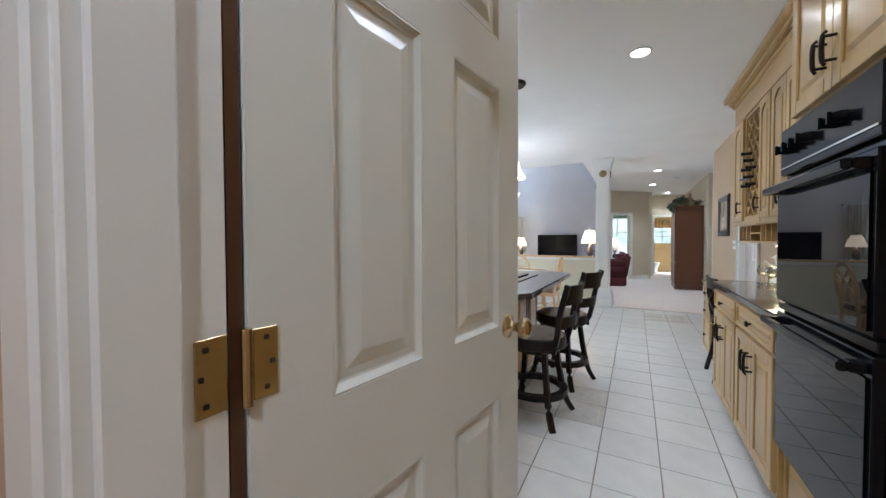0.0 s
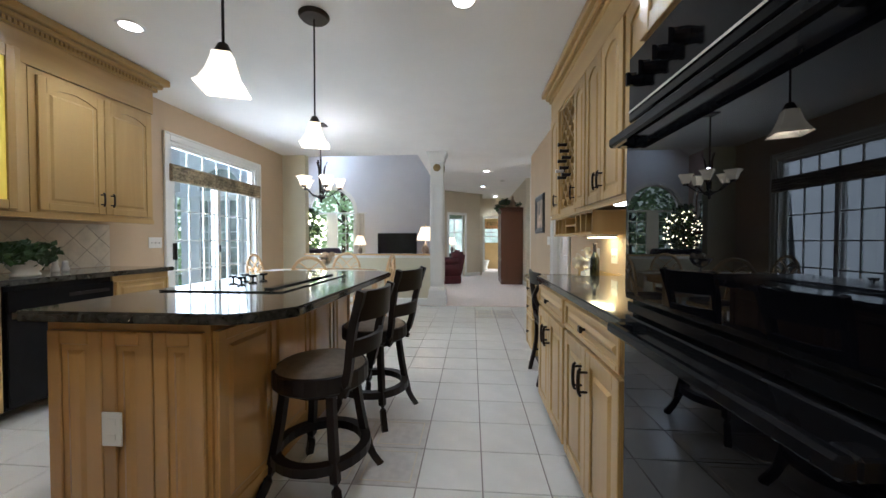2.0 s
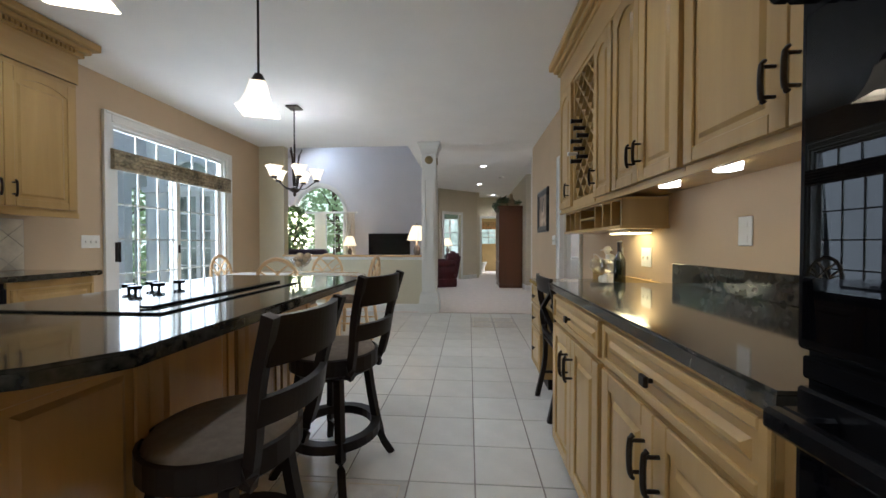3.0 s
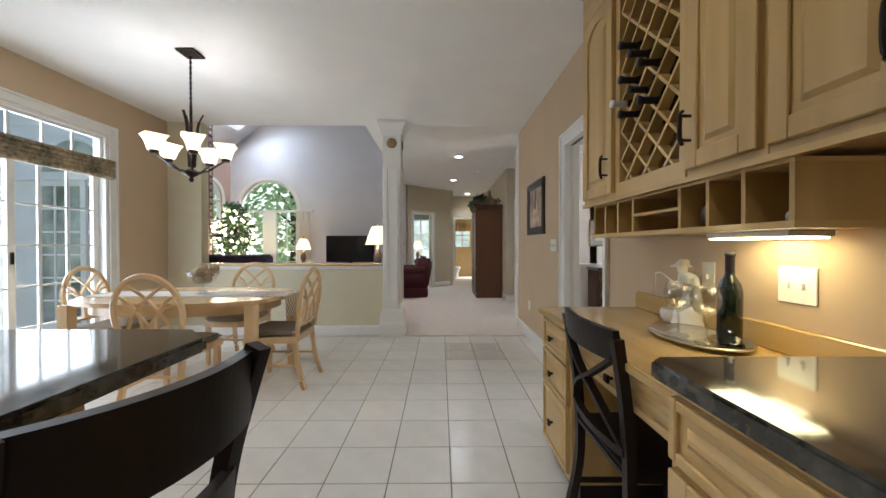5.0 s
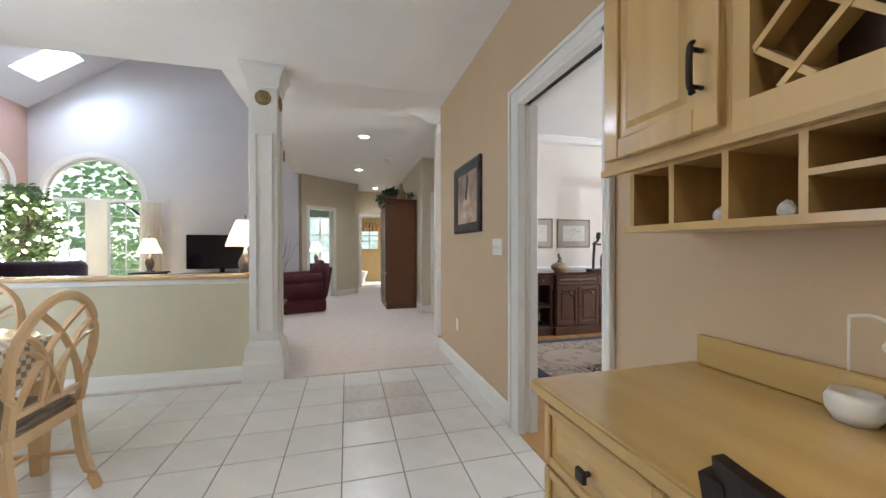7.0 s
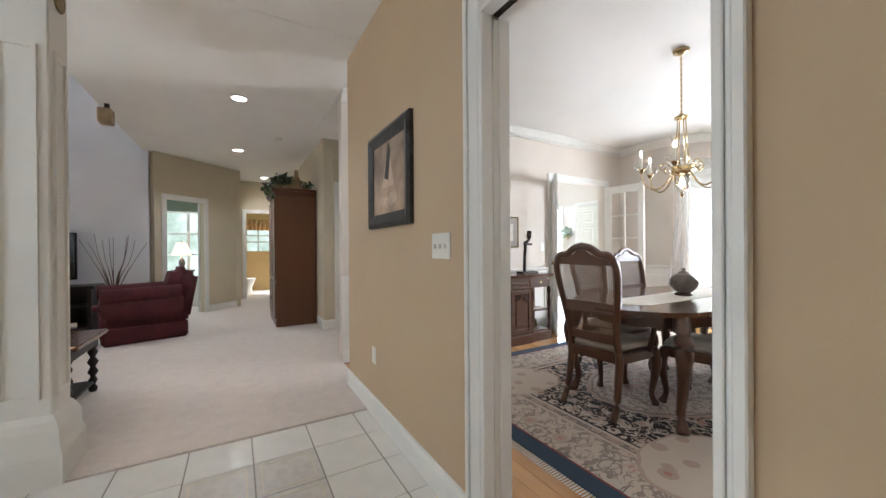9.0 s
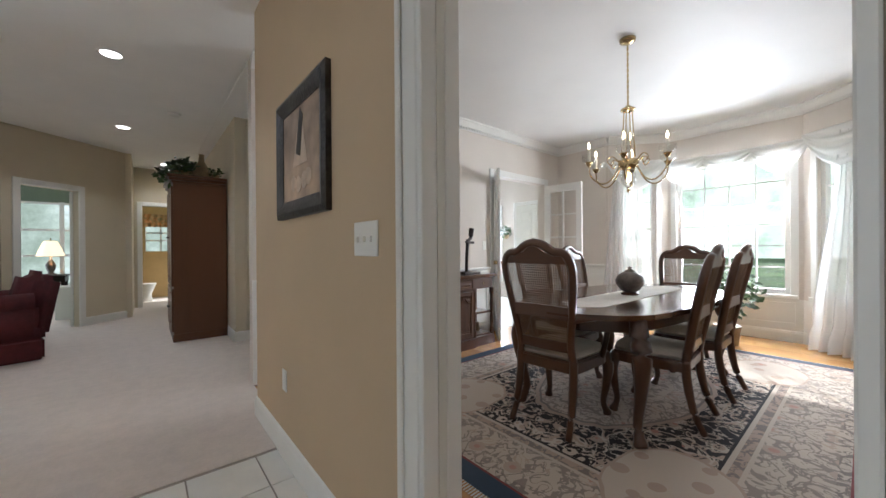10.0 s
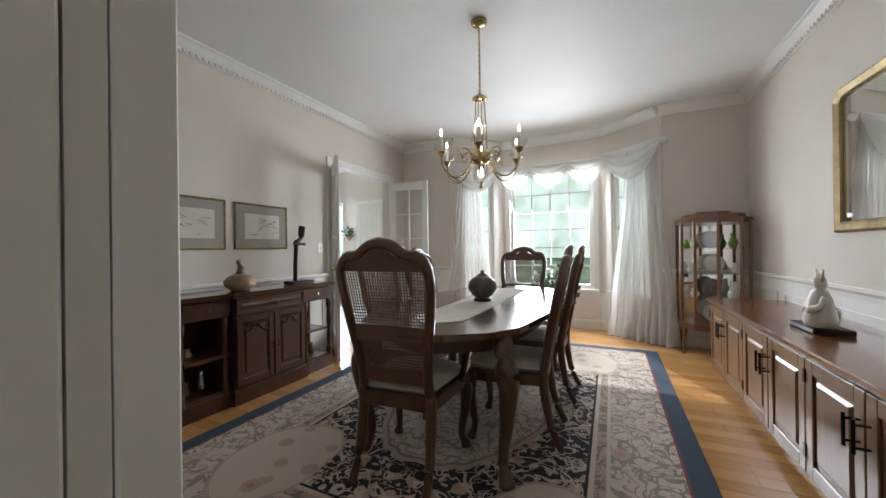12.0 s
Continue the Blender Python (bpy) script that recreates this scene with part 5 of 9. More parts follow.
part("button_strip", B(LBX + 0.0265, 4.05, 0.76, LBX + 0.029, 4.33, 0.785), M.bronze, t)
t = thing("granite_counter", "polished black granite counter by the sliding door", "counter", WEST)
part("slab", slab(bmesh.new(), [(LX + 0.002, 2.30), (LBX + 0.03, 2.30), (LBX + 0.03, 4.94), (LX + 0.002, 4.94)], C88 - 0.038, C88, 0.006), M.granite, t)
# diagonal beige backsplash tiles
SP = tagged(new("backsplash_tiles"), "tumbled beige tiles set diagonally behind the counter", "backsplash", kind="structure")
SP.matrix_world = WEST
part("mortar", B(LX + 0.001, 2.30, C88 + 0.002, LX + 0.006, 4.92, 1.31), M.mortar, SP)
s = 0.155
for i in range(-14, 30):
    for j in range(-14, 30):
        cy, cz = 2.30 + (i + j) * s * 0.7071, C88 + (j - i) * s * 0.7071 + 0.05
        if 2.2 < cy < 5.02 and C88 - 0.1 < cz < 1.42:
            pts = [(cy + a * s * 0.69, cz + b * s * 0.69) for a, b in ((-1, 0), (0, -1), (1, 0), (0, 1))]
            for ax, lim, sg in ((0, 2.305, 1), (0, 4.915, -1), (1, C88 + 0.004, 1), (1, 1.306, -1)):
                q = []
                for k in range(len(pts)):
                    p0, p1 = pts[k], pts[(k + 1) % len(pts)]
                    i0, i1 = sg * (p0[ax] - lim) >= 0, sg * (p1[ax] - lim) >= 0
                    if i0:
                        q.append(p0)
                    if i0 != i1:
                        f = (lim - p0[ax]) / (p1[ax] - p0[ax])
                        q.append((p0[0] + f * (p1[0] - p0[0]), p0[1] + f * (p1[1] - p0[1])))
                pts = q
                if len(pts) < 3:
                    break
            if len(pts) >= 3:
                part("tile", ring_loft(bmesh.new(), [[Vector((x, y, z)) for y, z in pts] for x in (LX + 0.0065, LX + 0.011)]), M.splash, SP)


def leafy(bm, c, r, n, size, squash=0.8, seed=1):
    rnd = random.Random(seed)
    for _ in range(n):
        d = Vector((rnd.gauss(0, 1), rnd.gauss(0, 1), rnd.gauss(0, 1))).normalized() * r * rnd.random() ** 0.45
        p = Vector(c) + Vector((d.x, d.y, d.z * squash))
        u = Vector((rnd.gauss(0, 1), rnd.gauss(0, 1), rnd.gauss(0, 0.6))).normalized()
        v = u.orthogonal().normalized()
        w = u.cross(v)
        L, W = size * rnd.uniform(0.7, 1.3), size * rnd.uniform(0.28, 0.45)
        a = [p, p + u * L * 0.5 + v * W, p + u * L + w * L * 0.12, p + u * L * 0.5 - v * W]
        bm.faces.new([bm.verts.new(q) for q in a])
    return bm


t = thing("potted_herb", "leafy green herb in a white footed planter on the counter", "potted plant", pose(-2.74, 4.76, C88 + 0.001))
part("planter", lathe(bmesh.new(), [(0.0, 0), (0.07, 0), (0.075, 0.015), (0.06, 0.03), (0.085, 0.06), (0.10, 0.11), (0.105, 0.115), (0.095, 0.115), (0.0, 0.10)], n=24, caps=False), M.ceramic, t, "white ceramic planter", True)
part("foliage", leafy(bmesh.new(), (0, 0, 0.15), 0.17, 420, 0.05, 0.5, 3), M.leaf, t, "dense small green leaves")
for dy, hh in ((0.0, 0.10), (0.07, 0.085)):
    t = thing("ceramic_shaker", "small white ceramic shaker on the granite counter", "shaker", pose(-2.93, 5.08 + dy, C88 + 0.001), "ceramic shakers")
    part("body", lathe(bmesh.new(), [(0.0, 0), (0.022, 0), (0.026, 0.02), (0.016, hh * 0.6), (0.02, hh * 0.75), (0.014, hh), (0.0, hh)], n=16, caps=False), M.ceramic, t, "", True)


def wall_plate(name, label, m, w, h, toggles, cat):
    """A cover plate that faces local -y."""
    t = thing(name, label, cat, m)
    part("plate", box(bmesh.new(), -w / 2, -0.006, -h / 2, w / 2, -0.0005, h / 2, 0.002), M.plate, t)
    for k in range(toggles):
        x = (k + 0.5 - toggles / 2) * 0.046
        part("toggle", box(bmesh.new(), x - 0.005, -0.016, -0.012, x + 0.005, -0.0055, 0.008, 0.001), M.plate, t)
    for z in (-0.03, 0.03) if toggles == 0 else ():
        part("socket", box(bmesh.new(), -0.017, -0.008, z - 0.014, 0.017, -0.0055, z + 0.014, 0.001), M.plate, t)


wall_plate("switch_plate", "ivory triple switch plate on the tan wall", pose(WX, 7.81, 1.16, 0, 0, -90), 0.165, 0.118, 3, "switch")
wall_plate("outlet_plate", "ivory outlet plate low on the tan wall", pose(WX, 8.75, 0.415, 0, 0, -90), 0.07, 0.115, 0, "outlet")
wall_plate("switch_plate", "ivory switch plate beside the sliding door", pose(LX, 6.24, 1.135, 0, 0, 90), 0.165, 0.118, 3, "switch")
wall_plate("switch_plate", "ivory double plate above the desk", pose(WX, 5.436, 1.034, 0, 0, -90), 0.122, 0.115, 2, "switch")
wall_plate("outlet_plate", "ivory outlet plate above the granite counter", pose(WX, 4.658, 1.167, 0, 0, -90), 0.07, 0.115, 0, "outlet")
wall_plate("outlet_plate", "ivory blank plate above the desk", pose(WX, 5.80, 1.032, 0, 0, -90), 0.07, 0.115, 1, "outlet")


# ---- breakfast nook ----
def nook_table():
    t = thing("breakfast_table", "oval beech breakfast table with square tapered legs", "table", pose(-1.85, 7.42, 0))
    A, Bh = 0.83, 0.52
    el = [(A * math.copysign(abs(math.cos(a)) ** 0.75, math.cos(a)), Bh * math.copysign(abs(math.sin(a)) ** 0.75, math.sin(a))) for a in (2 * math.pi * i / 48 for i in range(48))]
    part("tabletop", slab(bmesh.new(), el, 0.705, 0.735, 0.008), M.lighth, t)
    part("apron", slab(bmesh.new(), [(x * 0.86, y * 0.82) for x, y in el], 0.62, 0.704), M.lighth, t)
    for sx in (-1, 1):
        for sy in (-1, 1):
            x, y = sx * 0.70, sy * 0.36
            q = lambda r, z: [Vector((x + a * r, y + b * r, z)) for a, b in ((-1, -1), (1, -1), (1, 1), (-1, 1))]
            part("leg", ring_loft(bmesh.new(), [q(0.024, 0.0), q(0.036, 0.45), q(0.038, 0.704)]), M.light, t)


nook_table()
t = thing("table_runner", "white cotton runner with checked ends on the breakfast table", "table runner")
bm = bmesh.new()
box(bm, -2.62, 7.26, 0.7365, -1.22, 7.58, 0.741)
part("cloth", bm, M.linen, t)
bm = bmesh.new()
rings = []
for x, z in ((-1.218, 0.741), (-1.02, 0.7405), (-0.985, 0.738), (-0.975, 0.70), (-0.973, 0.56)):
    rings.append([Vector((x, 7.26, z)), Vector((x, 7.58, z)), Vector((x - 0.003, 7.58, z - 0.004)), Vector((x - 0.003, 7.26, z - 0.004))])
ring_loft(bm, rings)
part("checked_end", bm, M.check, t, "brown and cream checked end")
t = thing("glass_compote", "footed clear glass bowl on the breakfast table", "bowl", pose(-1.75, 7.42, 0.742))
part("bowl", lathe(bmesh.new(), [(0.0, 0), (0.06, 0.0), (0.055, 0.008), (0.012, 0.02), (0.012, 0.06), (0.03, 0.075), (0.085, 0.11), (0.13, 0.19), (0.126, 0.19), (0.08, 0.115), (0.0, 0.082)], n=28, caps=False), M.crystal, t, "", True)
rnd = random.Random(5)
for i in range(11):
    a, rr = i * 2.4, 0.028 + 0.052 * (i % 3) / 2
    z = 0.13 + 0.045 * (i // 4)
    b = thing("woven_ball", "cream woven decorative ball in a glass bowl", "ornament", pose(-1.75 + rr * math.cos(a), 7.42 + rr * math.sin(a), 0.742 + z), "woven balls")
    bm = bmesh.new()
    bmesh.ops.create_icosphere(bm, subdivisions=2, radius=0.042)
    for v in bm.verts:
        v.co *= 1 + rnd.uniform(-0.07, 0.07)
    part("ball", bm, mat("woven_fibre", (0.55, 0.43, 0.28), 0.9, vary=0.3, scale=60, bump=0.6, bscale=120) if i == 0 else bpy.data.materials["woven_fibre"], b)


def nook_chair(m):
    """Beech chair that faces +y, with an oval latticed back."""
    t = thing("breakfast_chair", "beech chair with oval lattice back and taupe seat", "chair", m, "breakfast chairs")
    w = 0.235
    seat = [(-w * 0.88, -0.20), (w * 0.88, -0.20), (w, 0.21), (w * 0.5, 0.245), (-w * 0.5, 0.245), (-w, 0.21)]
    part("seat_frame", slab(bmesh.new(), seat, 0.375, 0.425), M.light, t)
    part("seat", slab(bmesh.new(), [(x * 0.97, y * 0.97) for x, y in seat], 0.426, 0.468, 0.016), M.seat, t, "taupe upholstered seat pad")
    for s in (-1, 1):
        pts = bez([(s * 0.195, 0.20, 0.375), (s * 0.195, 0.20, 0.2), (s * 0.195, 0.205, 0.0)], 3)
        part("leg", tube(bmesh.new(), pts, [0.026] * 4 + [0.022] * 2 + [0.018], 4), M.light, t)
        pts = bez([(s * 0.185, -0.185, 0.47), (s * 0.185, -0.19, 0.36), (s * 0.19, -0.215, 0.16), (s * 0.20, -0.265, 0.0)], 5)
        part("leg", tube(bmesh.new(), pts, 0.022, 4), M.light, t)
        part("stretcher", tube(bmesh.new(), [(s * 0.192, -0.205, 0.19), (s * 0.195, 0.20, 0.19)], 0.012, 4), M.light, t)
    part("stretcher", tube(bmesh.new(), [(-0.19, 0.0, 0.19), (0.19, 0.0, 0.19)], 0.012, 4), M.light, t)

    def back(u, z):
        """A point on the raked back: u across, z height."""
        return Vector((u, -0.20 - 0.13 * (z - 0.43), z))
    hoop = []
    for i in range(25):
        a = -0.18 * math.pi + (1.36 * math.pi) * i / 24
        hoop.append(back(0.225 * math.cos(a), 0.70 + 0.255 * math.sin(a)))
    hoop = [back(0.185, 0.44), back(0.19, 0.50)] + hoop + [back(-0.19, 0.50), back(-0.185, 0.44)]
    part("back_hoop", tube(bmesh.new(), hoop, 0.021, 6, (0.9, 1.0)), M.light, t)
    for s in (-1, 1):
        for pts in ([(s * 0.17, 0.52), (s * 0.11, 0.66), (s * 0.0, 0.80), (-s * 0.13, 0.905)], [(s * 0.05, 0.50), (s * 0.05, 0.66), (s * 0.12, 0.78), (s * 0.20, 0.83)], [(s * 0.05, 0.50), (-s * 0.02, 0.64), (-s * 0.12, 0.74), (-s * 0.215, 0.765)]):
            part("back_slat", tube(bmesh.new(), bez([back(*p) for p in pts], 5), 0.014, 4, (1.2, 0.6)), M.light, t)
    part("back_rail", tube(bmesh.new(), [back(-0.185, 0.515), back(0.185, 0.515)], 0.016, 4), M.light, t)
    return t


c = nook_chair(pose(-1.66, 6.95, 0, 0, 0, 2))
copy_thing(c, pose(-1.75, 7.98, 0, 0, 0, 178))
copy_thing(c, pose(-1.06, 7.385, 0, 0, 0, 90))
copy_thing(c, pose(-2.62, 7.55, 0, 0, 0, -84))


def desk_chair(m):
    """Dark chair that faces +x, with a crossed back."""
    t = thing("desk_chair", "dark espresso desk chair with cross back", "chair", m)
    seat = [(-0.20, -0.20), (0.21, -0.225), (0.235, -0.1), (0.235, 0.1), (0.21, 0.225), (-0.20, 0.20)]
    part("seat", slab(bmesh.new(), seat, 0.425, 0.46, 0.01), M.espresso, t)
    for sy in (-1, 1):
        part("leg", tube(bmesh.new(), [(0.18, sy * 0.19, 0.43), (0.19, sy * 0.195, 0.0)], [0.024, 0.017], 4), M.espresso, t)
        pts = bez([(-0.24, sy * 0.20, 0.0), (-0.19, sy * 0.195, 0.25), (-0.185, sy * 0.195, 0.45), (-0.20, sy * 0.20, 0.65), (-0.235, sy * 0.21, 0.875)], 5)
        part("back_post", tube(bmesh.new(), pts, 0.022, 4), M.espresso, t)
        part("stretcher", tube(bmesh.new(), [(-0.20, sy * 0.195, 0.18), (0.185, sy * 0.193, 0.18)], 0.011, 4), M.espresso, t)

    def bk(v, z):
        return Vector((-0.185 - 0.05 * ((z - 0.45) / 0.43) - 0.03 * (1 - (v / 0.21) ** 2), v, z))
    rings = []
    for i in range(11):
        v = -0.21 + 0.042 * i
        p, q = bk(v, 0.80), bk(v, 0.90)
        rings.append([p + Vector((-0.01, 0, 0)), p + Vector((0.01, 0, 0)), q + Vector((0.01, 0, -0.0)), q + Vector((-0.01, 0, 0))])
    part("top_rail", ring_loft(bmesh.new(), rings), M.espresso, t)
    part("low_rail", tube(bmesh.new(), [bk(-0.195 + 0.039 * i, 0.52) for i in range(11)], 0.018, 4), M.espresso, t)
    for s in (-1, 1):
        part("cross_bar", tube(bmesh.new(), bez([bk(s * 0.19, 0.53), bk(s * 0.08, 0.64), bk(-s * 0.06, 0.72), bk(-s * 0.19, 0.81)], 5), 0.016, 4, (1.3, 0.6)), M.espresso, t)
    return t


desk_chair(pose(1.06, 5.615, 0))

# things on the desk
DZ = 0.813
TX, TY = 1.23, 5.63
t = thing("silver_tray", "oval silver tray with rolled rim on the desk", "tray", pose(TX, TY, DZ))
ov = lambda r, z: [Vector((0.135 * r * math.cos(2 * math.pi * i / 40), 0.195 * r * math.sin(2 * math.pi * i / 40), z)) for i in range(40)]
part("dish", ring_loft(bmesh.new(), [ov(0.02, 0.004), ov(0.78, 0.004), ov(0.84, 0.010), ov(0.97, 0.016), ov(1.0, 0.020), ov(1.02, 0.016), ov(1.0, 0.010), ov(0.84, 0.002), ov(0.02, 0.0)]), M.silver, t, "", True)
bottle(pose(1.295, 5.562, DZ + 0.005), "dark wine bottle standing on the silver tray", M.foil)


def wine_glass(m):
    t = thing("wine_glass", "clear stemmed wine glass on the silver tray", "glass", m, "wine glasses")
    part("glass", lathe(bmesh.new(), [(0.0, 0.0), (0.036, 0.0), (0.034, 0.003), (0.005, 0.008), (0.004, 0.085), (0.010, 0.092), (0.038, 0.11), (0.05, 0.14), (0.048, 0.17), (0.040, 0.195), (0.0385, 0.195), (0.046, 0.17), (0.048, 0.14), (0.036, 0.112), (0.0, 0.095)], n=24, caps=False), M.crystal, t, "", True)
    return t


g = wine_glass(pose(1.20, 5.685, DZ + 0.004))
copy_thing(g, pose(1.225, 5.575, DZ + 0.004))
t = thing("fisherman_figurine", "white ceramic fisherman figurine on the desk", "figurine", pose(1.345, 5.84, DZ))
bm = bmesh.new()
lathe(bm, [(0.0, 0.0), (0.068, 0.0), (0.069, 0.018), (0.060, 0.034), (0.062, 0.055), (0.054, 0.078), (0.050, 0.088), (0.0, 0.094)], (0.0, 0.0, 0), 20, False)


def ovals(bm, rows, n=18):
    """Stacked ovals (z, lean, half depth, half width) lofted into a body."""
    rings = [[Vector((c + a * math.cos(2 * math.pi * i / n), w * (1 + 0.07 * math.sin(10 * math.pi * i / n)) * math.sin(2 * math.pi * i / n), z)) for i in range(n)] for z, c, a, w in rows]
    return ring_loft(bm, rings)


for sy in (-0.024, 0.024):
    tube(bm, bez([(0.012, sy, 0.03), (0.016, sy, 0.07), (0.02, sy, 0.12)], 4), 0.022, 10)
ovals(bm, [(0.036, 0.014, 0.04, 0.046), (0.06, 0.016, 0.042, 0.048), (0.085, 0.018, 0.043, 0.048), (0.12, 0.02, 0.04, 0.046), (0.155, 0.016, 0.034, 0.04), (0.19, 0.008, 0.037, 0.047), (0.22, 0.0, 0.037, 0.053), (0.236, -0.008, 0.03, 0.045), (0.246, -0.016, 0.016, 0.018)])
ovals(bm, [(0.238, -0.022, 0.012, 0.012), (0.248, -0.026, 0.02, 0.019), (0.262, -0.028, 0.023, 0.021), (0.276, -0.027, 0.02, 0.02)])
ovals(bm, [(0.270, -0.034, 0.048, 0.042), (0.275, -0.033, 0.046, 0.040), (0.281, -0.026, 0.030, 0.029), (0.298, -0.022, 0.024, 0.023), (0.304, -0.02, 0.010, 0.010)])
for s in (-1, 1):
    tube(bm, bez([(0.0, s * 0.05, 0.222), (-0.01, s * 0.062, 0.175), (-0.05, s * 0.05, 0.18), (-0.07, s * 0.012, 0.20)], 5), 0.0105, 10)
tube(bm, bez([(-0.06, 0.0, 0.19), (-0.08, 0.02, 0.215), (-0.10, 0.05, 0.24), (-0.105, 0.085, 0.235)], 4), 0.0035, 6)
tube(bm, [(-0.105, 0.085, 0.235), (-0.105, 0.085, 0.13)], 0.0022, 6)
bm.transform(Matrix.Diagonal((0.88, 0.88, 0.94, 1)))
part("figure", bm, M.ceramic, t, "", True)
t = thing("ceramic_basket", "small white ceramic basket beside the figurine", "basket", pose(1.345, 5.95, DZ))
part("pot", lathe(bmesh.new(), [(0.0, 0), (0.03, 0), (0.042, 0.02), (0.044, 0.045), (0.036, 0.06), (0.034, 0.055), (0.0, 0.02)], n=18, caps=False), M.ceramic, t, "", True)
for i, (y, k) in enumerate(((5.27, 0), (5.545, 1), (6.12, 0), (5.99, 0))):
    t = thing("seashell", "small pale shell ornament in a pigeonhole", "ornament", pose(1.22, y, HZ0 + 0.019), "pigeonhole ornaments")
    r = 0.045 if i == 1 else 0.017
    bm = bmesh.new()
    bmesh.ops.create_icosphere(bm, subdivisions=2, radius=r)
    for v in bm.verts:
        v.co = Vector((v.co.x * 0.6, v.co.y, v.co.z * 1.0)) * (1 + 0.1 * math.sin(9 * math.atan2(v.co.z, v.co.y))) + Vector((0, 0, r))
        v.co.z = max(v.co.z, 0)
    part("shell", bm, M.stone if i == 1 else M.ceramic, t)

# picture on the tan wall
def framed_picture(name, label, m, w, h, fw, fm, inner, matw=0.0, depth=0.03, art=None):
    """A picture that faces local -y."""
    t = thing(name, label, "picture", m)
    bm = bmesh.new()
    q = lambda k, d: [Vector((-w / 2 + k, -d, -h / 2 + k)), Vector((w / 2 - k, -d, -h / 2 + k)), Vector((w / 2 - k, -d, h / 2 - k)), Vector((-w / 2 + k, -d, h / 2 - k))]
    ring_loft(bm, [q(0, 0), q(0, depth * 0.7), q(fw * 0.3, depth), q(fw * 0.7, depth * 0.75), q(fw, depth * 0.5), q(fw, 0.004)], True, False)
    part("frame", bm, fm, t)
    if matw:
        part("mount", B(-w / 2 + fw, -0.010, -h / 2 + fw, w / 2 - fw, -0.006, h / 2 - fw), M.linen if art is None else art[1], t)
    g = fw + matw
    part("print", B(-w / 2 + g, -0.013, -h / 2 + g, w / 2 - g, -0.0105 if matw else -0.004, h / 2 - g), inner, t)
    return t


M.still = mat("dim_still_life_print", (0.42, 0.30, 0.20), 0.5, vary=0.5, scale=5, second=(0.10, 0.07, 0.06))
M.pewter = mat("dark_pewter_frame", (0.05, 0.045, 0.042), 0.35, 0.4, vary=0.3, scale=40, bump=0.3, bscale=70)
PW = framed_picture("framed_painting", "dark framed still life painting on the tan wall", pose(WX, 8.44, 1.588, 0, 0, -90), 0.68, 0.61, 0.085, M.pewter, M.still, depth=0.035)
bm = bmesh.new()
ring_loft(bm, [[Vector((x, y, z)) for x, z in ((-0.10, -0.06), (0.10, -0.06), (0.03, 0.17), (-0.01, 0.17))] for y in (-0.0155, -0.0135)])
part("painted_shape", bm, mat("pale_paint", (0.62, 0.48, 0.36), 0.5, vary=0.2, scale=12), PW)
bm = bmesh.new()
ring_loft(bm, [[Vector((x, y, z)) for x, z in ((-0.05, 0.0), (0.01, -0.02), (0.05, 0.16), (0.01, 0.21))] for y in (-0.0175, -0.016)])
part("painted_shape", bm, M.bronze, PW)
for x, z in ((-0.09, -0.14), (-0.02, -0.15), (0.06, -0.14), (0.11, -0.13)):
    part("painted_shape", moved(lathe(bmesh.new(), [(0, 0), (0.04, 0), (0.04, 0.002), (0, 0.002)], n=16, caps=False), Matrix.Translation((x, -0.0135, z)) @ Matrix.Rotation(math.pi / 2, 4, "X")), bpy.data.materials["pale_paint"], PW)


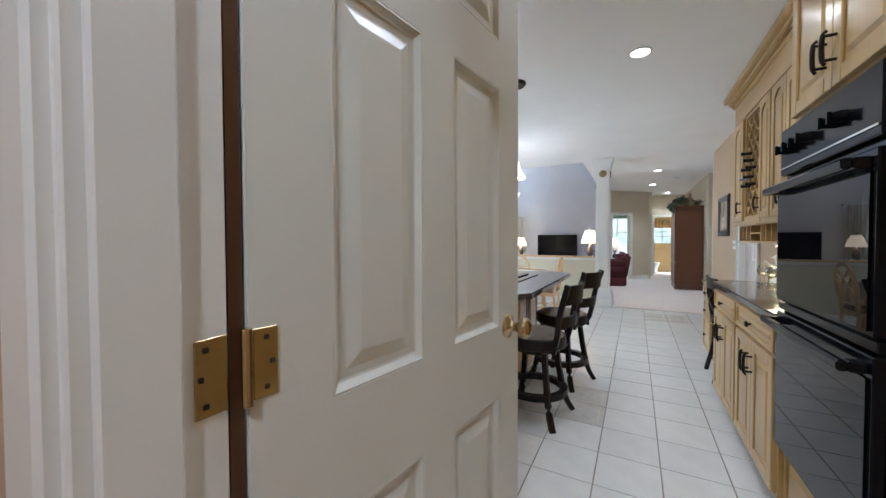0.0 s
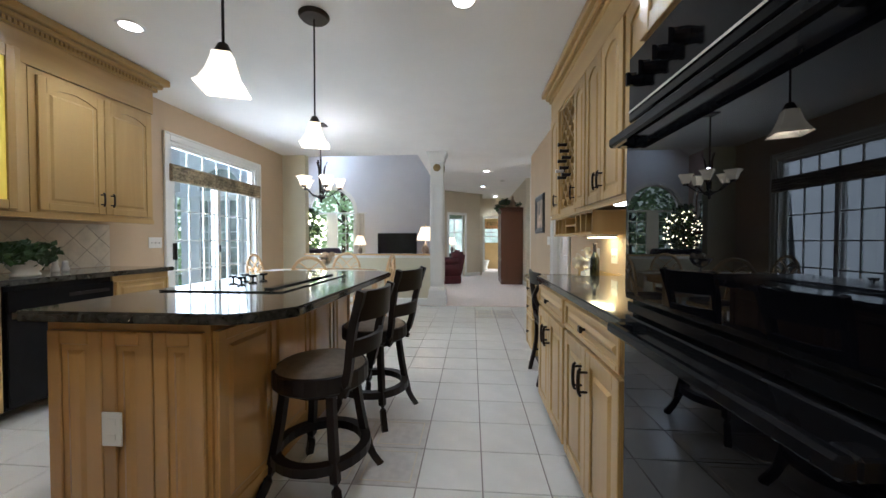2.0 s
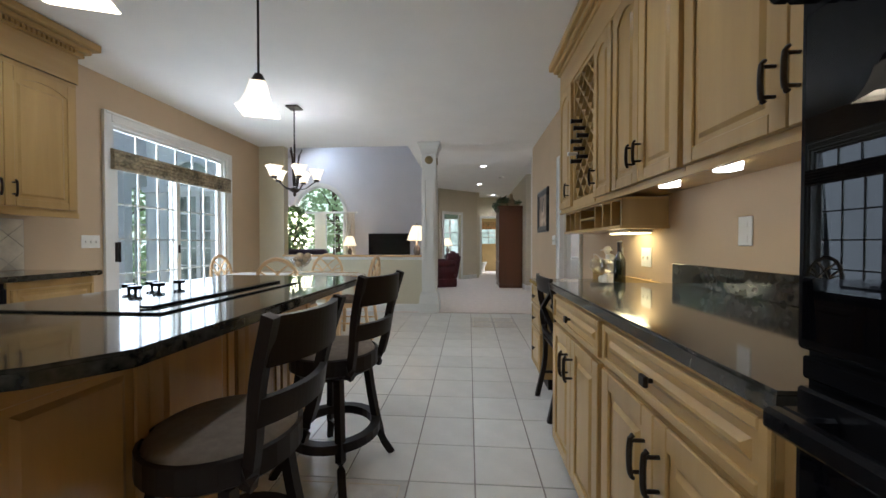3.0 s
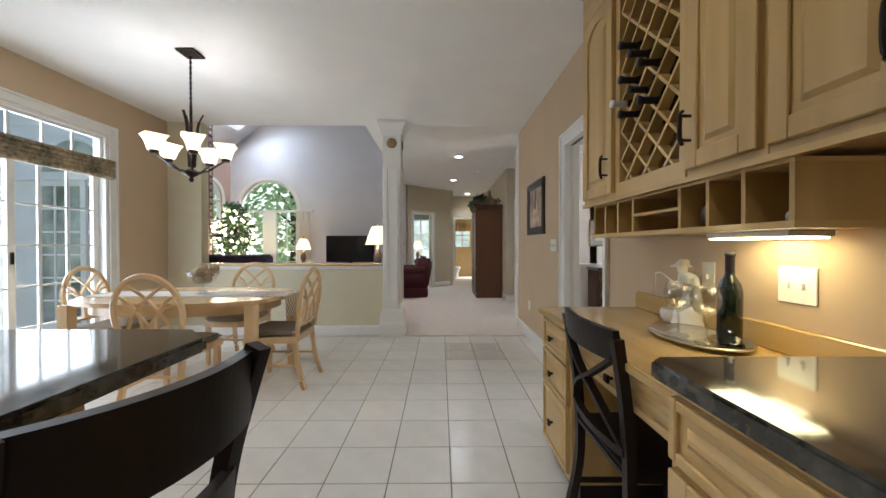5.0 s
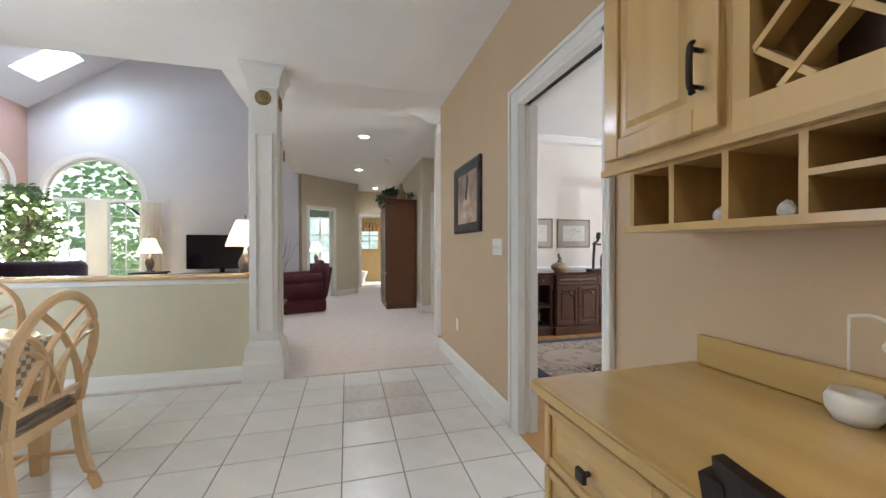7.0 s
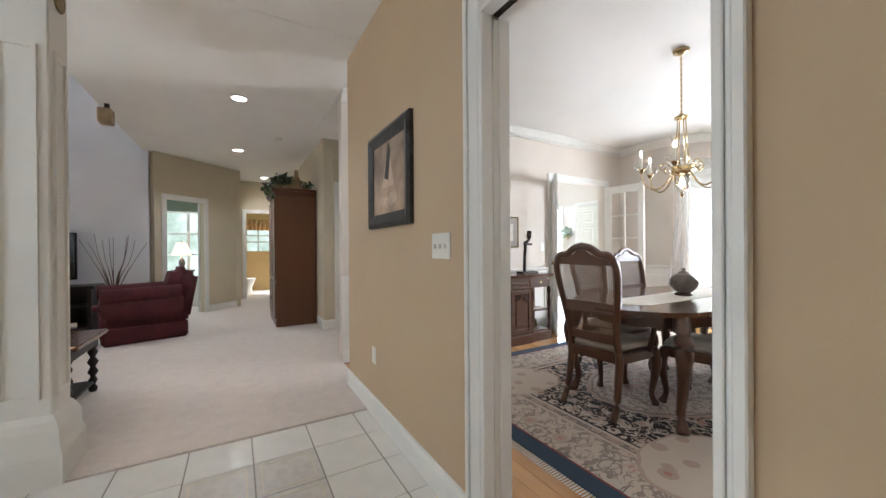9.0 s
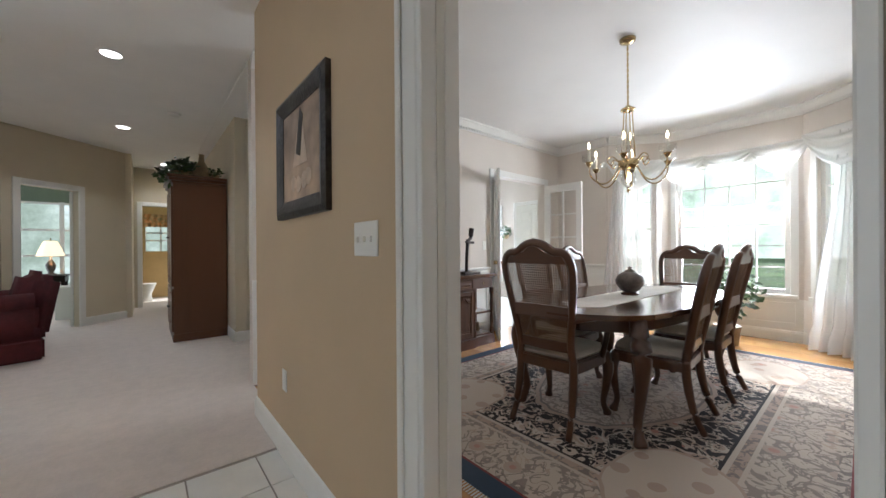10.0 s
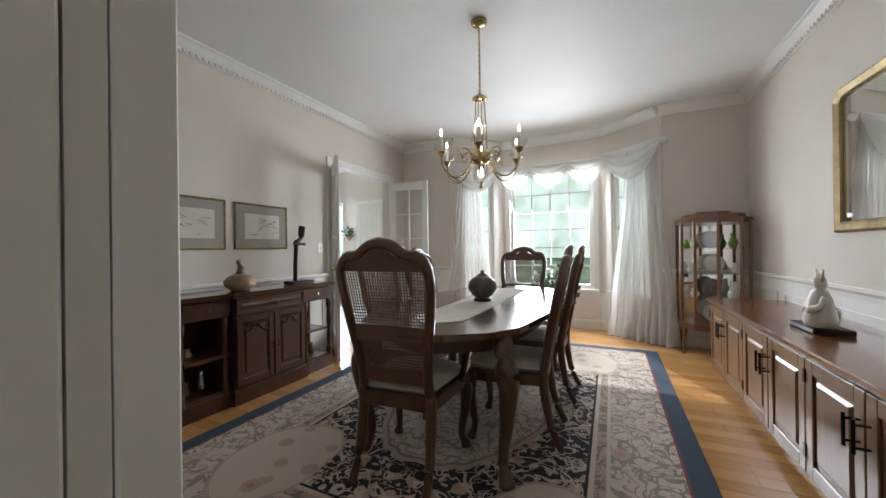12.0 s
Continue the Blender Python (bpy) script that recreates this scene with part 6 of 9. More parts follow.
# ---- dining room ----
def rug_material():
    m = bpy.data.materials.new("woven_oriental_rug")
    m.use_nodes = True
    nt = m.node_tree
    N, Lk = nt.nodes.new, nt.links.new
    b = nt.nodes["Principled BSDF"]
    b.inputs["Roughness"].default_value = 0.95
    tc = N("ShaderNodeTexCoord")
    sx = N("ShaderNodeSeparateXYZ")
    Lk(tc.outputs["Object"], sx.inputs[0])

    def f(op, a, c=None, d=None):
        n = N("ShaderNodeMath")
        n.operation = op
        for i, v in enumerate((a, c, d)):
            if v is None:
                continue
            if isinstance(v, (int, float)):
                n.inputs[i].default_value = v
            else:
                Lk(v, n.inputs[i])
        return n.outputs[0]

    def mix(fac, c1, c2):
        n = N("ShaderNodeMix")
        n.data_type = "RGBA"
        Lk(fac, n.inputs[0])
        for s, c in ((6, c1), (7, c2)):
            if isinstance(c, tuple):
                n.inputs[s].default_value = (*c, 1)
            else:
                Lk(c, n.inputs[s])
        return n.outputs[2]

    u, v = f("ABSOLUTE", sx.outputs[0]), f("ABSOLUTE", sx.outputs[1])
    d = f("MINIMUM", f("SUBTRACT", 1.85, u), f("SUBTRACT", 1.36, v))
    mir = N("ShaderNodeCombineXYZ")
    Lk(u, mir.inputs[0])
    Lk(v, mir.inputs[1])

    def noise_at(scale, detail, dist):
        n = N("ShaderNodeTexNoise")
        n.inputs["Scale"].default_value, n.inputs["Detail"].default_value, n.inputs["Distortion"].default_value = scale, detail, dist
        Lk(mir.outputs[0], n.inputs["Vector"])
        return n.outputs["Fac"]

    def band(val, c, w):
        return f("LESS_THAN", f("ABSOLUTE", f("SUBTRACT", val, c)), w)
    n1, n2, n3 = noise_at(5.5, 1.5, 1.6), noise_at(11, 2, 1.2), noise_at(3.2, 1, 0.8)
    scroll = f("MAXIMUM", band(n1, 0.5, 0.035), band(n2, 0.54, 0.03))
    vo = N("ShaderNodeTexVoronoi")
    vo.inputs["Scale"].default_value = 6.5
    Lk(mir.outputs[0], vo.inputs["Vector"])
    flower = f("LESS_THAN", vo.outputs["Distance"], 0.33)
    heart = f("LESS_THAN", vo.outputs["Distance"], 0.16)
    cream, beige, rose, grey, black = (0.50, 0.425, 0.35), (0.40, 0.305, 0.24), (0.40, 0.20, 0.16), (0.21, 0.175, 0.155), (0.014, 0.012, 0.014)
    sprig = mix(heart, mix(flower, grey, beige), rose)
    dark = mix(f("MAXIMUM", scroll, f("MULTIPLY", flower, f("GREATER_THAN", n2, 0.48))), black, mix(heart, mix(f("GREATER_THAN", n1, 0.5), cream, beige), rose))
    pale = mix(f("MAXIMUM", f("MULTIPLY", scroll, 0.8), f("MULTIPLY", flower, f("MULTIPLY", f("GREATER_THAN", n3, 0.52), 0.8))), cream, sprig)
    wob = f("MULTIPLY", f("SUBTRACT", n3, 0.5), 0.5)

    def ell(cx, cy, a, c):
        e = f("ADD", f("POWER", f("DIVIDE", f("SUBTRACT", u, cx), a), 2), f("POWER", f("DIVIDE", f("SUBTRACT", v, cy), c), 2))
        return f("ADD", e, wob)
    e0, e1 = ell(0, 0, 0.88, 0.52), ell(1.18, 0.70, 0.36, 0.26)
    col = dark
    col = mix(f("LESS_THAN", e0, 1.18), col, beige)
    col = mix(f("LESS_THAN", e0, 1.06), col, grey)
    col = mix(f("LESS_THAN", e0, 1.0), col, pale)
    brd = mix(f("LESS_THAN", d, 0.56), col, black)
    brd = mix(f("LESS_THAN", d, 0.545), brd, cream)
    brd = mix(f("LESS_THAN", d, 0.52), brd, mix(scroll, beige, grey))
    brd = mix(f("LESS_THAN", d, 0.47), brd, cream)
    brd = mix(f("LESS_THAN", d, 0.45), brd, pale)
    brd = mix(f("LESS_THAN", e1, 1.12), brd, beige)
    brd = mix(f("LESS_THAN", e1, 1.0), brd, mix(flower, cream, mix(heart, beige, rose)))
    brd = mix(f("LESS_THAN", d, 0.17), brd, mix(scroll, cream, grey))
    brd = mix(f("LESS_THAN", d, 0.125), brd, (0.20, 0.04, 0.04))
    brd = mix(f("LESS_THAN", f("ADD", d, f("MULTIPLY", f("GREATER_THAN", sx.outputs[0], 5), 1)), 0.112), brd, (0.035, 0.055, 0.085))
    Lk(brd, b.inputs["Base Color"])
    bn = N("ShaderNodeTexNoise")
    bn.inputs["Scale"].default_value = 260
    Lk(tc.outputs["Object"], bn.inputs["Vector"])
    bp = N("ShaderNodeBump")
    bp.inputs["Strength"].default_value, bp.inputs["Distance"].default_value = 0.4, 0.006
    Lk(bn.outputs["Fac"], bp.inputs["Height"])
    Lk(bp.outputs[0], b.inputs["Normal"])
    return m


RUGC = (3.85, 8.0)
t = thing("oriental_rug", "cream, rose and black floral rug with navy border", "rug", pose(*RUGC, 0))
part("rug_body", B(-1.85, -1.36, 0.001, 1.85, 1.36, 0.013, 0.004), rug_material(), t)
for s in (-1, 1):
    bm = bmesh.new()
    for i in range(160):
        y = -1.355 + i * 0.01695
        x = s * 1.85
        bm.faces.new([bm.verts.new(p) for p in ((x, y, 0.006), (x, y + 0.009, 0.006), (x + s * 0.05, y + 0.011, 0.003), (x + s * 0.05, y + 0.002, 0.003))])
    part("fringe", bm, M.linen, t)


def dining_table():
    t = thing("dining_table", "oval dark walnut dining table with cabriole legs", "table", pose(3.80, 7.93, 0.013))
    A, Bh = 1.09, 0.53
    el = []
    for i in range(56):
        a = 2 * math.pi * i / 56
        k = 1 + 0.018 * math.cos(8 * a)
        el.append((A * k * math.copysign(abs(math.cos(a)) ** 0.72, math.cos(a)), Bh * k * math.copysign(abs(math.sin(a)) ** 0.72, math.sin(a))))
    part("tabletop", slab(bmesh.new(), el, 0.70, 0.732, 0.01), M.walnuth, t, "polished walnut top")
    part("apron", slab(bmesh.new(), [(x * 0.86, y * 0.80) for x, y in el], 0.605, 0.70), M.walnut, t)
    for sx in (-1, 1):
        for sy in (-1, 1):
            x, y = sx * 0.84, sy * 0.38
            pts = bez([(x, y, 0.70), (x + sx * 0.02, y + sy * 0.02, 0.58), (x + sx * 0.055, y + sy * 0.045, 0.47), (x + sx * 0.03, y + sy * 0.025, 0.28), (x + sx * 0.005, y + sy * 0.0, 0.12), (x + sx * 0.03, y + sy * 0.02, 0.035), (x + sx * 0.045, y + sy * 0.035, 0.0)], 4)
            n = len(pts)
            rr = [0.046, 0.047, 0.049, 0.05, 0.052, 0.054, 0.054, 0.052, 0.048, 0.044, 0.040, 0.036, 0.033, 0.031, 0.029, 0.027, 0.026, 0.026, 0.027, 0.03, 0.034, 0.038, 0.04, 0.038, 0.032]
            part("leg", tube(bmesh.new(), pts, rr[:n], 8), M.walnut, t, "", True)
    return t


dining_table()
t = thing("table_runner", "long cream runner on the dining table", "table runner")
part("cloth", slab(bmesh.new(), [(2.89, 7.93), (3.04, 7.78), (4.54, 7.78), (4.69, 7.93), (4.54, 8.08), (3.04, 8.08)], 0.7455, 0.7495), M.linen, t)
t = thing("stoneware_urn", "dark round lidded stoneware urn on a wood stand", "urn", pose(3.76, 7.92, 0.75))
part("stand", lathe(bmesh.new(), [(0.0, 0), (0.062, 0), (0.066, 0.012), (0.05, 0.022), (0.0, 0.024)], n=20, caps=False), M.walnut, t)
part("urn", lathe(bmesh.new(), [(0.0, 0.025), (0.045, 0.025), (0.07, 0.04), (0.102, 0.085), (0.105, 0.115), (0.085, 0.155), (0.045, 0.18), (0.0, 0.182)], n=28, caps=False), M.stone, t, "", True)
part("lid", lathe(bmesh.new(), [(0.042, 0.182), (0.04, 0.188), (0.014, 0.20), (0.012, 0.208), (0.017, 0.216), (0.0, 0.224)], n=20, caps=False), M.stone, t, "", True)


def dining_chair(m, arms=False):
    """Walnut chair with a cane back; faces +y."""
    nm, lab = ("dining_armchair", "carved walnut armchair with cane back and cream seat") if arms else ("dining_chair", "carved walnut dining chair with cane back and cream seat")
    t = thing(nm, lab, "chair", m, "chairs round the dining table")
    w = 0.235 if arms else 0.23
    seat = [(-w * 0.85, -0.21), (w * 0.85, -0.21), (w, 0.12), (w * 0.92, 0.22), (w * 0.4, 0.255), (-w * 0.4, 0.255), (-w * 0.92, 0.22), (-w, 0.12)]
    part("seat_frame", slab(bmesh.new(), seat, 0.345, 0.415, 0.008), M.walnut, t)
    part("seat", slab(bmesh.new(), [(x * 0.95, y * 0.95) for x, y in seat], 0.412, 0.462, 0.022), M.cream, t, "cream upholstered seat", True)
    for s in (-1, 1):
        x, y = s * (w - 0.035), 0.20
        pts = bez([(x, y, 0.40), (x + s * 0.02, y + 0.02, 0.31), (x + s * 0.012, y + 0.012, 0.2), (x - s * 0.004, y, 0.08), (x + s * 0.012, y + 0.015, 0.02), (x + s * 0.016, y + 0.02, 0.0)], 4)
        part("leg", tube(bmesh.new(), pts, [0.034, 0.036, 0.037, 0.037, 0.036, 0.034, 0.031, 0.028, 0.026, 0.024, 0.022, 0.02, 0.019, 0.019, 0.02, 0.022, 0.026, 0.028, 0.029, 0.028, 0.024][:len(pts)], 8), M.walnut, t, "", True)
        pts = bez([(s * w * 0.78, -0.195, 0.42), (s * w * 0.78, -0.20, 0.30), (s * w * 0.80, -0.235, 0.12), (s * w * 0.82, -0.29, 0.0)], 5)
        part("leg", tube(bmesh.new(), pts, [0.026] * 8 + [0.023] * 4 + [0.02] * 4, 6), M.walnut, t, "", True)

    def bk(u, z):
        return Vector((u, -0.195 - 0.17 * (z - 0.42) - 0.05 * (z - 0.42) ** 2, z))
    W = w * 0.98
    left = [(0.78 * w, 0.40), (0.74 * w, 0.50), (0.86 * W, 0.68), (0.97 * W, 0.86), (0.98 * W, 0.98), (0.82 * W, 1.045), (0.55 * W, 1.055), (0.28 * W, 1.095), (0.0, 1.11)]
    out = bez([bk(*p) for p in left], 4)
    out = out + [Vector((-p.x, p.y, p.z)) for p in out[::-1][1:]]
    part("back_frame", tube(bmesh.new(), out, 0.025, 6, (0.9, 1.05)), M.walnut, t, "carved back frame", True)
    top = bmesh.new()
    rings = []
    for i in range(13):
        u = (i / 6 - 1) * 0.93 * W
        zz = 1.045 + 0.055 * math.cos(i / 6 * math.pi - math.pi) ** 2 * (1 - abs(i / 6 - 1))
        a, c = bk(u, 0.985), bk(u, zz)
        rings.append([a + Vector((0, -0.012, 0)), a + Vector((0, 0.012, 0)), c + Vector((0, 0.012, 0)), c + Vector((0, -0.012, 0))])
    part("crest_rail", ring_loft(top, rings), M.walnut, t)
    part("middle_rail", tube(bmesh.new(), [bk(-0.84 * W, 0.70), bk(0, 0.705), bk(0.84 * W, 0.70)], 0.034, 4, (0.5, 1.5)), M.walnut, t)
    part("lower_rail", tube(bmesh.new(), [bk(-0.74 * w, 0.50), bk(0, 0.495), bk(0.74 * w, 0.50)], 0.03, 4, (0.6, 1.4)), M.walnut, t)
    for z0, z1, w0, w1 in ((0.525, 0.665, 0.74 * w, 0.83 * W), (0.735, 0.99, 0.86 * W, 0.95 * W)):
        bm = bmesh.new()
        n = 30
        for i in range(n + 1):
            f = i / n * 2 - 1
            tube(bm, [bk(f * w0, z0), bk(f * w1, z1)], 0.003, 4, None, False)
        k = int((z1 - z0) / 0.014)
        for j in range(k + 1):
            z = z0 + (z1 - z0) * j / k
            ww = w0 + (w1 - w0) * j / k
            tube(bm, [bk(-ww, z), bk(ww, z)], 0.003, 4, None, False)
        tagged(part("cane_panel", bm, M.cane, t, "woven cane panel"), kind="stuff")
    if arms:
        for s in (-1, 1):
            pts = bez([bk(s * 0.82 * W, 0.66), (s * (w + 0.015), -0.10, 0.665), (s * (w + 0.03), 0.06, 0.645), (s * (w + 0.02), 0.13, 0.62)], 5)
            part("arm", tube(bmesh.new(), pts, 0.02, 6, (1.25, 0.8)), M.walnut, t, "", True)
            pts = bez([(s * (w + 0.02), 0.12, 0.63), (s * (w + 0.03), 0.09, 0.54), (s * (w - 0.005), 0.10, 0.40)], 5)
            part("arm_post", tube(bmesh.new(), pts, 0.018, 6), M.walnut, t, "", True)
    return t


dining_chair(pose(2.95, 8.03, 0.013, 0, 0, -86) @ Matrix.Diagonal((1, 1, 1.03, 1)), True)
dc = dining_chair(pose(3.50, 7.63, 0.013, 0, 0, 4))
for x, y, a in ((4.20, 7.61, 0), (4.83, 7.93, 90), (4.22, 8.40, 178), (3.58, 8.40, 180)):
    copy_thing(dc, pose(x, y, 0.013, 0, 0, a))


def brass_chandelier(cx, cy):
    t = thing("brass_chandelier", "brass candle chandelier with clear glass cups, lit", "chandelier", pose(cx, cy, 0))
    part("canopy", lathe(bmesh.new(), [(0.0, H - 0.035), (0.02, H - 0.035), (0.055, H - 0.02), (0.06, H - 0.001), (0.0, H - 0.001)], n=20, caps=False), M.brass, t, "", True)
    bm = bmesh.new()
    for i in range(24):
        z = H - 0.04 - i * 0.021
        a = 0.005 if i % 2 else 0
        box(bm, -0.008 + a, -0.002 - a, z - 0.024, 0.008 - a, 0.002 + a, z)
    part("chain", bm, M.brass, t)
    part("crown", lathe(bmesh.new(), [(0.0, 2.20), (0.05, 2.20), (0.055, 2.19), (0.03, 2.18), (0.02, 2.22), (0.0, 2.235)], n=18, caps=False), M.brass, t, "", True)
    for k in range(4):
        a = k * math.pi / 2
        part("stay", tube(bmesh.new(), [(0.03 * math.cos(a), 0.03 * math.sin(a), 2.19), (0.05 * math.cos(a), 0.05 * math.sin(a), 1.82)], 0.005, 6), M.brass, t)
    part("body", lathe(bmesh.new(), [(0.0, 1.80), (0.07, 1.80), (0.075, 1.77), (0.06, 1.74), (0.045, 1.73), (0.0, 1.73)], n=20, caps=False), M.brass, t, "", True)
    part("glass_cup", lathe(bmesh.new(), [(0.04, 1.73), (0.055, 1.68), (0.05, 1.62), (0.02, 1.59), (0.0, 1.585)], n=18, caps=False), M.crystal, t, "", True)
    part("bulb", lathe(bmesh.new(), [(0.0, 1.63), (0.018, 1.64), (0.022, 1.67), (0.012, 1.70), (0.0, 1.71)], n=12, caps=False), M.bulb, t, "lit bulb", True)
    part("finial", lathe(bmesh.new(), [(0.0, 1.545), (0.008, 1.55), (0.014, 1.565), (0.006, 1.58), (0.012, 1.592), (0.0, 1.594)], n=12, caps=False), M.brass, t)
    for k in range(6):
        a = 2 * math.pi * k / 6 + 0.3
        c, s = math.cos(a), math.sin(a)
        pts = bez([(c * 0.06, s * 0.06, 1.77), (c * 0.13, s * 0.13, 1.65), (c * 0.21, s * 0.21, 1.62), (c * 0.285, s * 0.285, 1.68), (c * 0.30, s * 0.30, 1.76)], 5)
        arm = part("arm", tube(bmesh.new(), pts, 0.006, 6), M.brass, t, "", True)
        o = (c * 0.30, s * 0.30, 0)
        part("cup", lathe(bmesh.new(), [(0.0, 1.755), (0.012, 1.757), (0.026, 1.785), (0.03, 1.79), (0.0, 1.792)], o, 14, False), M.brass, arm, "", True)
        part("glass", lathe(bmesh.new(), [(0.026, 1.79), (0.05, 1.805), (0.055, 1.83), (0.052, 1.85)], o, 18, False), M.crystal, arm, "clear glass bobeche", True)
        part("candle", lathe(bmesh.new(), [(0.0, 1.79), (0.011, 1.79), (0.011, 1.89), (0.0, 1.89)], o, 12, False), M.ceramic, arm)
        part("bulb", lathe(bmesh.new(), [(0.0, 1.89), (0.009, 1.90), (0.010, 1.915), (0.004, 1.94), (0.0, 1.945)], o, 10, False), M.bulb, arm, "lit candle bulb")
        q = bez([(c * 0.07, s * 0.07, 1.79), (c * 0.12, s * 0.12, 1.83), (c * 0.16, s * 0.16, 1.80), (c * 0.13, s * 0.13, 1.76), (c * 0.11, s * 0.11, 1.79)], 4)
        part("scroll", tube(bmesh.new(), q, 0.0045, 6), M.brass, arm)
    lamp("dining_bulbs", "POINT", Matrix.Translation((cx, cy, 2.0)), 5, WARM, size=0.03)


brass_chandelier(3.71, 7.905)

# sideboard
t = thing("sideboard", "carved dark walnut sideboard with open end shelves", "sideboard", pose(3.33, 9.77, 0) @ Matrix.Diagonal((0.95, 1, 1.07, 1)))
# local: x -0.74..0.74, front at y = -0.23
part("plinth", slab(bmesh.new(), [(-0.73, 0.22), (-0.73, -0.19), (-0.36, -0.19), (-0.36, -0.23), (0.36, -0.23), (0.36, -0.19), (0.73, -0.19), (0.73, 0.22)], 0.0, 0.10, 0.006), M.walnut, t)
part("top", slab(bmesh.new(), [(-0.75, 0.22), (-0.75, -0.21), (-0.37, -0.21), (-0.37, -0.25), (0.37, -0.25), (0.37, -0.21), (0.75, -0.21), (0.75, 0.22)], 0.735, 0.77, 0.008), M.walnuth, t)
part("middle_case", B(-0.35, -0.20, 0.10, 0.35, 0.21, 0.735), M.walnut, t)
for s in (-1, 1):
    part("back", B(min(s * 0.35, s * 0.72) + 0.001, 0.19, 0.10, max(s * 0.35, s * 0.72), 0.21, 0.735), M.walnut, t)
    part("shelf", B(min(s * 0.352, s * 0.68), -0.17, 0.34, max(s * 0.352, s * 0.68), 0.19, 0.362), M.walnut, t)
    part("shelf", B(min(s * 0.352, s * 0.68), -0.17, 0.10, max(s * 0.352, s * 0.68), 0.19, 0.12), M.walnut, t)
    d = part("drawer", B(min(s * 0.36, s * 0.70), -0.185, 0.615, max(s * 0.36, s * 0.70), 0.19, 0.73, 0.006), M.walnut, t)
    part("knob", lathe(bmesh.new(), [(0, 0), (0.01, 0.0), (0.012, 0.012), (0, 0.014)], (0, 0, 0), 10, False), M.brass, d).matrix_local = Matrix.Translation((s * 0.53, -0.186, 0.672)) @ Matrix.Rotation(math.pi / 2, 4, "X")
    for x in (0.395, 0.705):
        part("post", lathe(bmesh.new(), [(0.0, 0.10), (0.025, 0.10), (0.025, 0.16), (0.015, 0.19), (0.022, 0.26), (0.014, 0.34), (0.022, 0.42), (0.015, 0.52), (0.025, 0.56), (0.025, 0.615), (0.0, 0.615)], (s * x, -0.165, 0), 12, False), M.walnut, t, "", True)
    part("end_panel", B(min(s * 0.70, s * 0.725), -0.13, 0.10, max(s * 0.70, s * 0.725), 0.19, 0.735) if s < 0 else B(0.70, 0.10, 0.10, 0.725, 0.19, 0.735), M.walnut, t)
for s in (-1, 1):
    x0, x1 = sorted((s * 0.006, s * 0.335))
    d = part("door", panel_y(None, x0, x1, 0.125, 0.595, -0.213, 0.024, 0.045), M.walnut, t)
    bm = bmesh.new()
    pts = [(x0 + 0.06 + (x1 - x0 - 0.12) * i / 12, -0.226, 0.46 + 0.07 * math.sin(math.pi * i / 12) + 0.015 * math.cos(4 * math.pi * i / 12)) for i in range(13)]
    tube(bm, pts, 0.010, 6)
    for k in range(7):
        tube(bm, bez([(x0 + 0.07 + k * 0.028, -0.225, 0.545), (x0 + 0.085 + k * 0.028, -0.232, 0.56), (x0 + 0.08 + k * 0.028, -0.228, 0.535)], 3), 0.006, 5)
    part("carving", bm, M.walnut, d)
    part("handle", tube(bmesh.new(), bez([(s * 0.03, -0.225, 0.38), (s * 0.03, -0.245, 0.36), (s * 0.03, -0.225, 0.33)], 4), 0.005, 6), M.bronze, d)
d = part("drawer", panel_y(None, -0.335, 0.335, 0.612, 0.73, -0.213, 0.02, 0.02), M.walnut, t)
part("handle", tube(bmesh.new(), bez([(-0.04, -0.225, 0.675), (0.0, -0.245, 0.655), (0.04, -0.225, 0.675)], 4), 0.005, 6), M.bronze, d)
for x, z, h in ((-0.60, 0.122, 0.09), (-0.48, 0.122, 0.16), (-0.58, 0.364, 0.06), (0.47, 0.122, 0.13), (0.60, 0.122, 0.10), (0.55, 0.364, 0.07)):
    b = thing("barware_piece", "small pale bar accessory on an open sideboard shelf", "barware", pose(3.33 + x * 0.95, 9.75, z * 1.07), "barware on the sideboard shelves")
    part("body", lathe(bmesh.new(), [(0, 0), (0.03, 0), (0.034, h * 0.3), (0.02, h * 0.7), (0.024, h), (0.0, h)], n=14, caps=False), M.silver if h > 0.1 else M.jug, b, "", True)
t = thing("gourd_pot", "mottled stoneware gourd pot with stem lid on the sideboard", "pot", pose(3.13, 9.68, 0.826) @ Matrix.Scale(1.25, 4))
part("pot", lathe(bmesh.new(), [(0, 0), (0.05, 0), (0.085, 0.03), (0.09, 0.06), (0.06, 0.09), (0.03, 0.10), (0.0, 0.101)], n=22, caps=False), M.jug, t, "", True)
part("lid", tube(bmesh.new(), bez([(0, 0, 0.10), (0.01, 0, 0.14), (-0.01, 0, 0.17), (0.004, 0, 0.19)], 4), [0.03, 0.028, 0.024, 0.02, 0.02, 0.018, 0.014, 0.012, 0.013, 0.016, 0.014, 0.01, 0.008][:13], 8), M.jug, t, "", True)
t = thing("iron_sculpture", "tall dark wrought sculpture on a flat base", "sculpture", pose(3.74, 9.71, 0.826))
bm = bmesh.new()
box(bm, -0.13, -0.06, 0, 0.13, 0.06, 0.025, 0.004)
tube(bm, bez([(-0.05, 0, 0.025), (-0.045, 0, 0.2), (-0.03, 0, 0.40)], 4), 0.018, 6)
tube(bm, bez([(-0.03, 0, 0.38), (0.02, 0, 0.42), (0.03, 0, 0.48), (0.04, 0, 0.53)], 4), [0.02] * 6 + [0.03] * 7, 6)
tube(bm, [(-0.06, 0, 0.37), (0.07, 0, 0.365)], 0.014, 6)
part("figure", bm, M.bronze, t)


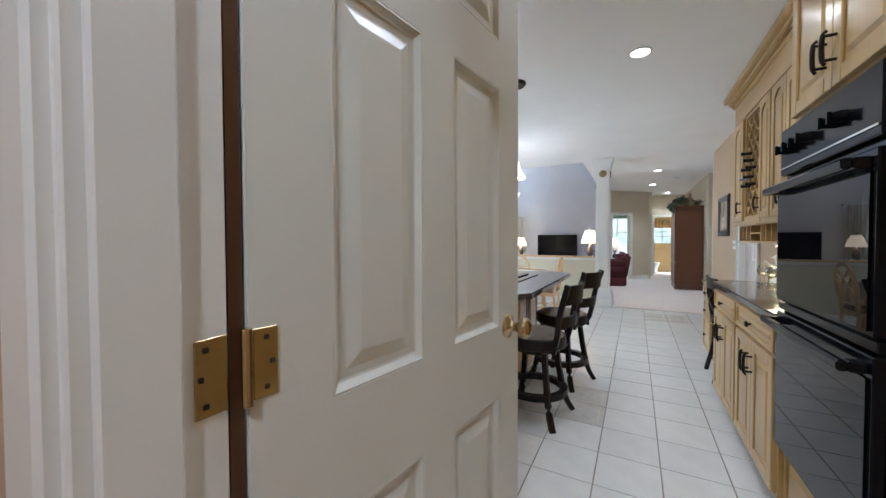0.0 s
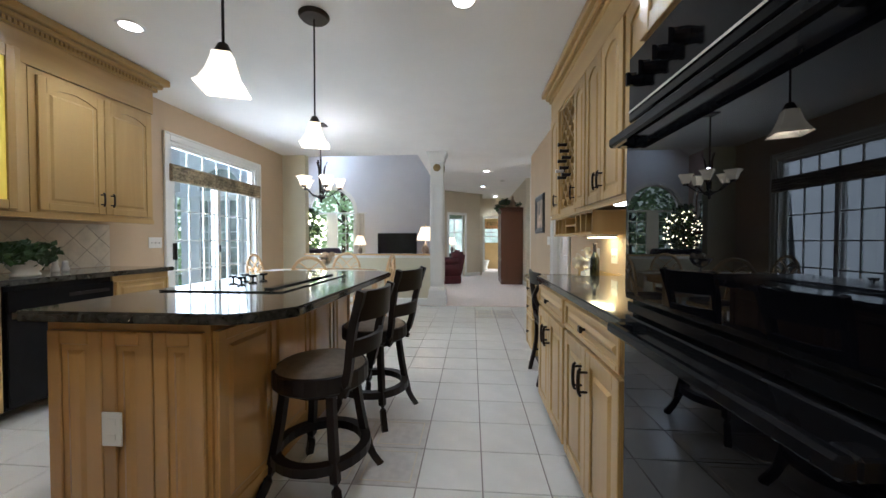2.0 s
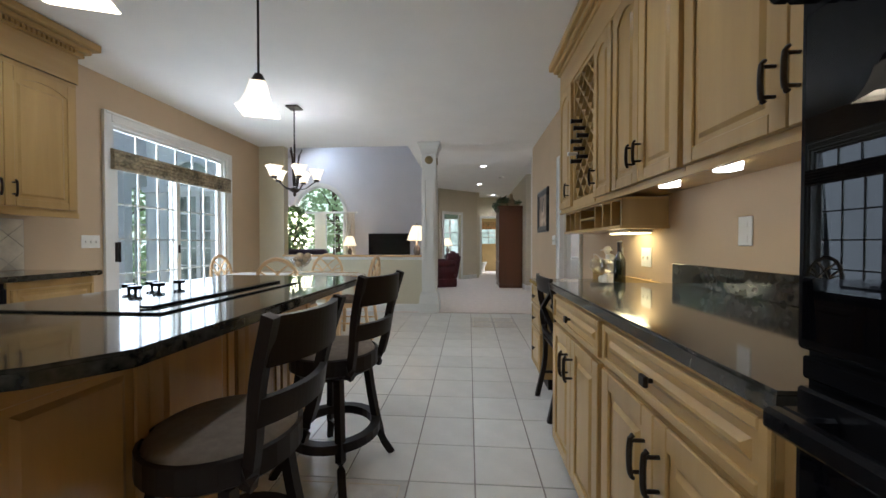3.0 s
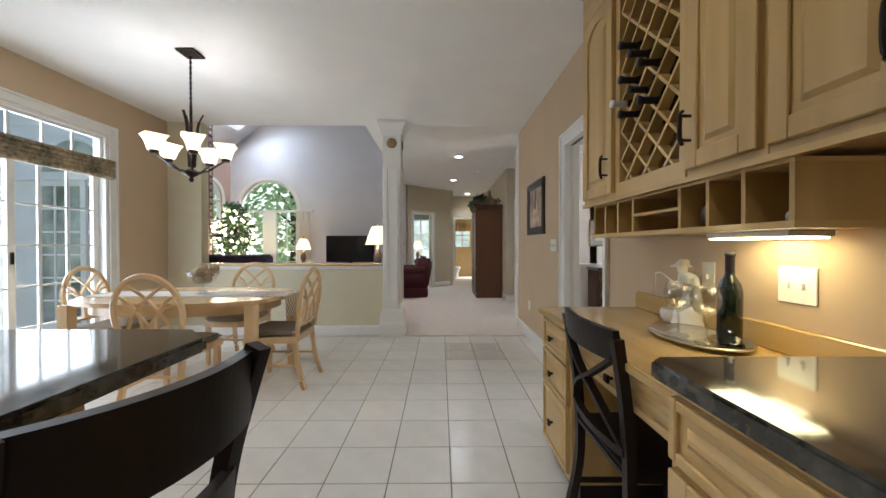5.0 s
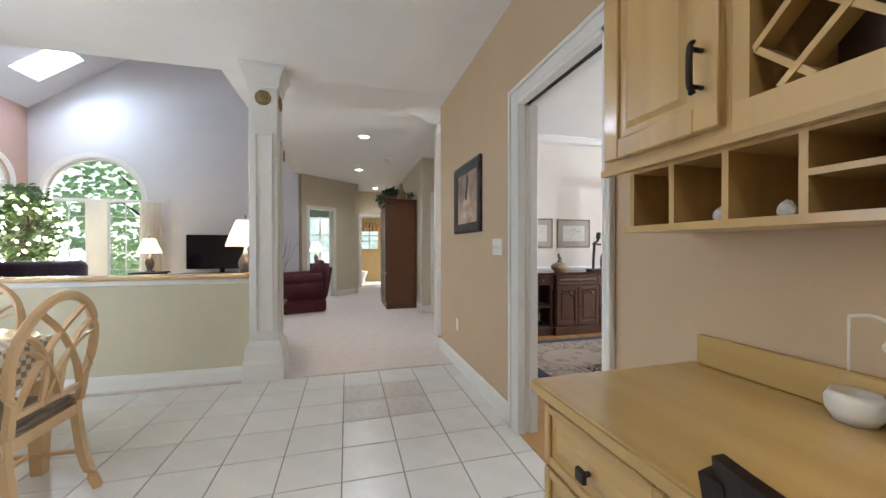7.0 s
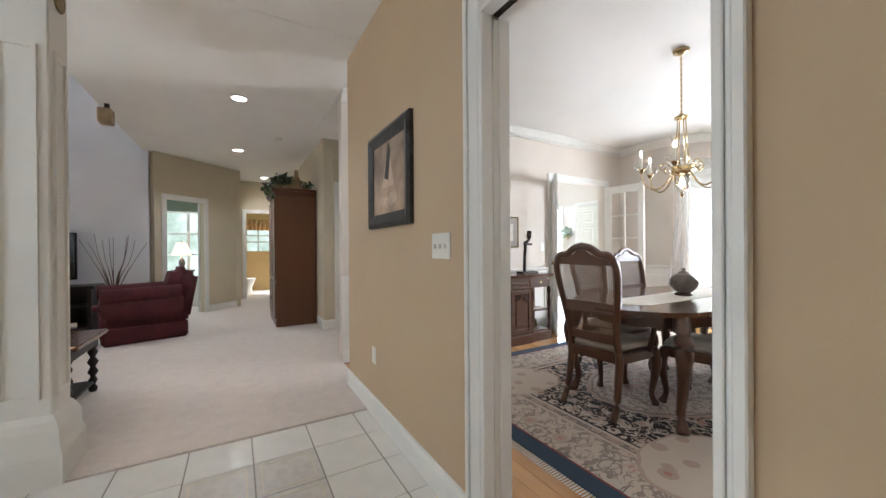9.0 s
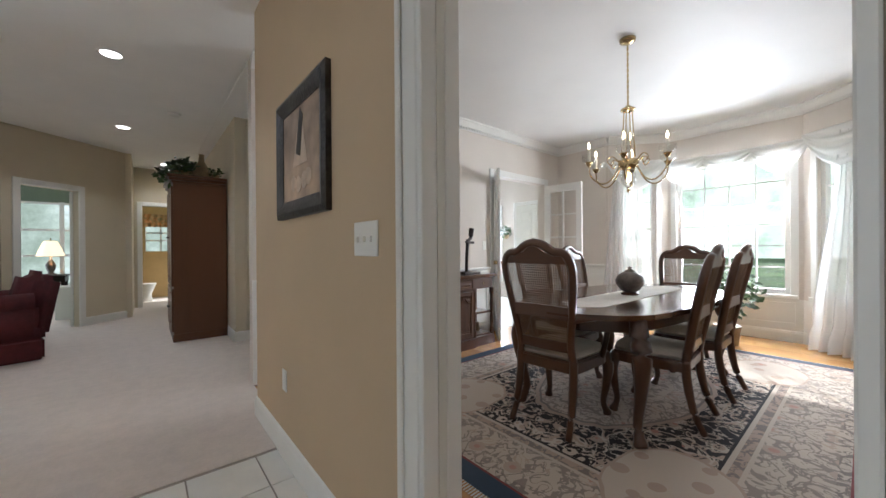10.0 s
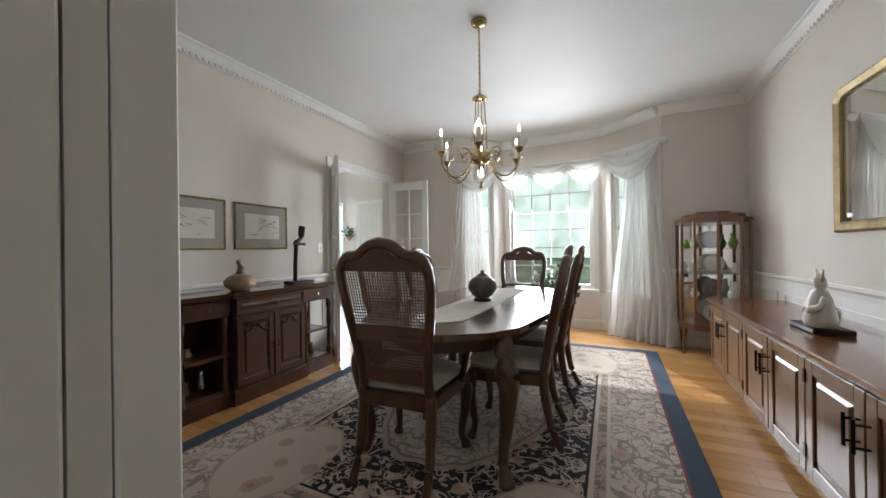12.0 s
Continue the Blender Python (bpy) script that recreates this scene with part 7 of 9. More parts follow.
def lined_print(m, w, h, seed):
    t = framed_picture("framed_print", "gilt framed bird print with grey mount", m, w, h, 0.018, M.gold, mat("cream_paper", (0.62, 0.58, 0.50), 0.6, vary=0.04), 0.075, 0.02, (0, mat("grey_mount", (0.34, 0.31, 0.27), 0.8, vary=0.04)))
    rnd = random.Random(seed)
    for i in range(14):
        x, z = rnd.uniform(-w * 0.24, w * 0.24), rnd.uniform(-h * 0.2, h * 0.15)
        L, a = rnd.uniform(0.02, 0.05), rnd.uniform(-0.4, 0.5)
        bm = bmesh.new()
        pts = [(x - L * math.cos(a), -0.0145, z - L * math.sin(a)), (x, -0.0145, z + 0.006), (x + L * math.cos(a), -0.0145, z + L * math.sin(a))]
        tube(bm, pts, [0.002, 0.006, 0.002], 4, (1, 0.3))
        part("ink_mark", bm, M.stone, t)
    return t


lined_print(pose(2.95, DN, 1.353), 0.55, 0.42, 1)
lined_print(pose(3.573, DN, 1.353), 0.546, 0.41, 2)
wall_plate("switch_plate", "white switch plate by the french doors", pose(4.30, DN, 1.16), 0.07, 0.115, 1, "switch")


# french doors
def french_leaf(name, label, m, W=0.59):
    t = thing(name, label, "door", m, kind="structure")
    bm = bmesh.new()
    Hh, sw = 2.09, 0.085
    box(bm, 0, -0.018, 0.01, sw, 0.018, Hh, 0.003)
    box(bm, W - sw, -0.018, 0.01, W, 0.018, Hh, 0.003)
    box(bm, sw, -0.018, 0.01, W - sw, 0.018, 0.24)
    box(bm, sw, -0.018, Hh - 0.11, W - sw, 0.018, Hh)
    part("frame", bm, M.white, t)
    p = part("pane", B(sw, -0.002, 0.24, W - sw, 0.002, Hh - 0.11), M.pane, t)
    p.visible_shadow = False
    part("muntin", B(W / 2 - 0.011, -0.012, 0.24, W / 2 + 0.011, 0.012, Hh - 0.11), M.white, t)
    for j in range(1, 5):
        z = 0.24 + (Hh - 0.35) * j / 5
        part("muntin", B(sw, -0.011, z - 0.011, W - sw, 0.011, z + 0.011), M.white, t)
    for s in (-1, 1):
        part("knob", tube(bmesh.new(), [(W - 0.04, s * 0.018, 0.95), (W - 0.04, s * 0.06, 0.95)], [0.02, 0.024], 12), M.brass, t, "brass knob")
    return t


french_leaf("door_2", "white french door leaf standing open", pose(4.49, 9.975, 0, 0, 0, -134))
french_leaf("door_3", "white french door leaf standing open", pose(5.68, 9.975, 0, 0, 0, -86))
# foyer beyond: white door, wall basket and a bright sidelight
t = thing("door_4", "closed white panelled foyer door", "door", pose(7.096, 11.65, 0, 0, 0, -90), kind="structure")
part("leaf", B(0, -0.03, 0, 0.85, 0.0, 2.03), M.doorw, t)
for x0, x1 in ((0.1, 0.39), (0.46, 0.75)):
    for z0, z1 in ((0.2, 0.8), (0.95, 1.55), (1.65, 1.92)):
        part("panel", panel_y(None, x0, x1, z0, z1, -0.035, 0.012, 0.03), M.doorw, t)
casing_x("trim_foyer_door", 7.098, -1, 10.795, 11.655, 2.04, 0.075)
t = thing("wall_basket", "small green plant basket hung on the foyer wall", "wall plant", pose(7.0, 11.88, 1.42))
part("basket", lathe(bmesh.new(), [(0.0, -0.10), (0.05, -0.08), (0.07, 0.0), (0.0, 0.0)], n=14, caps=False), M.jug, t)
part("foliage", leafy(bmesh.new(), (0, 0, 0.05), 0.13, 160, 0.06, 1.1, 6), M.leaf, t)
t = thing("window_3", "bright narrow foyer sidelight", "window", kind="structure")
part("pane", B(7.14, 12.13, 0.4, 7.15, 12.41, 2.05), M.pane, t)
bm = bmesh.new()
for y in (12.08, 12.41):
    box(bm, 7.07, y, 0.35, 7.098, y + 0.05, 2.1)
for z in (0.35, 2.05):
    box(bm, 7.07, 12.13, z, 7.098, 12.41, z + 0.05)
part("frame", bm, M.white, t)
for z in (0.9, 1.45):
    part("muntin", B(7.125, 12.13, z, 7.165, 12.41, z + 0.025), M.white, t)

# buffet
BY0, BY1, BX0, BX1, BZ = 5.77, 6.28, 1.75, 5.22, 0.66
t = thing("buffet", "long low buffet with cherry top and panelled doors", "buffet")
M.buffet = wood("tan_buffet_wood", (0.22, 0.12, 0.055), (0.14, 0.07, 0.03), 0.3)
part("top", B(BX0 - 0.02, BY0 - 0.015, BZ - 0.03, BX1 + 0.02, BY1 + 0.02, BZ, 0.006), M.cherry, t, "polished cherry top")
part("body", B(BX0, BY0, 0.06, BX1, BY1 - 0.02, BZ - 0.03), M.buffet, t)
part("plinth", B(BX0 + 0.02, BY0, 0, BX1 - 0.02, BY1 - 0.06, 0.06), M.walnut, t)
nd = 8
for k in range(nd):
    x0 = BX0 + 0.03 + (BX1 - BX0 - 0.06) * k / nd
    x1 = BX0 + 0.03 + (BX1 - BX0 - 0.06) * (k + 1) / nd
    r = panel_y(None, -x1 + 0.004, -x0 - 0.004, 0.085, BZ - 0.05, 0, 0.022, 0.06)
    r.transform(Matrix.Translation((0, BY1 - 0.008, 0)) @ Matrix.Rotation(math.pi, 4, "Z"))
    d = part("door", r, M.buffet, t)
    hx = (x1 - 0.03) if k % 2 == 0 else (x0 + 0.03)
    bm = bmesh.new()
    tube(bm, [(hx, BY1 + 0.045, 0.40), (hx, BY1 + 0.045, 0.52)], 0.006, 6)
    for z in (0.42, 0.50):
        tube(bm, [(hx, BY1 - 0.0, z), (hx, BY1 + 0.045, z)], 0.005, 6)
    part("handle", bm, M.bronze, d, "dark metal pull")
    ex = (x0 + 0.006) if k % 2 == 0 else (x1 - 0.006)
    for z in (0.16, 0.50):
        part("hinge", B(ex - 0.005, BY1, z, ex + 0.005, BY1 + 0.008, z + 0.06), M.bronze, d)
t = thing("figurine_pair", "pale carved seated figures on a dark base", "figurine", pose(3.93, 6.05, BZ + 0.001) @ Matrix.Scale(1.22, 4))
bm = bmesh.new()
for x, y, k in ((-0.07, 0.03, 1.0), (0.06, -0.02, 0.92)):
    lathe(bm, [(0, 0.025), (0.075 * k, 0.025), (0.085 * k, 0.06), (0.07 * k, 0.10), (0.06 * k, 0.15), (0.045 * k, 0.18), (0.022 * k, 0.195), (0.034 * k, 0.215), (0.03 * k, 0.245), (0, 0.26 * k + 0.01)], (x, y, 0), 14, False)
    for s in (-1, 1):
        tube(bm, [(x + s * 0.02, y, 0.235), (x + s * 0.045, y, 0.285)], [0.016, 0.003], 6)
        tube(bm, bez([(x + s * 0.055, y, 0.16), (x + s * 0.075, y + 0.03, 0.12), (x + s * 0.02, y + 0.07, 0.10)], 4), 0.017, 6)
bm.transform(Matrix.Diagonal((0.68, 0.68, 0.95, 1)))
part("figure", bm, M.ceramic, t, "", True)
part("base", B(-0.115, -0.065, 0, 0.105, 0.07, 0.024, 0.004), M.espresso, t)

# mirror
t = thing("wall_mirror", "large gilt framed mirror above the buffet", "mirror", pose(3.79, DS, 1.65, 0, 0, 180))
w, h = 1.32, 0.90
bm = bmesh.new()
cut = 0.06
q = lambda k, d: [Vector((x, -d, z)) for x, z in ((-w / 2 + k, -h / 2 + k), (w / 2 - k, -h / 2 + k), (w / 2 - k, h / 2 - cut - k * 0.6), (w / 2 - cut - k * 0.6, h / 2 - k), (-w / 2 + cut + k * 0.6, h / 2 - k), (-w / 2 + k, h / 2 - cut - k * 0.6))]
ring_loft(bm, [q(0, 0.0), q(0, 0.025), q(0.015, 0.035), q(0.05, 0.022), q(0.062, 0.026), q(0.07, 0.012)], True, False)
part("frame", bm, M.gold, t, "antique gilt frame")
bm = bmesh.new()
ring_loft(bm, [q(0.066, 0.004), q(0.066, 0.010)])
part("glass", bm, M.mirror, t)

# curio cabinet in the corner
t = thing("curio_cabinet", "bow-front walnut curio cabinet with glass sides", "display cabinet", pose(5.81, 6.11, 0) @ Matrix.Diagonal((1, 1, 1.05, 1)))
plan = [(0.26, -0.30), (0.26, 0.30), (-0.02, 0.30), (-0.12, 0.20), (-0.16, 0.0), (-0.12, -0.20), (-0.02, -0.30)]
M.curio = wood("curio_walnut", (0.17, 0.08, 0.03), (0.09, 0.04, 0.015), 0.3)
sc = lambda k: [(x * k + 0.05 * (1 - k), y * k) for x, y in plan]
part("base", slab(bmesh.new(), sc(1.0), 0.25, 0.31, 0.006), M.curio, t)
part("top", slab(bmesh.new(), sc(1.04), 1.30, 1.345, 0.008), M.curio, t)
part("crest", slab(bmesh.new(), sc(0.85), 1.345, 1.385, 0.008), M.curio, t)
part("crest_cap", slab(bmesh.new(), sc(0.5), 1.386, 1.41, 0.006), M.curio, t)
part("back", B(0.245, -0.295, 0.31, 0.258, 0.295, 1.30), M.mirror, t, "mirrored back")
for x, y in plan:
    part("post", tube(bmesh.new(), [(x * 0.95, y * 0.96, 0.30), (x * 0.95, y * 0.96, 1.31)], 0.016, 6), M.curio, t)
for x, y in ((0.22, -0.26), (0.22, 0.26), (-0.05, 0.27), (-0.05, -0.27)):
    part("leg", tube(bmesh.new(), bez([(x, y, 0.26), (x * 1.02, y * 1.02, 0.15), (x * 1.05, y * 1.04, 0.0)], 3), [0.024, 0.022, 0.02, 0.018, 0.016, 0.015, 0.016], 6), M.curio, t)
for z in (0.56, 0.80, 1.04):
    part("shelf", slab(bmesh.new(), sc(0.93), z, z + 0.006), M.crystal, t, "glass shelf")
for (xa, ya), (xb, yb) in zip(plan[1:], plan[2:]):
    bm = bmesh.new()
    bm.faces.new([bm.verts.new(p) for p in ((xa * 0.95, ya * 0.96, 0.31), (xb * 0.95, yb * 0.96, 0.31), (xb * 0.95, yb * 0.96, 1.30), (xa * 0.95, ya * 0.96, 1.30))])
    p = part("pane", bm, M.pane, t)
    p.visible_shadow = False
rnd = random.Random(4)
M.green = mat("green_art_glass", (0.25, 0.42, 0.05), 0.15, vary=0.2, scale=8)
for i, z in enumerate((0.312, 0.312, 0.567, 0.567, 0.567, 0.807, 0.807, 0.807, 1.047, 1.047, 1.047)):
    y = -0.18 + 0.18 * (i % 3) + rnd.uniform(-0.02, 0.02)
    o = thing("curio_ornament", "small porcelain keepsake on a glass shelf", "ornament", pose(5.85, 6.11 + y, z * 1.05), "keepsakes in the curio cabinet")
    if i % 3 == 1:
        bm = bmesh.new()
        lathe(bm, [(0, 0), (0.09, 0.004), (0.095, 0.012), (0.07, 0.010), (0, 0.008)], n=22, caps=False)
        bm.transform(Matrix.Translation((0.06, 0, 0.095)) @ Matrix.Rotation(radians(-80), 4, "Y"))
        part("plate", bm, M.ceramic if i != 4 else M.stone, o, "", True)
    else:
        hh = rnd.uniform(0.08, 0.17)
        part("vase", lathe(bmesh.new(), [(0, 0), (0.025, 0), (0.045, hh * 0.35), (0.02, hh * 0.75), (0.024, hh), (0.0, hh)], n=14, caps=False), M.green if i in (8, 9) else M.ceramic, o, "", True)


# bay windows and curtains
def bay_window(k):
    m, L, mg = BAYW[k]
    t = thing("window_%d" % (k + 4), "white bay window sash with grilles", "window", m, kind="structure")
    a, b, z0, z1 = mg, L - mg, 0.55, 2.22
    bm = bmesh.new()
    for c in ((a, z0, a + 0.05, z1), (b - 0.05, z0, b, z1), (a + 0.05, z0, b - 0.05, z0 + 0.06), (a + 0.05, z1 - 0.05, b - 0.05, z1)):
        box(bm, c[0], -0.09, c[1], c[2], -0.03, c[3], 0.003)
    zm = (z0 + z1) / 2
    if k != 1:
        box(bm, a + 0.05, -0.085, zm - 0.02, b - 0.05, -0.035, zm + 0.02)
    part("frame", bm, M.white, t)
    p = part("pane", B(a + 0.05, -0.062, z0 + 0.06, b - 0.05, -0.058, z1 - 0.05), M.pane, t)
    p.visible_shadow = False
    nc, nr = (4, 6) if k == 1 else (2, 4)
    for i in range(1, nc):
        x = a + 0.05 + (b - a - 0.1) * i / nc
        part("grille_bar", B(x - 0.008, -0.07, z0 + 0.06, x + 0.008, -0.05, z1 - 0.05), M.white, t)
    for j in range(1, nr):
        z = z0 + 0.06 + (z1 - z0 - 0.11) * j / nr
        part("grille_bar", B(a + 0.05, -0.069, z - 0.008, b - 0.05, -0.051, z + 0.008), M.white, t)
    bm = bmesh.new()
    box(bm, a - 0.07, 0.0, z0 - 0.05, b + 0.07, 0.045, z0, 0.005)
    for x0, x1 in ((a - 0.07, a), (b, b + 0.07)):
        box(bm, x0, 0.0, z0, x1, 0.018, z1 + 0.07, 0.004)
    box(bm, a, 0.0, z1, b, 0.018, z1 + 0.07, 0.004)
    part("sill_and_casing", bm, M.white, t)


for k in range(3):
    bay_window(k)


def curtain(name, label, p0, p1, z0, z1, mt, folds=9, amp=0.035, gather=0.6, flare=0.0, puddle=False):
    """A pleated hanging between two points in plan; gathered at its top."""
    a, b = Vector((*p0, 0)), Vector((*p1, 0))
    d = b - a
    n = d.normalized().cross(Vector((0, 0, 1)))
    bm = bmesh.new()
    rings = []
    nz, nu = 16, folds * 8
    for j in range(nz + 1):
        f = j / nz
        z = z1 + (z0 - z1) * f
        wd = gather + (1 - gather) * min(1, f * 1.3) + flare * f * f
        row = []
        for i in range(nu + 1):
            u = i / nu
            s = 0.5 + (u - 0.5) * wd
            w = amp * (0.5 + 0.6 * f) * math.sin(u * folds * 2 * math.pi + 0.8 * math.sin(u * 9 + f * 3)) + 0.01 * math.sin(u * 31 + f * 7)
            if puddle and f > 0.93:
                w *= 2.2
            row.append(a + d * s + n * w + Vector((0, 0, z + (0.02 * math.sin(u * 40) if puddle and j == nz - 1 else 0))))
        rings.append(row)
    ring_loft(bm, rings, False, False)
    return tagged(obj(name, bm, mt, True), label, "curtain")


curtain("sheer_curtain", "long white sheer curtain puddled on the floor", (5.97, 6.46), (6.32, 7.04), 0.012, 2.30, M.sheer, 9, 0.04, 0.45, 0.15, True)
curtain("sheer_curtain", "long white sheer curtain puddled on the floor", (6.36, 8.68), (5.99, 9.20), 0.012, 2.30, M.sheer, 9, 0.04, 0.5, 0.1, True)


def swag(p0, p1, z, drop):
    a, b = Vector((*p0, z)), Vector((*p1, z))
    d = b - a
    n = d.normalized().cross(Vector((0, 0, 1)))
    bm = bmesh.new()
    rings = []
    for j in range(15):
        f = j / 14
        row = []
        for i in range(25):
            u = i / 24
            sag = 4 * u * (1 - u)
            z_ = -f * drop * sag - 0.04 * f * (1 - sag)
            o = 0.03 + 0.045 * sag * math.sin(f * math.pi) + 0.016 * math.sin(f * 22) * (0.3 + sag)
            row.append(a + d * u + n * -o + Vector((0, 0, z_)))
        rings.append(row)
    ring_loft(bm, rings, False, False)
    return tagged(obj("sheer_swag", bm, M.swag, True), "draped white sheer swag over the bay window", "curtain", "window swags")


for p0, p1, zz, dr in (((5.99, 6.54), (6.47, 7.16), 2.36, 0.42), ((6.47, 7.10), (6.51, 7.65), 2.32, 0.33), ((6.51, 7.58), (6.51, 8.14), 2.32, 0.33), ((6.51, 8.08), (6.47, 8.62), 2.32, 0.33), ((6.47, 8.55), (5.99, 9.16), 2.36, 0.42)):
    swag(p0, p1, zz, dr)
for y in (6.52, 9.20):
    t = thing("curtain_holdback", "white turned curtain holdback on the wall", "curtain hardware", pose(DX, y, 2.33, 0, -90, 0), "curtain holdbacks")
    part("knob", lathe(bmesh.new(), [(0, 0), (0.014, 0), (0.012, 0.06), (0.04, 0.065), (0.045, 0.08), (0.03, 0.09), (0, 0.092)], n=16, caps=False), M.white, t, "", True)
t = thing("floor_plant", "small leafy green plant on the bay window floor", "potted plant", pose(5.95, 7.75, 0.0))
part("pot", lathe(bmesh.new(), [(0, 0), (0.10, 0), (0.13, 0.22), (0.0, 0.2)], n=18, caps=False), M.jug, t)
part("foliage", leafy(bmesh.new(), (0, 0, 0.60), 0.30, 300, 0.09, 1.0, 8), M.leaf, t)
part("stem", tube(bmesh.new(), [(0, 0, 0.18), (0.01, 0, 0.6)], 0.012, 6), M.bark, t)


# ---- living room and hall ----
def arched_window(name, m, r, zs, z_low, doors):
    """An arched window in local x-z, facing -y; its centre at x = 0."""
    t = thing(name, "white arched window over tall glazed panels" if doors else "white arched window over a sash", "window", m, kind="structure")
    bm = bmesh.new()
    n = 24

    def arc(bm, ra, rb, y0, y1):
        rings = [[Vector((q * math.cos(math.pi * i / n), y, zs + q * math.sin(math.pi * i / n))) for q, y in ((ra, y0), (rb, y0), (rb, y1), (ra, y1))] for i in range(n + 1)]
        ring_loft(bm, rings)
    arc(bm, r - 0.05, r, 0.04, 0.12)
    arc(bm, r, r + 0.085, -0.02, 0.0)
    box(bm, -r, 0.04, zs - 0.06, r, 0.12, zs, 0.003)
    for x0, x1 in ((-r - 0.085, -r), (r, r + 0.085)):
        box(bm, x0, -0.02, z_low, x1, 0.0, zs)
    for x0, x1 in ((-r, -r + 0.05), (r - 0.05, r)):
        box(bm, x0, 0.04, z_low, x1, 0.12, zs - 0.06)
    box(bm, -r + 0.05, 0.04, z_low, r - 0.05, 0.12, z_low + 0.06)
    part("frame", bm, M.white, t)
    if doors:
        part("mullion", B(-0.17, 0.03, z_low + 0.06, 0.17, 0.13, zs - 0.06, 0.004), M.white, t)
        cols = ((-r + 0.05, -0.17), (0.17, r - 0.05))
    else:
        part("meeting_rail", B(-r + 0.05, 0.05, 1.32, r - 0.05, 0.11, 1.36), M.white, t)
        cols = ((-r + 0.05, r - 0.05),)
    p = part("pane", B(-r + 0.03, 0.078, z_low + 0.03, r - 0.03, 0.082, zs - 0.03), M.pane, t)
    p.visible_shadow = False
    bm = bmesh.new()
    bm.faces.new([bm.verts.new((q * math.cos(a), 0.08, zs + q * math.sin(a))) for q, a in [(r - 0.04, math.pi * i / n) for i in range(n + 1)]])
    p = part("pane", bm, M.pane, t)
    p.visible_shadow = False
    for x0, x1 in cols:
        part("grille_bar", B((x0 + x1) / 2 - 0.008, 0.07, z_low + 0.06, (x0 + x1) / 2 + 0.008, 0.09, zs - 0.06), M.white, t)
        for j in range(1, 6):
            z = z_low + (zs - z_low) * j / 6
            part("grille_bar", B(x0, 0.071, z - 0.008, x1, 0.089, z + 0.008), M.white, t)
    for i in range(1, 4) if not doors else ():
        a = math.pi * i / 4
        part("grille_bar", tube(bmesh.new(), [(0.02 * math.cos(a), 0.08, zs + 0.02 * math.sin(a)), ((r - 0.04) * math.cos(a), 0.08, zs + (r - 0.04) * math.sin(a))], 0.009, 4), M.white, t)
    return t


arched_window("window_1", pose(AX, 13.6, 0), AR, AZ, 0.06, True)
arched_window("window_2", pose(-5.15, 12.84, 0, 0, 0, 90), 0.41, 2.30, 0.5, False)
curtain("drape", "cream pleated drape beside the living room window", (-3.43, 13.50), (-3.04, 13.50), 0.02, 2.03, M.drape, 7, 0.03, 0.9)
t = thing("curtain_rod", "white curtain rod above the glazed doors", "curtain rod")
part("rod", tube(bmesh.new(), [(-4.96, 13.50, 2.04), (-3.01, 13.50, 2.04)], 0.013, 8), M.white, t)
part("bracket", B(-3.03, 13.49, 2.02, -3.0, 13.6, 2.06), M.white, t)

# brick fireplace breast
FB = thing("brick_chimney", "dark red brick chimney breast with pale mortar", "fireplace", kind="structure")
CX0, CX1, CY0, CY1 = -5.15, -4.76, 10.3, 12.27
part("core", B(CX0, CY0 + 0.008, 0.0, CX1 - 0.008, CY1 - 0.008, 4.05), M.mortar, FB)
me = bpy.data.meshes.new("brick")
bm = box(bmesh.new(), 0, 0, 0, 0.02, 0.200, 0.062, 0.003)
bm.to_mesh(me)
bm.free()
me.materials.append(M.brick)
me2 = bpy.data.meshes.new("brick")
bm = box(bmesh.new(), 0, 0, 0, 0.19, 0.02, 0.062, 0.003)
bm.to_mesh(me2)
bm.free()
me2.materials.append(M.brick)
for r in range(42):
    z = 0.85 + r * 0.0745
    off = 0.106 if r % 2 else 0
    for k in range(4):
        o = new("brick", me)
        y = CY1 - 0.2 - k * 0.212 - off
        o.parent, o.location = FB, (CX1 - 0.018, y, z)
    for k in range(2):
        o = new("brick", me2)
        o.parent, o.location = FB, (CX0 + 0.006 + k * 0.2 + (0 if r % 2 else 0.0), CY1 - 0.018, z)
part("mantel_shelf", B(-4.76, 10.5, 1.33, -4.52, 12.2, 1.40, 0.01), M.walnut, FB, "dark wood mantel shelf")
t = thing("wreath", "dried wreath hung on the brick chimney", "wreath", pose(-4.73, 11.25, 2.35, 0, 90, 0))
rings = [[Vector(((0.22 + 0.05 * math.cos(b)) * math.cos(a), (0.22 + 0.05 * math.cos(b)) * math.sin(a), 0.05 * math.sin(b))) for b in (0, 1.57, 3.14, 4.71)] for a in (2 * math.pi * i / 18 for i in range(19))]
part("ring", ring_loft(bmesh.new(), rings, True, False), M.bark, t)
bm = bmesh.new()
for i in range(10):
    a = 2 * math.pi * i / 10
    leafy(bm, (0.22 * math.cos(a), 0.22 * math.sin(a), 0.02), 0.08, 22, 0.05, 1, i)
part("leaves", bm, M.leaf, t)

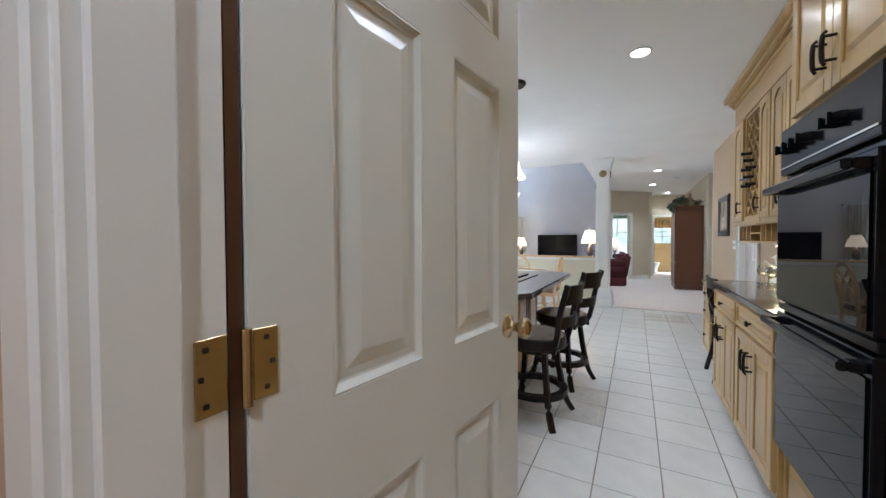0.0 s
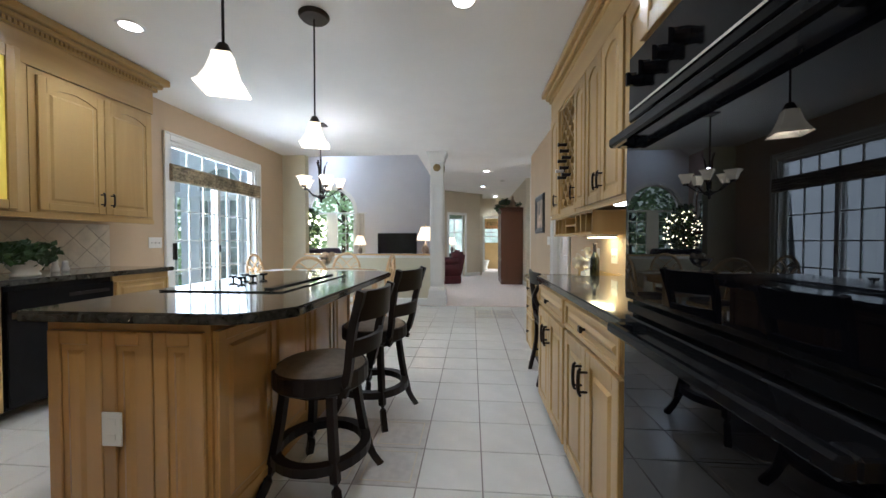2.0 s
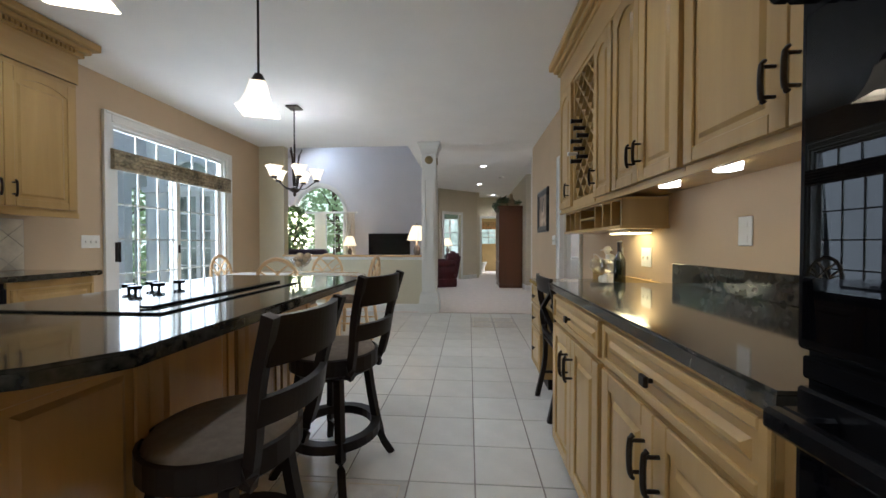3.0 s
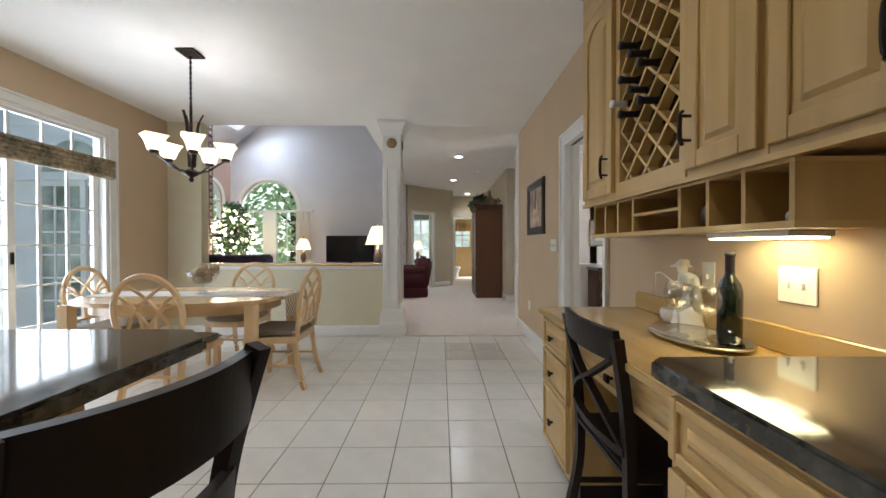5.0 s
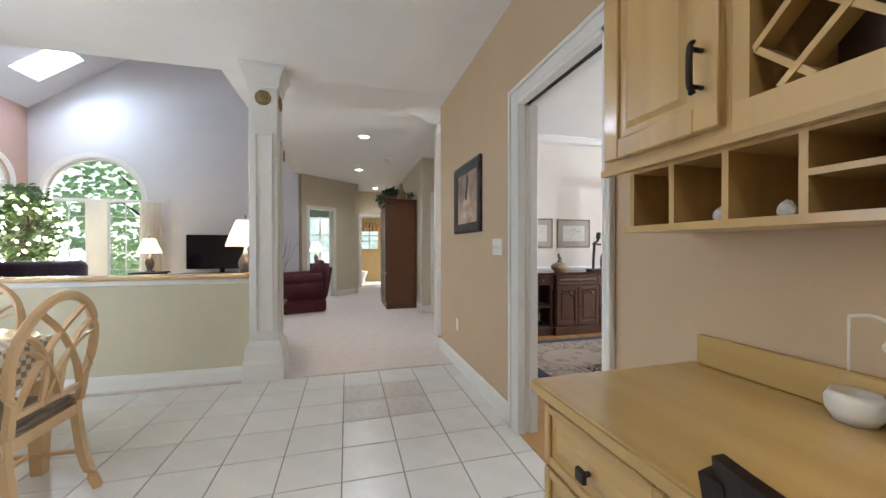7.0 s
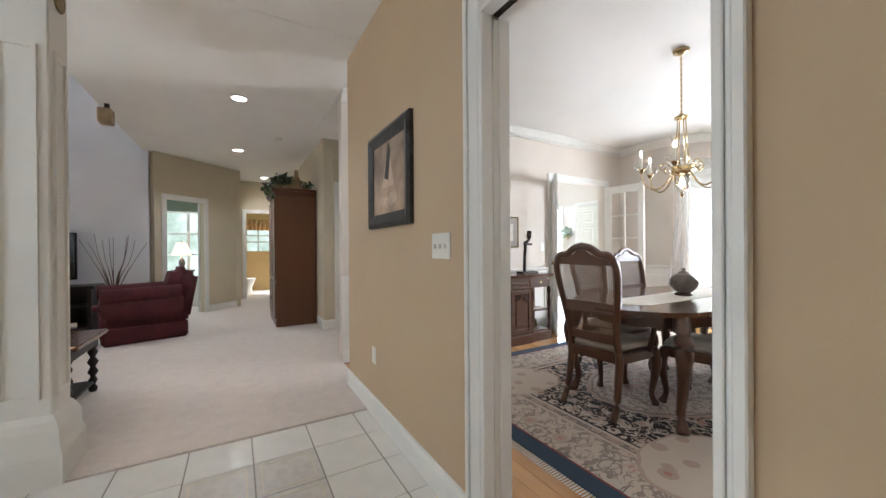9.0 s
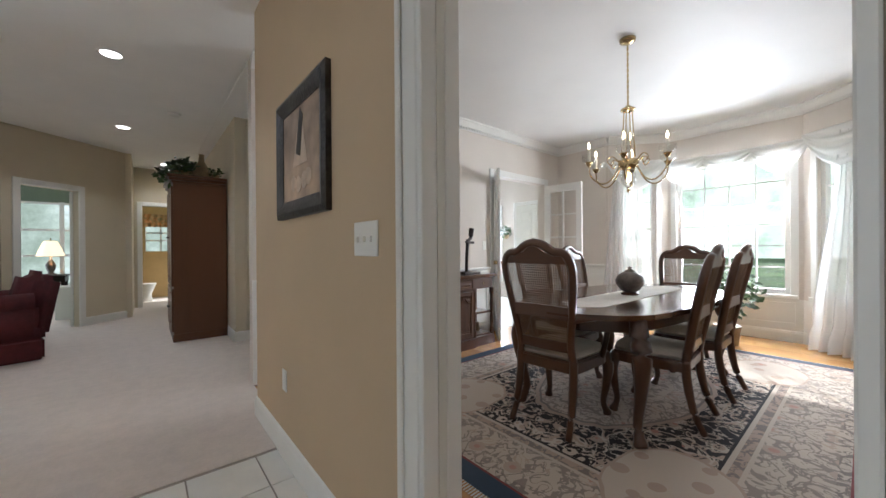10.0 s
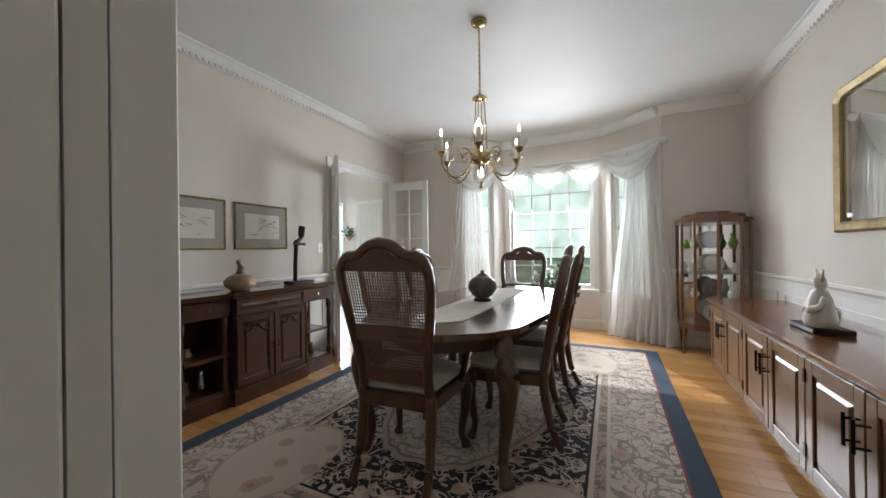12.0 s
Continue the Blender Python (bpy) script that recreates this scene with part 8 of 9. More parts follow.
# tv, console, lamps, tree, sofa, armchair
t = thing("television", "black flat screen television on the console", "television", pose(-1.99, 13.36, 0.06))
part("screen_case", B(-0.61, -0.02, 0.68, 0.61, 0.025, 1.345, 0.006), M.black, t)
part("screen", B(-0.595, -0.0235, 0.70, 0.595, -0.021, 1.33), M.screen, t)
part("stand", B(-0.20, -0.10, 0.604, 0.20, 0.10, 0.618, 0.004), M.black, t)
part("neck", B(-0.04, -0.01, 0.61, 0.04, 0.02, 0.70), M.black, t)
t = thing("tv_console", "dark wood television console with open shelves", "console", pose(-1.9, 13.28, 0.008) @ Matrix.Diagonal((1, 1, 1.1, 1)))
for nm, b in (("top", (-0.78, -0.25, 0.555, 0.78, 0.25, 0.595)), ("base", (-0.75, -0.24, 0.0, 0.75, 0.24, 0.08)), ("back", (-0.75, 0.21, 0.08, 0.75, 0.24, 0.555)), ("side", (-0.75, -0.24, 0.08, -0.71, 0.21, 0.555)), ("side", (0.71, -0.24, 0.08, 0.75, 0.21, 0.555)), ("divider", (-0.02, -0.23, 0.08, 0.02, 0.21, 0.555)), ("shelf", (-0.71, -0.22, 0.32, -0.02, 0.21, 0.34)), ("shelf", (0.02, -0.22, 0.32, 0.71, 0.21, 0.34))):
    part(nm, B(*b), M.espresso, t)
t = thing("media_box", "silver media player in the console", "media player", pose(-1.5, 13.2, 0.106))
part("case", B(-0.2, -0.12, 0, 0.2, 0.12, 0.06, 0.004), M.silver, t)


def table_lamp(x, y, z, k, power):
    t = thing("table_lamp", "table lamp with cream fabric shade, lit", "lamp", pose(x, y, z), "living room lamps")
    part("base", lathe(bmesh.new(), [(0, 0), (0.07 * k, 0), (0.07 * k, 0.015), (0.03 * k, 0.03), (0.055 * k, 0.10 * k), (0.06 * k, 0.16 * k), (0.02 * k, 0.24 * k), (0.012, 0.30 * k), (0.0, 0.30 * k)], n=18, caps=False), M.stone, t, "", True)
    part("stem", tube(bmesh.new(), [(0, 0, 0.29 * k), (0, 0, 0.56 * k)], 0.006, 6), M.brass, t)
    part("shade", lathe(bmesh.new(), [(0.16 * k, 0.30 * k), (0.13 * k, 0.40 * k), (0.075 * k, 0.535 * k)], n=24, caps=False), M.lampglow, t, "cream fabric shade, lit", True)
    part("finial", lathe(bmesh.new(), [(0, 0.555 * k), (0.01, 0.56 * k), (0.008, 0.58 * k), (0, 0.585 * k)], n=8, caps=False), M.brass, t)
    lamp("table_lamp_bulb", "POINT", Matrix.Translation((x, y, z + 0.43 * k)), power, WARM, size=0.05)


def side_table(x, y, h, w, label="dark wood side table behind the half wall"):
    t = thing("side_table", label, "table", pose(x, y, 0.008))
    part("top", B(-w / 2, -w / 2, h - 0.03, w / 2, w / 2, h, 0.006), M.espresso, t)
    part("apron", B(-w / 2 + 0.03, -w / 2 + 0.03, h - 0.12, w / 2 - 0.03, w / 2 - 0.03, h - 0.03), M.espresso, t)
    for sx in (-1, 1):
        for sy in (-1, 1):
            part("leg", lathe(bmesh.new(), [(0, 0), (0.02, 0), (0.026, 0.05), (0.014, 0.10), (0.026, 0.17), (0.016, 0.25), (0.026, 0.33), (0.016, 0.40), (0.028, h - 0.12), (0, h - 0.12)], (sx * (w / 2 - 0.06), sy * (w / 2 - 0.06), 0), 12, False), M.espresso, t, "", True)


LAMPS = [(-3.05, 13.03, 0.72, 1.12), (-0.60, 9.42, 0.84, 1.1)]
for (x, y, z, k), w in zip(LAMPS, (0.45, 0.42)):
    side_table(x, y, z - 0.009, w)
    table_lamp(x, y, z, k, 6)
t = thing("coffee_table", "dark coffee table with turned bobbin legs", "table", pose(-0.90, 10.05, 0.008))
part("top", B(-0.55, -0.33, 0.455, 0.55, 0.33, 0.49, 0.008), M.walnuth, t)
part("apron", B(-0.50, -0.28, 0.375, 0.50, 0.28, 0.455), M.espresso, t)
part("shelf", B(-0.48, -0.26, 0.07, 0.48, 0.26, 0.09), M.espresso, t)
for sx in (-1, 1):
    for sy in (-1, 1):
        part("leg", lathe(bmesh.new(), [(0, 0), (0.022, 0), (0.03, 0.03), (0.014, 0.06), (0.03, 0.09), (0.015, 0.125), (0.034, 0.16), (0.016, 0.2), (0.036, 0.24), (0.016, 0.28), (0.034, 0.32), (0.02, 0.35), (0.034, 0.375), (0, 0.375)], (sx * 0.47, sy * 0.26, 0), 12, False), M.espresso, t, "", True)
t = thing("lit_tree", "artificial ficus tree wound with small warm lights", "tree", pose(-4.28, 12.3, 0.04))
part("pot", lathe(bmesh.new(), [(0, 0), (0.16, 0), (0.20, 0.30), (0.17, 0.30), (0, 0.26)], n=20, caps=False), M.jug, t)
part("trunk", tube(bmesh.new(), bez([(0, 0, 0.25), (0.02, 0.01, 0.7), (-0.01, 0, 1.1), (0.01, 0, 1.6)], 4), [0.03] * 5 + [0.024] * 5 + [0.014] * 3, 7), M.bark, t)
rnd = random.Random(21)
for k in range(9):
    a = k * 2.4
    e = (0.3 * math.cos(a), 0.3 * math.sin(a), 1.0 + 0.09 * k)
    part("branch", tube(bmesh.new(), bez([(0, 0, 0.75 + 0.08 * k), (e[0] * 0.5, e[1] * 0.5, e[2] - 0.02), e], 4), [0.012] * 4 + [0.007] * 5, 5), M.bark, t)
bm = bmesh.new()
for k in range(26):
    a, zz = k * 2.399, 0.85 + 0.045 * k
    rr = 0.36 * math.sin(min(1, max(0.15, (zz - 0.72) / 1.25)) * math.pi * 0.92) + 0.05
    leafy(bm, (rr * math.cos(a) * 0.62, rr * math.sin(a) * 0.62, zz), 0.17, 55, 0.085, 0.8, k)
part("crown", bm, M.leaf, t, "dense small green leaves")
bm = bmesh.new()
for k in range(120):
    a, zz = rnd.uniform(0, 6.28), rnd.uniform(0.85, 1.9)
    rr = (0.36 * math.sin(min(1, max(0.15, (zz - 0.72) / 1.25)) * math.pi * 0.92) + 0.07) * rnd.uniform(0.8, 1.1)
    bmesh.ops.create_icosphere(bm, subdivisions=1, radius=0.019, matrix=Matrix.Translation((rr * math.cos(a), rr * math.sin(a), zz)))
part("fairy_lights", bm, glow("fairy_bulb_lit", (1.0, 0.80, 0.48), 40), t, "many tiny warm bulbs")
t = thing("sofa", "dark leather sofa back under the window", "sofa", pose(-3.78, 11.0, 0.008) @ Matrix.Diagonal((1, 1, 1.06, 1)))
M.leather = mat("dark_plum_leather", (0.05, 0.03, 0.06), 0.4, vary=0.2, scale=14, bump=0.1, bscale=90)
for nm, b in (("seat", (-0.7, -0.35, 0.12, 0.7, 0.35, 0.45)), ("back", (-0.75, 0.25, 0.12, 0.75, 0.48, 0.92)), ("arm", (-0.92, -0.4, 0.1, -0.70, 0.4, 0.62)), ("arm", (0.70, -0.4, 0.1, 0.92, 0.4, 0.62))):
    part(nm, B(*b, 0.06), M.leather, t, "", True)


def armchair(m):
    """Rolled-arm chair; faces -x."""
    t = thing("armchair", "burgundy upholstered armchair with rolled arms and skirt", "armchair", m)

    def soft(x0, y0, z0, x1, y1, z1, r):
        bm = box(bmesh.new(), x0, y0, z0, x1, y1, z1)
        bmesh.ops.bevel(bm, geom=list(bm.edges), offset=r, segments=3, affect="EDGES", clamp_overlap=True)
        return bm
    part("skirt", soft(-0.40, -0.40, 0.0, 0.36, 0.40, 0.20, 0.02), M.red, t)
    part("base", soft(-0.41, -0.39, 0.16, 0.37, 0.39, 0.33, 0.04), M.red, t, "", True)
    part("seat_cushion", soft(-0.46, -0.25, 0.31, 0.22, 0.25, 0.46, 0.06), M.red, t, "", True)
    b = soft(0.0, -0.27, 0.0, 0.20, 0.27, 0.50, 0.08)
    b.transform(Matrix.Translation((0.14, 0, 0.36)) @ Matrix.Rotation(radians(14), 4, "Y"))
    part("back_cushion", b, M.red, t, "", True)
    b = soft(0.0, -0.36, 0.0, 0.15, 0.36, 0.60, 0.06)
    b.transform(Matrix.Translation((0.24, 0, 0.20)) @ Matrix.Rotation(radians(10), 4, "Y"))
    part("back", b, M.red, t, "", True)
    for s in (-1, 1):
        bm = soft(-0.40, min(s * 0.25, s * 0.39), 0.18, 0.33, max(s * 0.25, s * 0.39), 0.52, 0.04)
        tube(bm, [(-0.41, s * 0.335, 0.53), (-0.2, s * 0.335, 0.53), (0.3, s * 0.335, 0.54)], 0.085, 14)
        part("arm", bm, M.red, t, "", True)
    return t


armchair(pose(-0.48, 12.5, 0.008, 0, 0, 16) @ Matrix.Diagonal((1.1, 1.1, 1.1, 1)))
t = thing("twig_arrangement", "tall bare twigs in a dark floor vase", "floor vase", pose(-0.95, 13.2, 0.008))
part("vase", lathe(bmesh.new(), [(0, 0), (0.10, 0), (0.14, 0.2), (0.09, 0.42), (0.10, 0.48), (0.0, 0.46)], n=18, caps=False), M.stone, t, "", True)
for k in range(11):
    a = k * 2.399
    e = 0.12 + 0.022 * k
    pts = bez([(0, 0, 0.4), (e * 0.4 * math.cos(a), e * 0.3 * math.sin(a), 0.75), (e * math.cos(a), e * 0.5 * math.sin(a), 1.0 + 0.03 * (k % 5)), (e * 1.3 * math.cos(a), e * 0.6 * math.sin(a), 1.25 + 0.04 * (k % 4))], 4)
    part("twig", tube(bmesh.new(), pts, [0.006] * 6 + [0.003] * 7, 5), M.bark, t)

# armoire with its ornaments
t = thing("armoire", "tall brown wooden armoire with panelled doors", "armoire", pose(1.345, 12.6, 0.008) @ Matrix.Diagonal((1, 1, 1.04, 1)))
part("body", B(-0.26, -0.50, 0.06, 0.30, 0.50, 1.86), M.armoire, t)
part("plinth", B(-0.27, -0.51, 0.0, 0.30, 0.51, 0.09, 0.005), M.armoire, t)
bm = bmesh.new()
for o, z0, z1 in ((0.015, 1.86, 1.89), (0.04, 1.89, 1.925), (0.06, 1.925, 1.96)):
    box(bm, -0.26 - o, -0.50 - o, z0, 0.30, 0.50 + o, z1, 0.006)
part("cornice", bm, M.armoire, t)
for y0, y1 in ((-0.49, -0.005), (0.005, 0.49)):
    for z0, z1 in ((0.12, 0.62), (0.65, 1.82)):
        d = part("door", raised_panel(bmesh.new(), y0, y1, z0, z1, -0.272), M.armoire, t)
        part("knob", tube(bmesh.new(), [(-0.284, y1 - 0.03 if y0 < 0 else y0 + 0.03, (z0 + z1) / 2), (-0.31, y1 - 0.03 if y0 < 0 else y0 + 0.03, (z0 + z1) / 2)], 0.01, 8), M.bronze, d)
t = thing("stoneware_jug", "tan stoneware bottle jug on the armoire", "jug", pose(1.40, 12.35, 2.047))
part("jug", lathe(bmesh.new(), [(0, 0), (0.09, 0), (0.10, 0.06), (0.085, 0.15), (0.035, 0.24), (0.028, 0.32), (0.034, 0.335), (0.0, 0.335)], n=20, caps=False), M.jug, t, "", True)
t = thing("trailing_ivy", "trailing green ivy in a low basket on the armoire", "potted plant", pose(1.20, 12.4, 2.047))
part("basket", lathe(bmesh.new(), [(0, 0), (0.10, 0), (0.13, 0.09), (0.0, 0.08)], n=16, caps=False), M.jug, t)
bm = leafy(bmesh.new(), (0, 0, 0.13), 0.17, 300, 0.07, 0.8, 12)
leafy(bm, (-0.18, -0.14, 0.02), 0.11, 90, 0.07, 1.0, 13)
part("foliage", bm, M.leaf, t)
t = thing("small_ivy", "small green sprig in a pot on the armoire", "potted plant", pose(1.54, 12.25, 2.047))
part("pot", lathe(bmesh.new(), [(0, 0), (0.04, 0), (0.05, 0.06), (0, 0.055)], n=12, caps=False), M.jug, t)
part("foliage", leafy(bmesh.new(), (0, 0, 0.10), 0.09, 90, 0.05, 0.8, 14), M.leaf, t)

# speakers under the ceiling edge
for y, b in ((11.55, M.brass), (14.0, M.rose)):
    t = thing("wall_speaker", "small bracketed speaker under the ceiling edge", "speaker", pose(-0.62, y, 2.62))
    part("case", B(-0.07, -0.07, -0.10, 0.05, 0.07, 0.06, 0.01), M.jug, t)
    part("bracket", B(-0.02, -0.02, 0.055, 0.02, 0.02, 0.12), M.bronze, t)

# open door in the angled wall, study and bath beyond
def plain_door(name, label, m, W=0.64, knob=True):
    t = thing(name, label, "door", m, kind="structure")
    part("leaf", B(0, -0.018, 0.01, W, 0.018, 1.99), M.doorw, t)
    for x0, x1 in ((0.09, W / 2 - 0.035), (W / 2 + 0.035, W - 0.09)):
        for z0, z1 in ((0.2, 0.8), (0.95, 1.55), (1.65, 1.9)):
            part("panel", panel_y(None, x0, x1, z0, z1, -0.022, 0.012, 0.025), M.doorw, t)
    if knob:
        part("knob", tube(bmesh.new(), [(W - 0.05, -0.07, 0.95), (W - 0.05, 0.07, 0.95)], 0.022, 10), M.brass, t, "brass knob")


p = DM @ Vector((0.81, 0.10, 0))
plain_door("door_5", "white door standing open into the study", pose(p.x, p.y, 0, 0, 0, 62))
plain_door("door_6", "closed white hall door", pose(1.91, 11.71, 0), 0.72)
t = thing("window_7", "bright study window with white frame", "window", kind="structure")
# The pane itself glows with woods in place of a daylit view.
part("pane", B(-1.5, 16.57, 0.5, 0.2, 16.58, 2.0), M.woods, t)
bm = bmesh.new()
for x in (-1.55, -1.0, -0.42, 0.16):
    box(bm, x, 16.52, 0.45, x + 0.06, 16.58, 2.05)
for z in (0.45, 1.02, 1.5, 2.0):
    box(bm, -1.49, 16.53, z, 0.16, 16.575, z + 0.04)
part("frame", bm, M.white, t)
side_table(-0.45, 15.9, 0.7, 0.45, "small dark table in the study")
table_lamp(-0.45, 15.9, 0.71, 1.1, 5)
t = thing("study_chest", "white low chest behind the study door", "chest", pose(0.0, 15.3, 0.008))
part("body", B(-0.3, -0.2, 0.0, 0.25, 0.2, 0.5, 0.01), M.doorw, t)
part("top", B(-0.32, -0.22, 0.5, 0.27, 0.22, 0.53, 0.006), M.doorw, t)
t = thing("window_8", "bathroom window with floral valance", "window", kind="structure")
# Glowing woods on the pane replace the daylight outside.
part("pane", B(0.82, 17.66, 1.1, 1.40, 17.67, 1.95), M.woods, t)
bm = bmesh.new()
for x in (0.80, 1.09, 1.38):
    box(bm, x, 17.61, 1.08, x + 0.035, 17.66, 1.97)
for z in (1.07, 1.34, 1.52, 1.94):
    box(bm, 0.835, 17.61, z, 1.38, 17.655, z + 0.035)
part("frame", bm, M.white, t)
M.floral = mat("floral_valance", (0.55, 0.25, 0.10), 0.9, vary=0.5, scale=18, second=(0.25, 0.22, 0.12))
curtain("valance", "short rust floral valance over the bathroom window", (0.78, 17.57), (1.44, 17.57), 1.68, 1.98, M.floral, 6, 0.02, 0.95)
t = thing("toilet", "white ceramic toilet in the far bathroom", "toilet", pose(0.82, 16.9, 0.008))
part("bowl", lathe(bmesh.new(), [(0, 0), (0.12, 0), (0.10, 0.15), (0.18, 0.36), (0.19, 0.39), (0.0, 0.38)], n=20, caps=False), M.ceramic, t, "", True)
part("tank", B(-0.30, -0.2, 0.36, -0.12, 0.2, 0.76, 0.02), M.ceramic, t)
part("lid", B(-0.31, -0.21, 0.762, -0.11, 0.21, 0.79, 0.008), M.ceramic, t)

# ---- outside ----
struct("ground", B(-80, -60, -0.45, 90, 90, -0.30), M.lawn, "mown lawn round the house", "ground")
struct("patio", B(-9, 4.2, -0.29, LX - 0.16, 9.5, -0.06), mat("pale_patio_stone", (0.66, 0.64, 0.60), 0.8, vary=0.12, scale=5, bump=0.1, bscale=30), "pale stone patio outside the sliding door", "patio")
# the house wing with white glazed doors beyond the patio
hw = thing("house_wing", "white sided house wing with tall glazed doors", "house", pose(-6.4, 7.6, -0.06, 0, 0, 0))
part("wall", wall_x(bmesh.new(), -0.2, 0.0, 0.55, 3.4, 0, 3.6, [(0.9, 1.7, 0.1, 2.3), (2.1, 2.9, 0.1, 2.3)]), M.siding, hw)
for i in range(26):
    part("clapboard", B(-0.0, 0.55, 2.42 + i * 0.045 if i > 20 else 2.45 + i * 0.05, 0.012, 3.4, 2.49 + i * 0.05), M.siding, hw) if i < 20 else None
for y0 in (0.9, 2.1):
    w = part("window", B(-0.12, y0, 0.1, -0.11, y0 + 0.8, 2.3), M.pane, hw)
    for k in range(4):
        part("muntin", B(-0.10, y0 + 0.8 * k / 3 - 0.014, 0.1, -0.06, y0 + 0.8 * k / 3 + 0.014, 2.3), M.siding, w)
    for k in range(7):
        part("muntin", B(-0.10, y0, 0.1 + 2.2 * k / 6 - 0.014, -0.055, y0 + 0.8, 0.1 + 2.2 * k / 6 + 0.014), M.siding, w)
for y in (0.5, 1.9, 3.2):
    part("post", B(0.0, y, 0, 0.16, y + 0.16, 2.7), M.siding, hw)
part("beam", B(-0.2, 0.4, 2.7, 0.3, 3.4, 2.95), M.siding, hw)
# glazed garden door in the sided wall of the living room wing
struct("siding_south", B(-5.32, 9.035, -0.1, LX - 0.158, 9.056, 4.4), M.siding, "white siding on the wing beside the patio", "siding")
struct("siding_west", wall_x(bmesh.new(), -5.325, -5.304, 9.056, 13.6, -0.1, 3.6, [(12.38, 13.30, 0.45, 2.75)]), M.siding, "white siding on the living room wing", "siding")
gd = thing("garden_door", "white glazed garden door with muntins under an arched light", "door", pose(-4.97, 9.032, 0), kind="structure")
for x in (0.0, 0.60, 0.86):
    part("jamb", B(x, -0.06, -0.06, x + 0.07, 0.0, 2.0), M.siding, gd)
part("head", B(-0.35, -0.10, 2.0, 1.1, 0.0, 2.09), M.siding, gd)
for x0, x1, n in ((0.07, 0.60, 3), (0.67, 0.86, 1)):
    part("pane", B(x0, -0.02, 0.14, x1, -0.012, 1.93), M.farpane, gd)
    part("rail", B(x0, -0.04, -0.06, x1, -0.004, 0.14), M.siding, gd)
    part("rail", B(x0, -0.04, 1.93, x1, -0.004, 2.0), M.siding, gd)
    for k in range(1, n):
        x = x0 + (x1 - x0) * k / n
        part("muntin", B(x - 0.011, -0.035, 0.14, x + 0.011, -0.021, 1.93), M.siding, gd)
    for k in range(1, 6):
        z = 0.14 + 1.79 * k / 6
        part("muntin", B(x0, -0.034, z - 0.011, x1, -0.0215, z + 0.011), M.siding, gd)
ar = [(0.48 + 0.44 * math.cos(math.pi * i / 16), -0.03, 2.12 + 0.44 * math.sin(math.pi * i / 16)) for i in range(17)]
part("arch_trim", tube(bmesh.new(), ar, 0.035, 6), M.siding, gd)
bm = bmesh.new()
vs = [bm.verts.new((x, -0.008, z)) for x, y, z in ar]
bmesh.ops.extrude_face_region(bm, geom=[bm.faces.new(vs)])
for v in vs:
    v.co.y = -0.016
part("arch_pane", bm, M.farpane, gd)
for i in range(22):
    z = 2.12 + 0.1 * i
    part("clapboard", B(-0.34, -0.014, z, 1.1, -0.001, z + 0.094), M.siding, gd) if z > 2.66 else None
for i in range(22):
    z = -0.05 + 0.1 * i
    part("clapboard", B(0.94, -0.014, z, 1.55, -0.001, z + 0.094), M.siding, gd) if z < 1.9 else None
rl = thing("porch_railing", "white porch railing outside the sliding door", "railing", pose(-5.2, 4.4, -0.06))
part("rail", B(-0.03, 0, 0.82, 0.03, 2.7, 0.88), M.siding, rl)
part("rail", B(-0.02, 0, 0.1, 0.02, 2.7, 0.15), M.siding, rl)
for i in range(21):
    part("baluster", B(-0.015, i * 0.132, 0.15, 0.015, i * 0.132 + 0.03, 0.82), M.siding, rl)


def tree(x, y, h, r, seed):
    rnd = random.Random(seed)
    t = thing("garden_tree", "leafy green tree in the sunlit garden", "tree", pose(x, y, -0.31), "garden trees")
    part("trunk", tube(bmesh.new(), bez([(0, 0, 0), (0.1, 0.05, h * 0.3), (-0.05, 0.1, h * 0.6), (0, 0, h * 0.9)], 4), [0.2 - 0.012 * i for i in range(13)], 8), M.bark, t)
    bm = bmesh.new()
    for k in range(7):
        a = k * 2.4
        z = h * (0.3 + 0.08 * k)
        tube(bm, bez([(0, 0, z), (r * 0.4 * math.cos(a), r * 0.4 * math.sin(a), z + 0.4), (r * 0.8 * math.cos(a), r * 0.8 * math.sin(a), z + 0.7)], 3), [0.07, 0.06, 0.05, 0.04, 0.03, 0.02, 0.015], 5)
    part("limbs", bm, M.bark, t)
    bm = bmesh.new()
    for k in range(24):
        a, zz = k * 2.399, h * (0.18 + 0.82 * k / 23)
        q = r * (0.35 + 0.65 * math.sin(math.pi * (0.15 + 0.8 * k / 23)))
        leafy(bm, (q * 0.75 * math.cos(a), q * 0.75 * math.sin(a), zz), r * 0.48, 110, 0.24, 0.8, seed * 50 + k)
    part("crown", bm, M.leafout, t)


for i, (x, y, h, r) in enumerate(((-5.6, 18.5, 6, 2.2), (-2.6, 19.5, 7, 2.4), (-10.5, 13.0, 6.5, 2.4), (-9.5, 17.5, 6, 2.3), (-11.0, 5.2, 6.5, 2.3), (-9.2, 2.6, 5.5, 2.0), (-11.5, 9.4, 6, 2.2))):
    tree(x, y, h, r, i + 1)
bd = bmesh.new()
for i in range(48):
    a, b = 2 * math.pi * i / 48, 2 * math.pi * (i + 1) / 48
    bd.faces.new([bd.verts.new(p) for p in ((58 * math.cos(a), 58 * math.sin(a), -0.4), (58 * math.cos(b), 58 * math.sin(b), -0.4), (58 * math.cos(b), 58 * math.sin(b), 13), (58 * math.cos(a), 58 * math.sin(a), 13))])
# Backdrop ring glows pale, its sunlight and haze put into the emission colour.
struct("backdrop", bd, foliage_backdrop("glowing_far_woods", 2.1), "glowing pale woods far round the house", "backdrop")
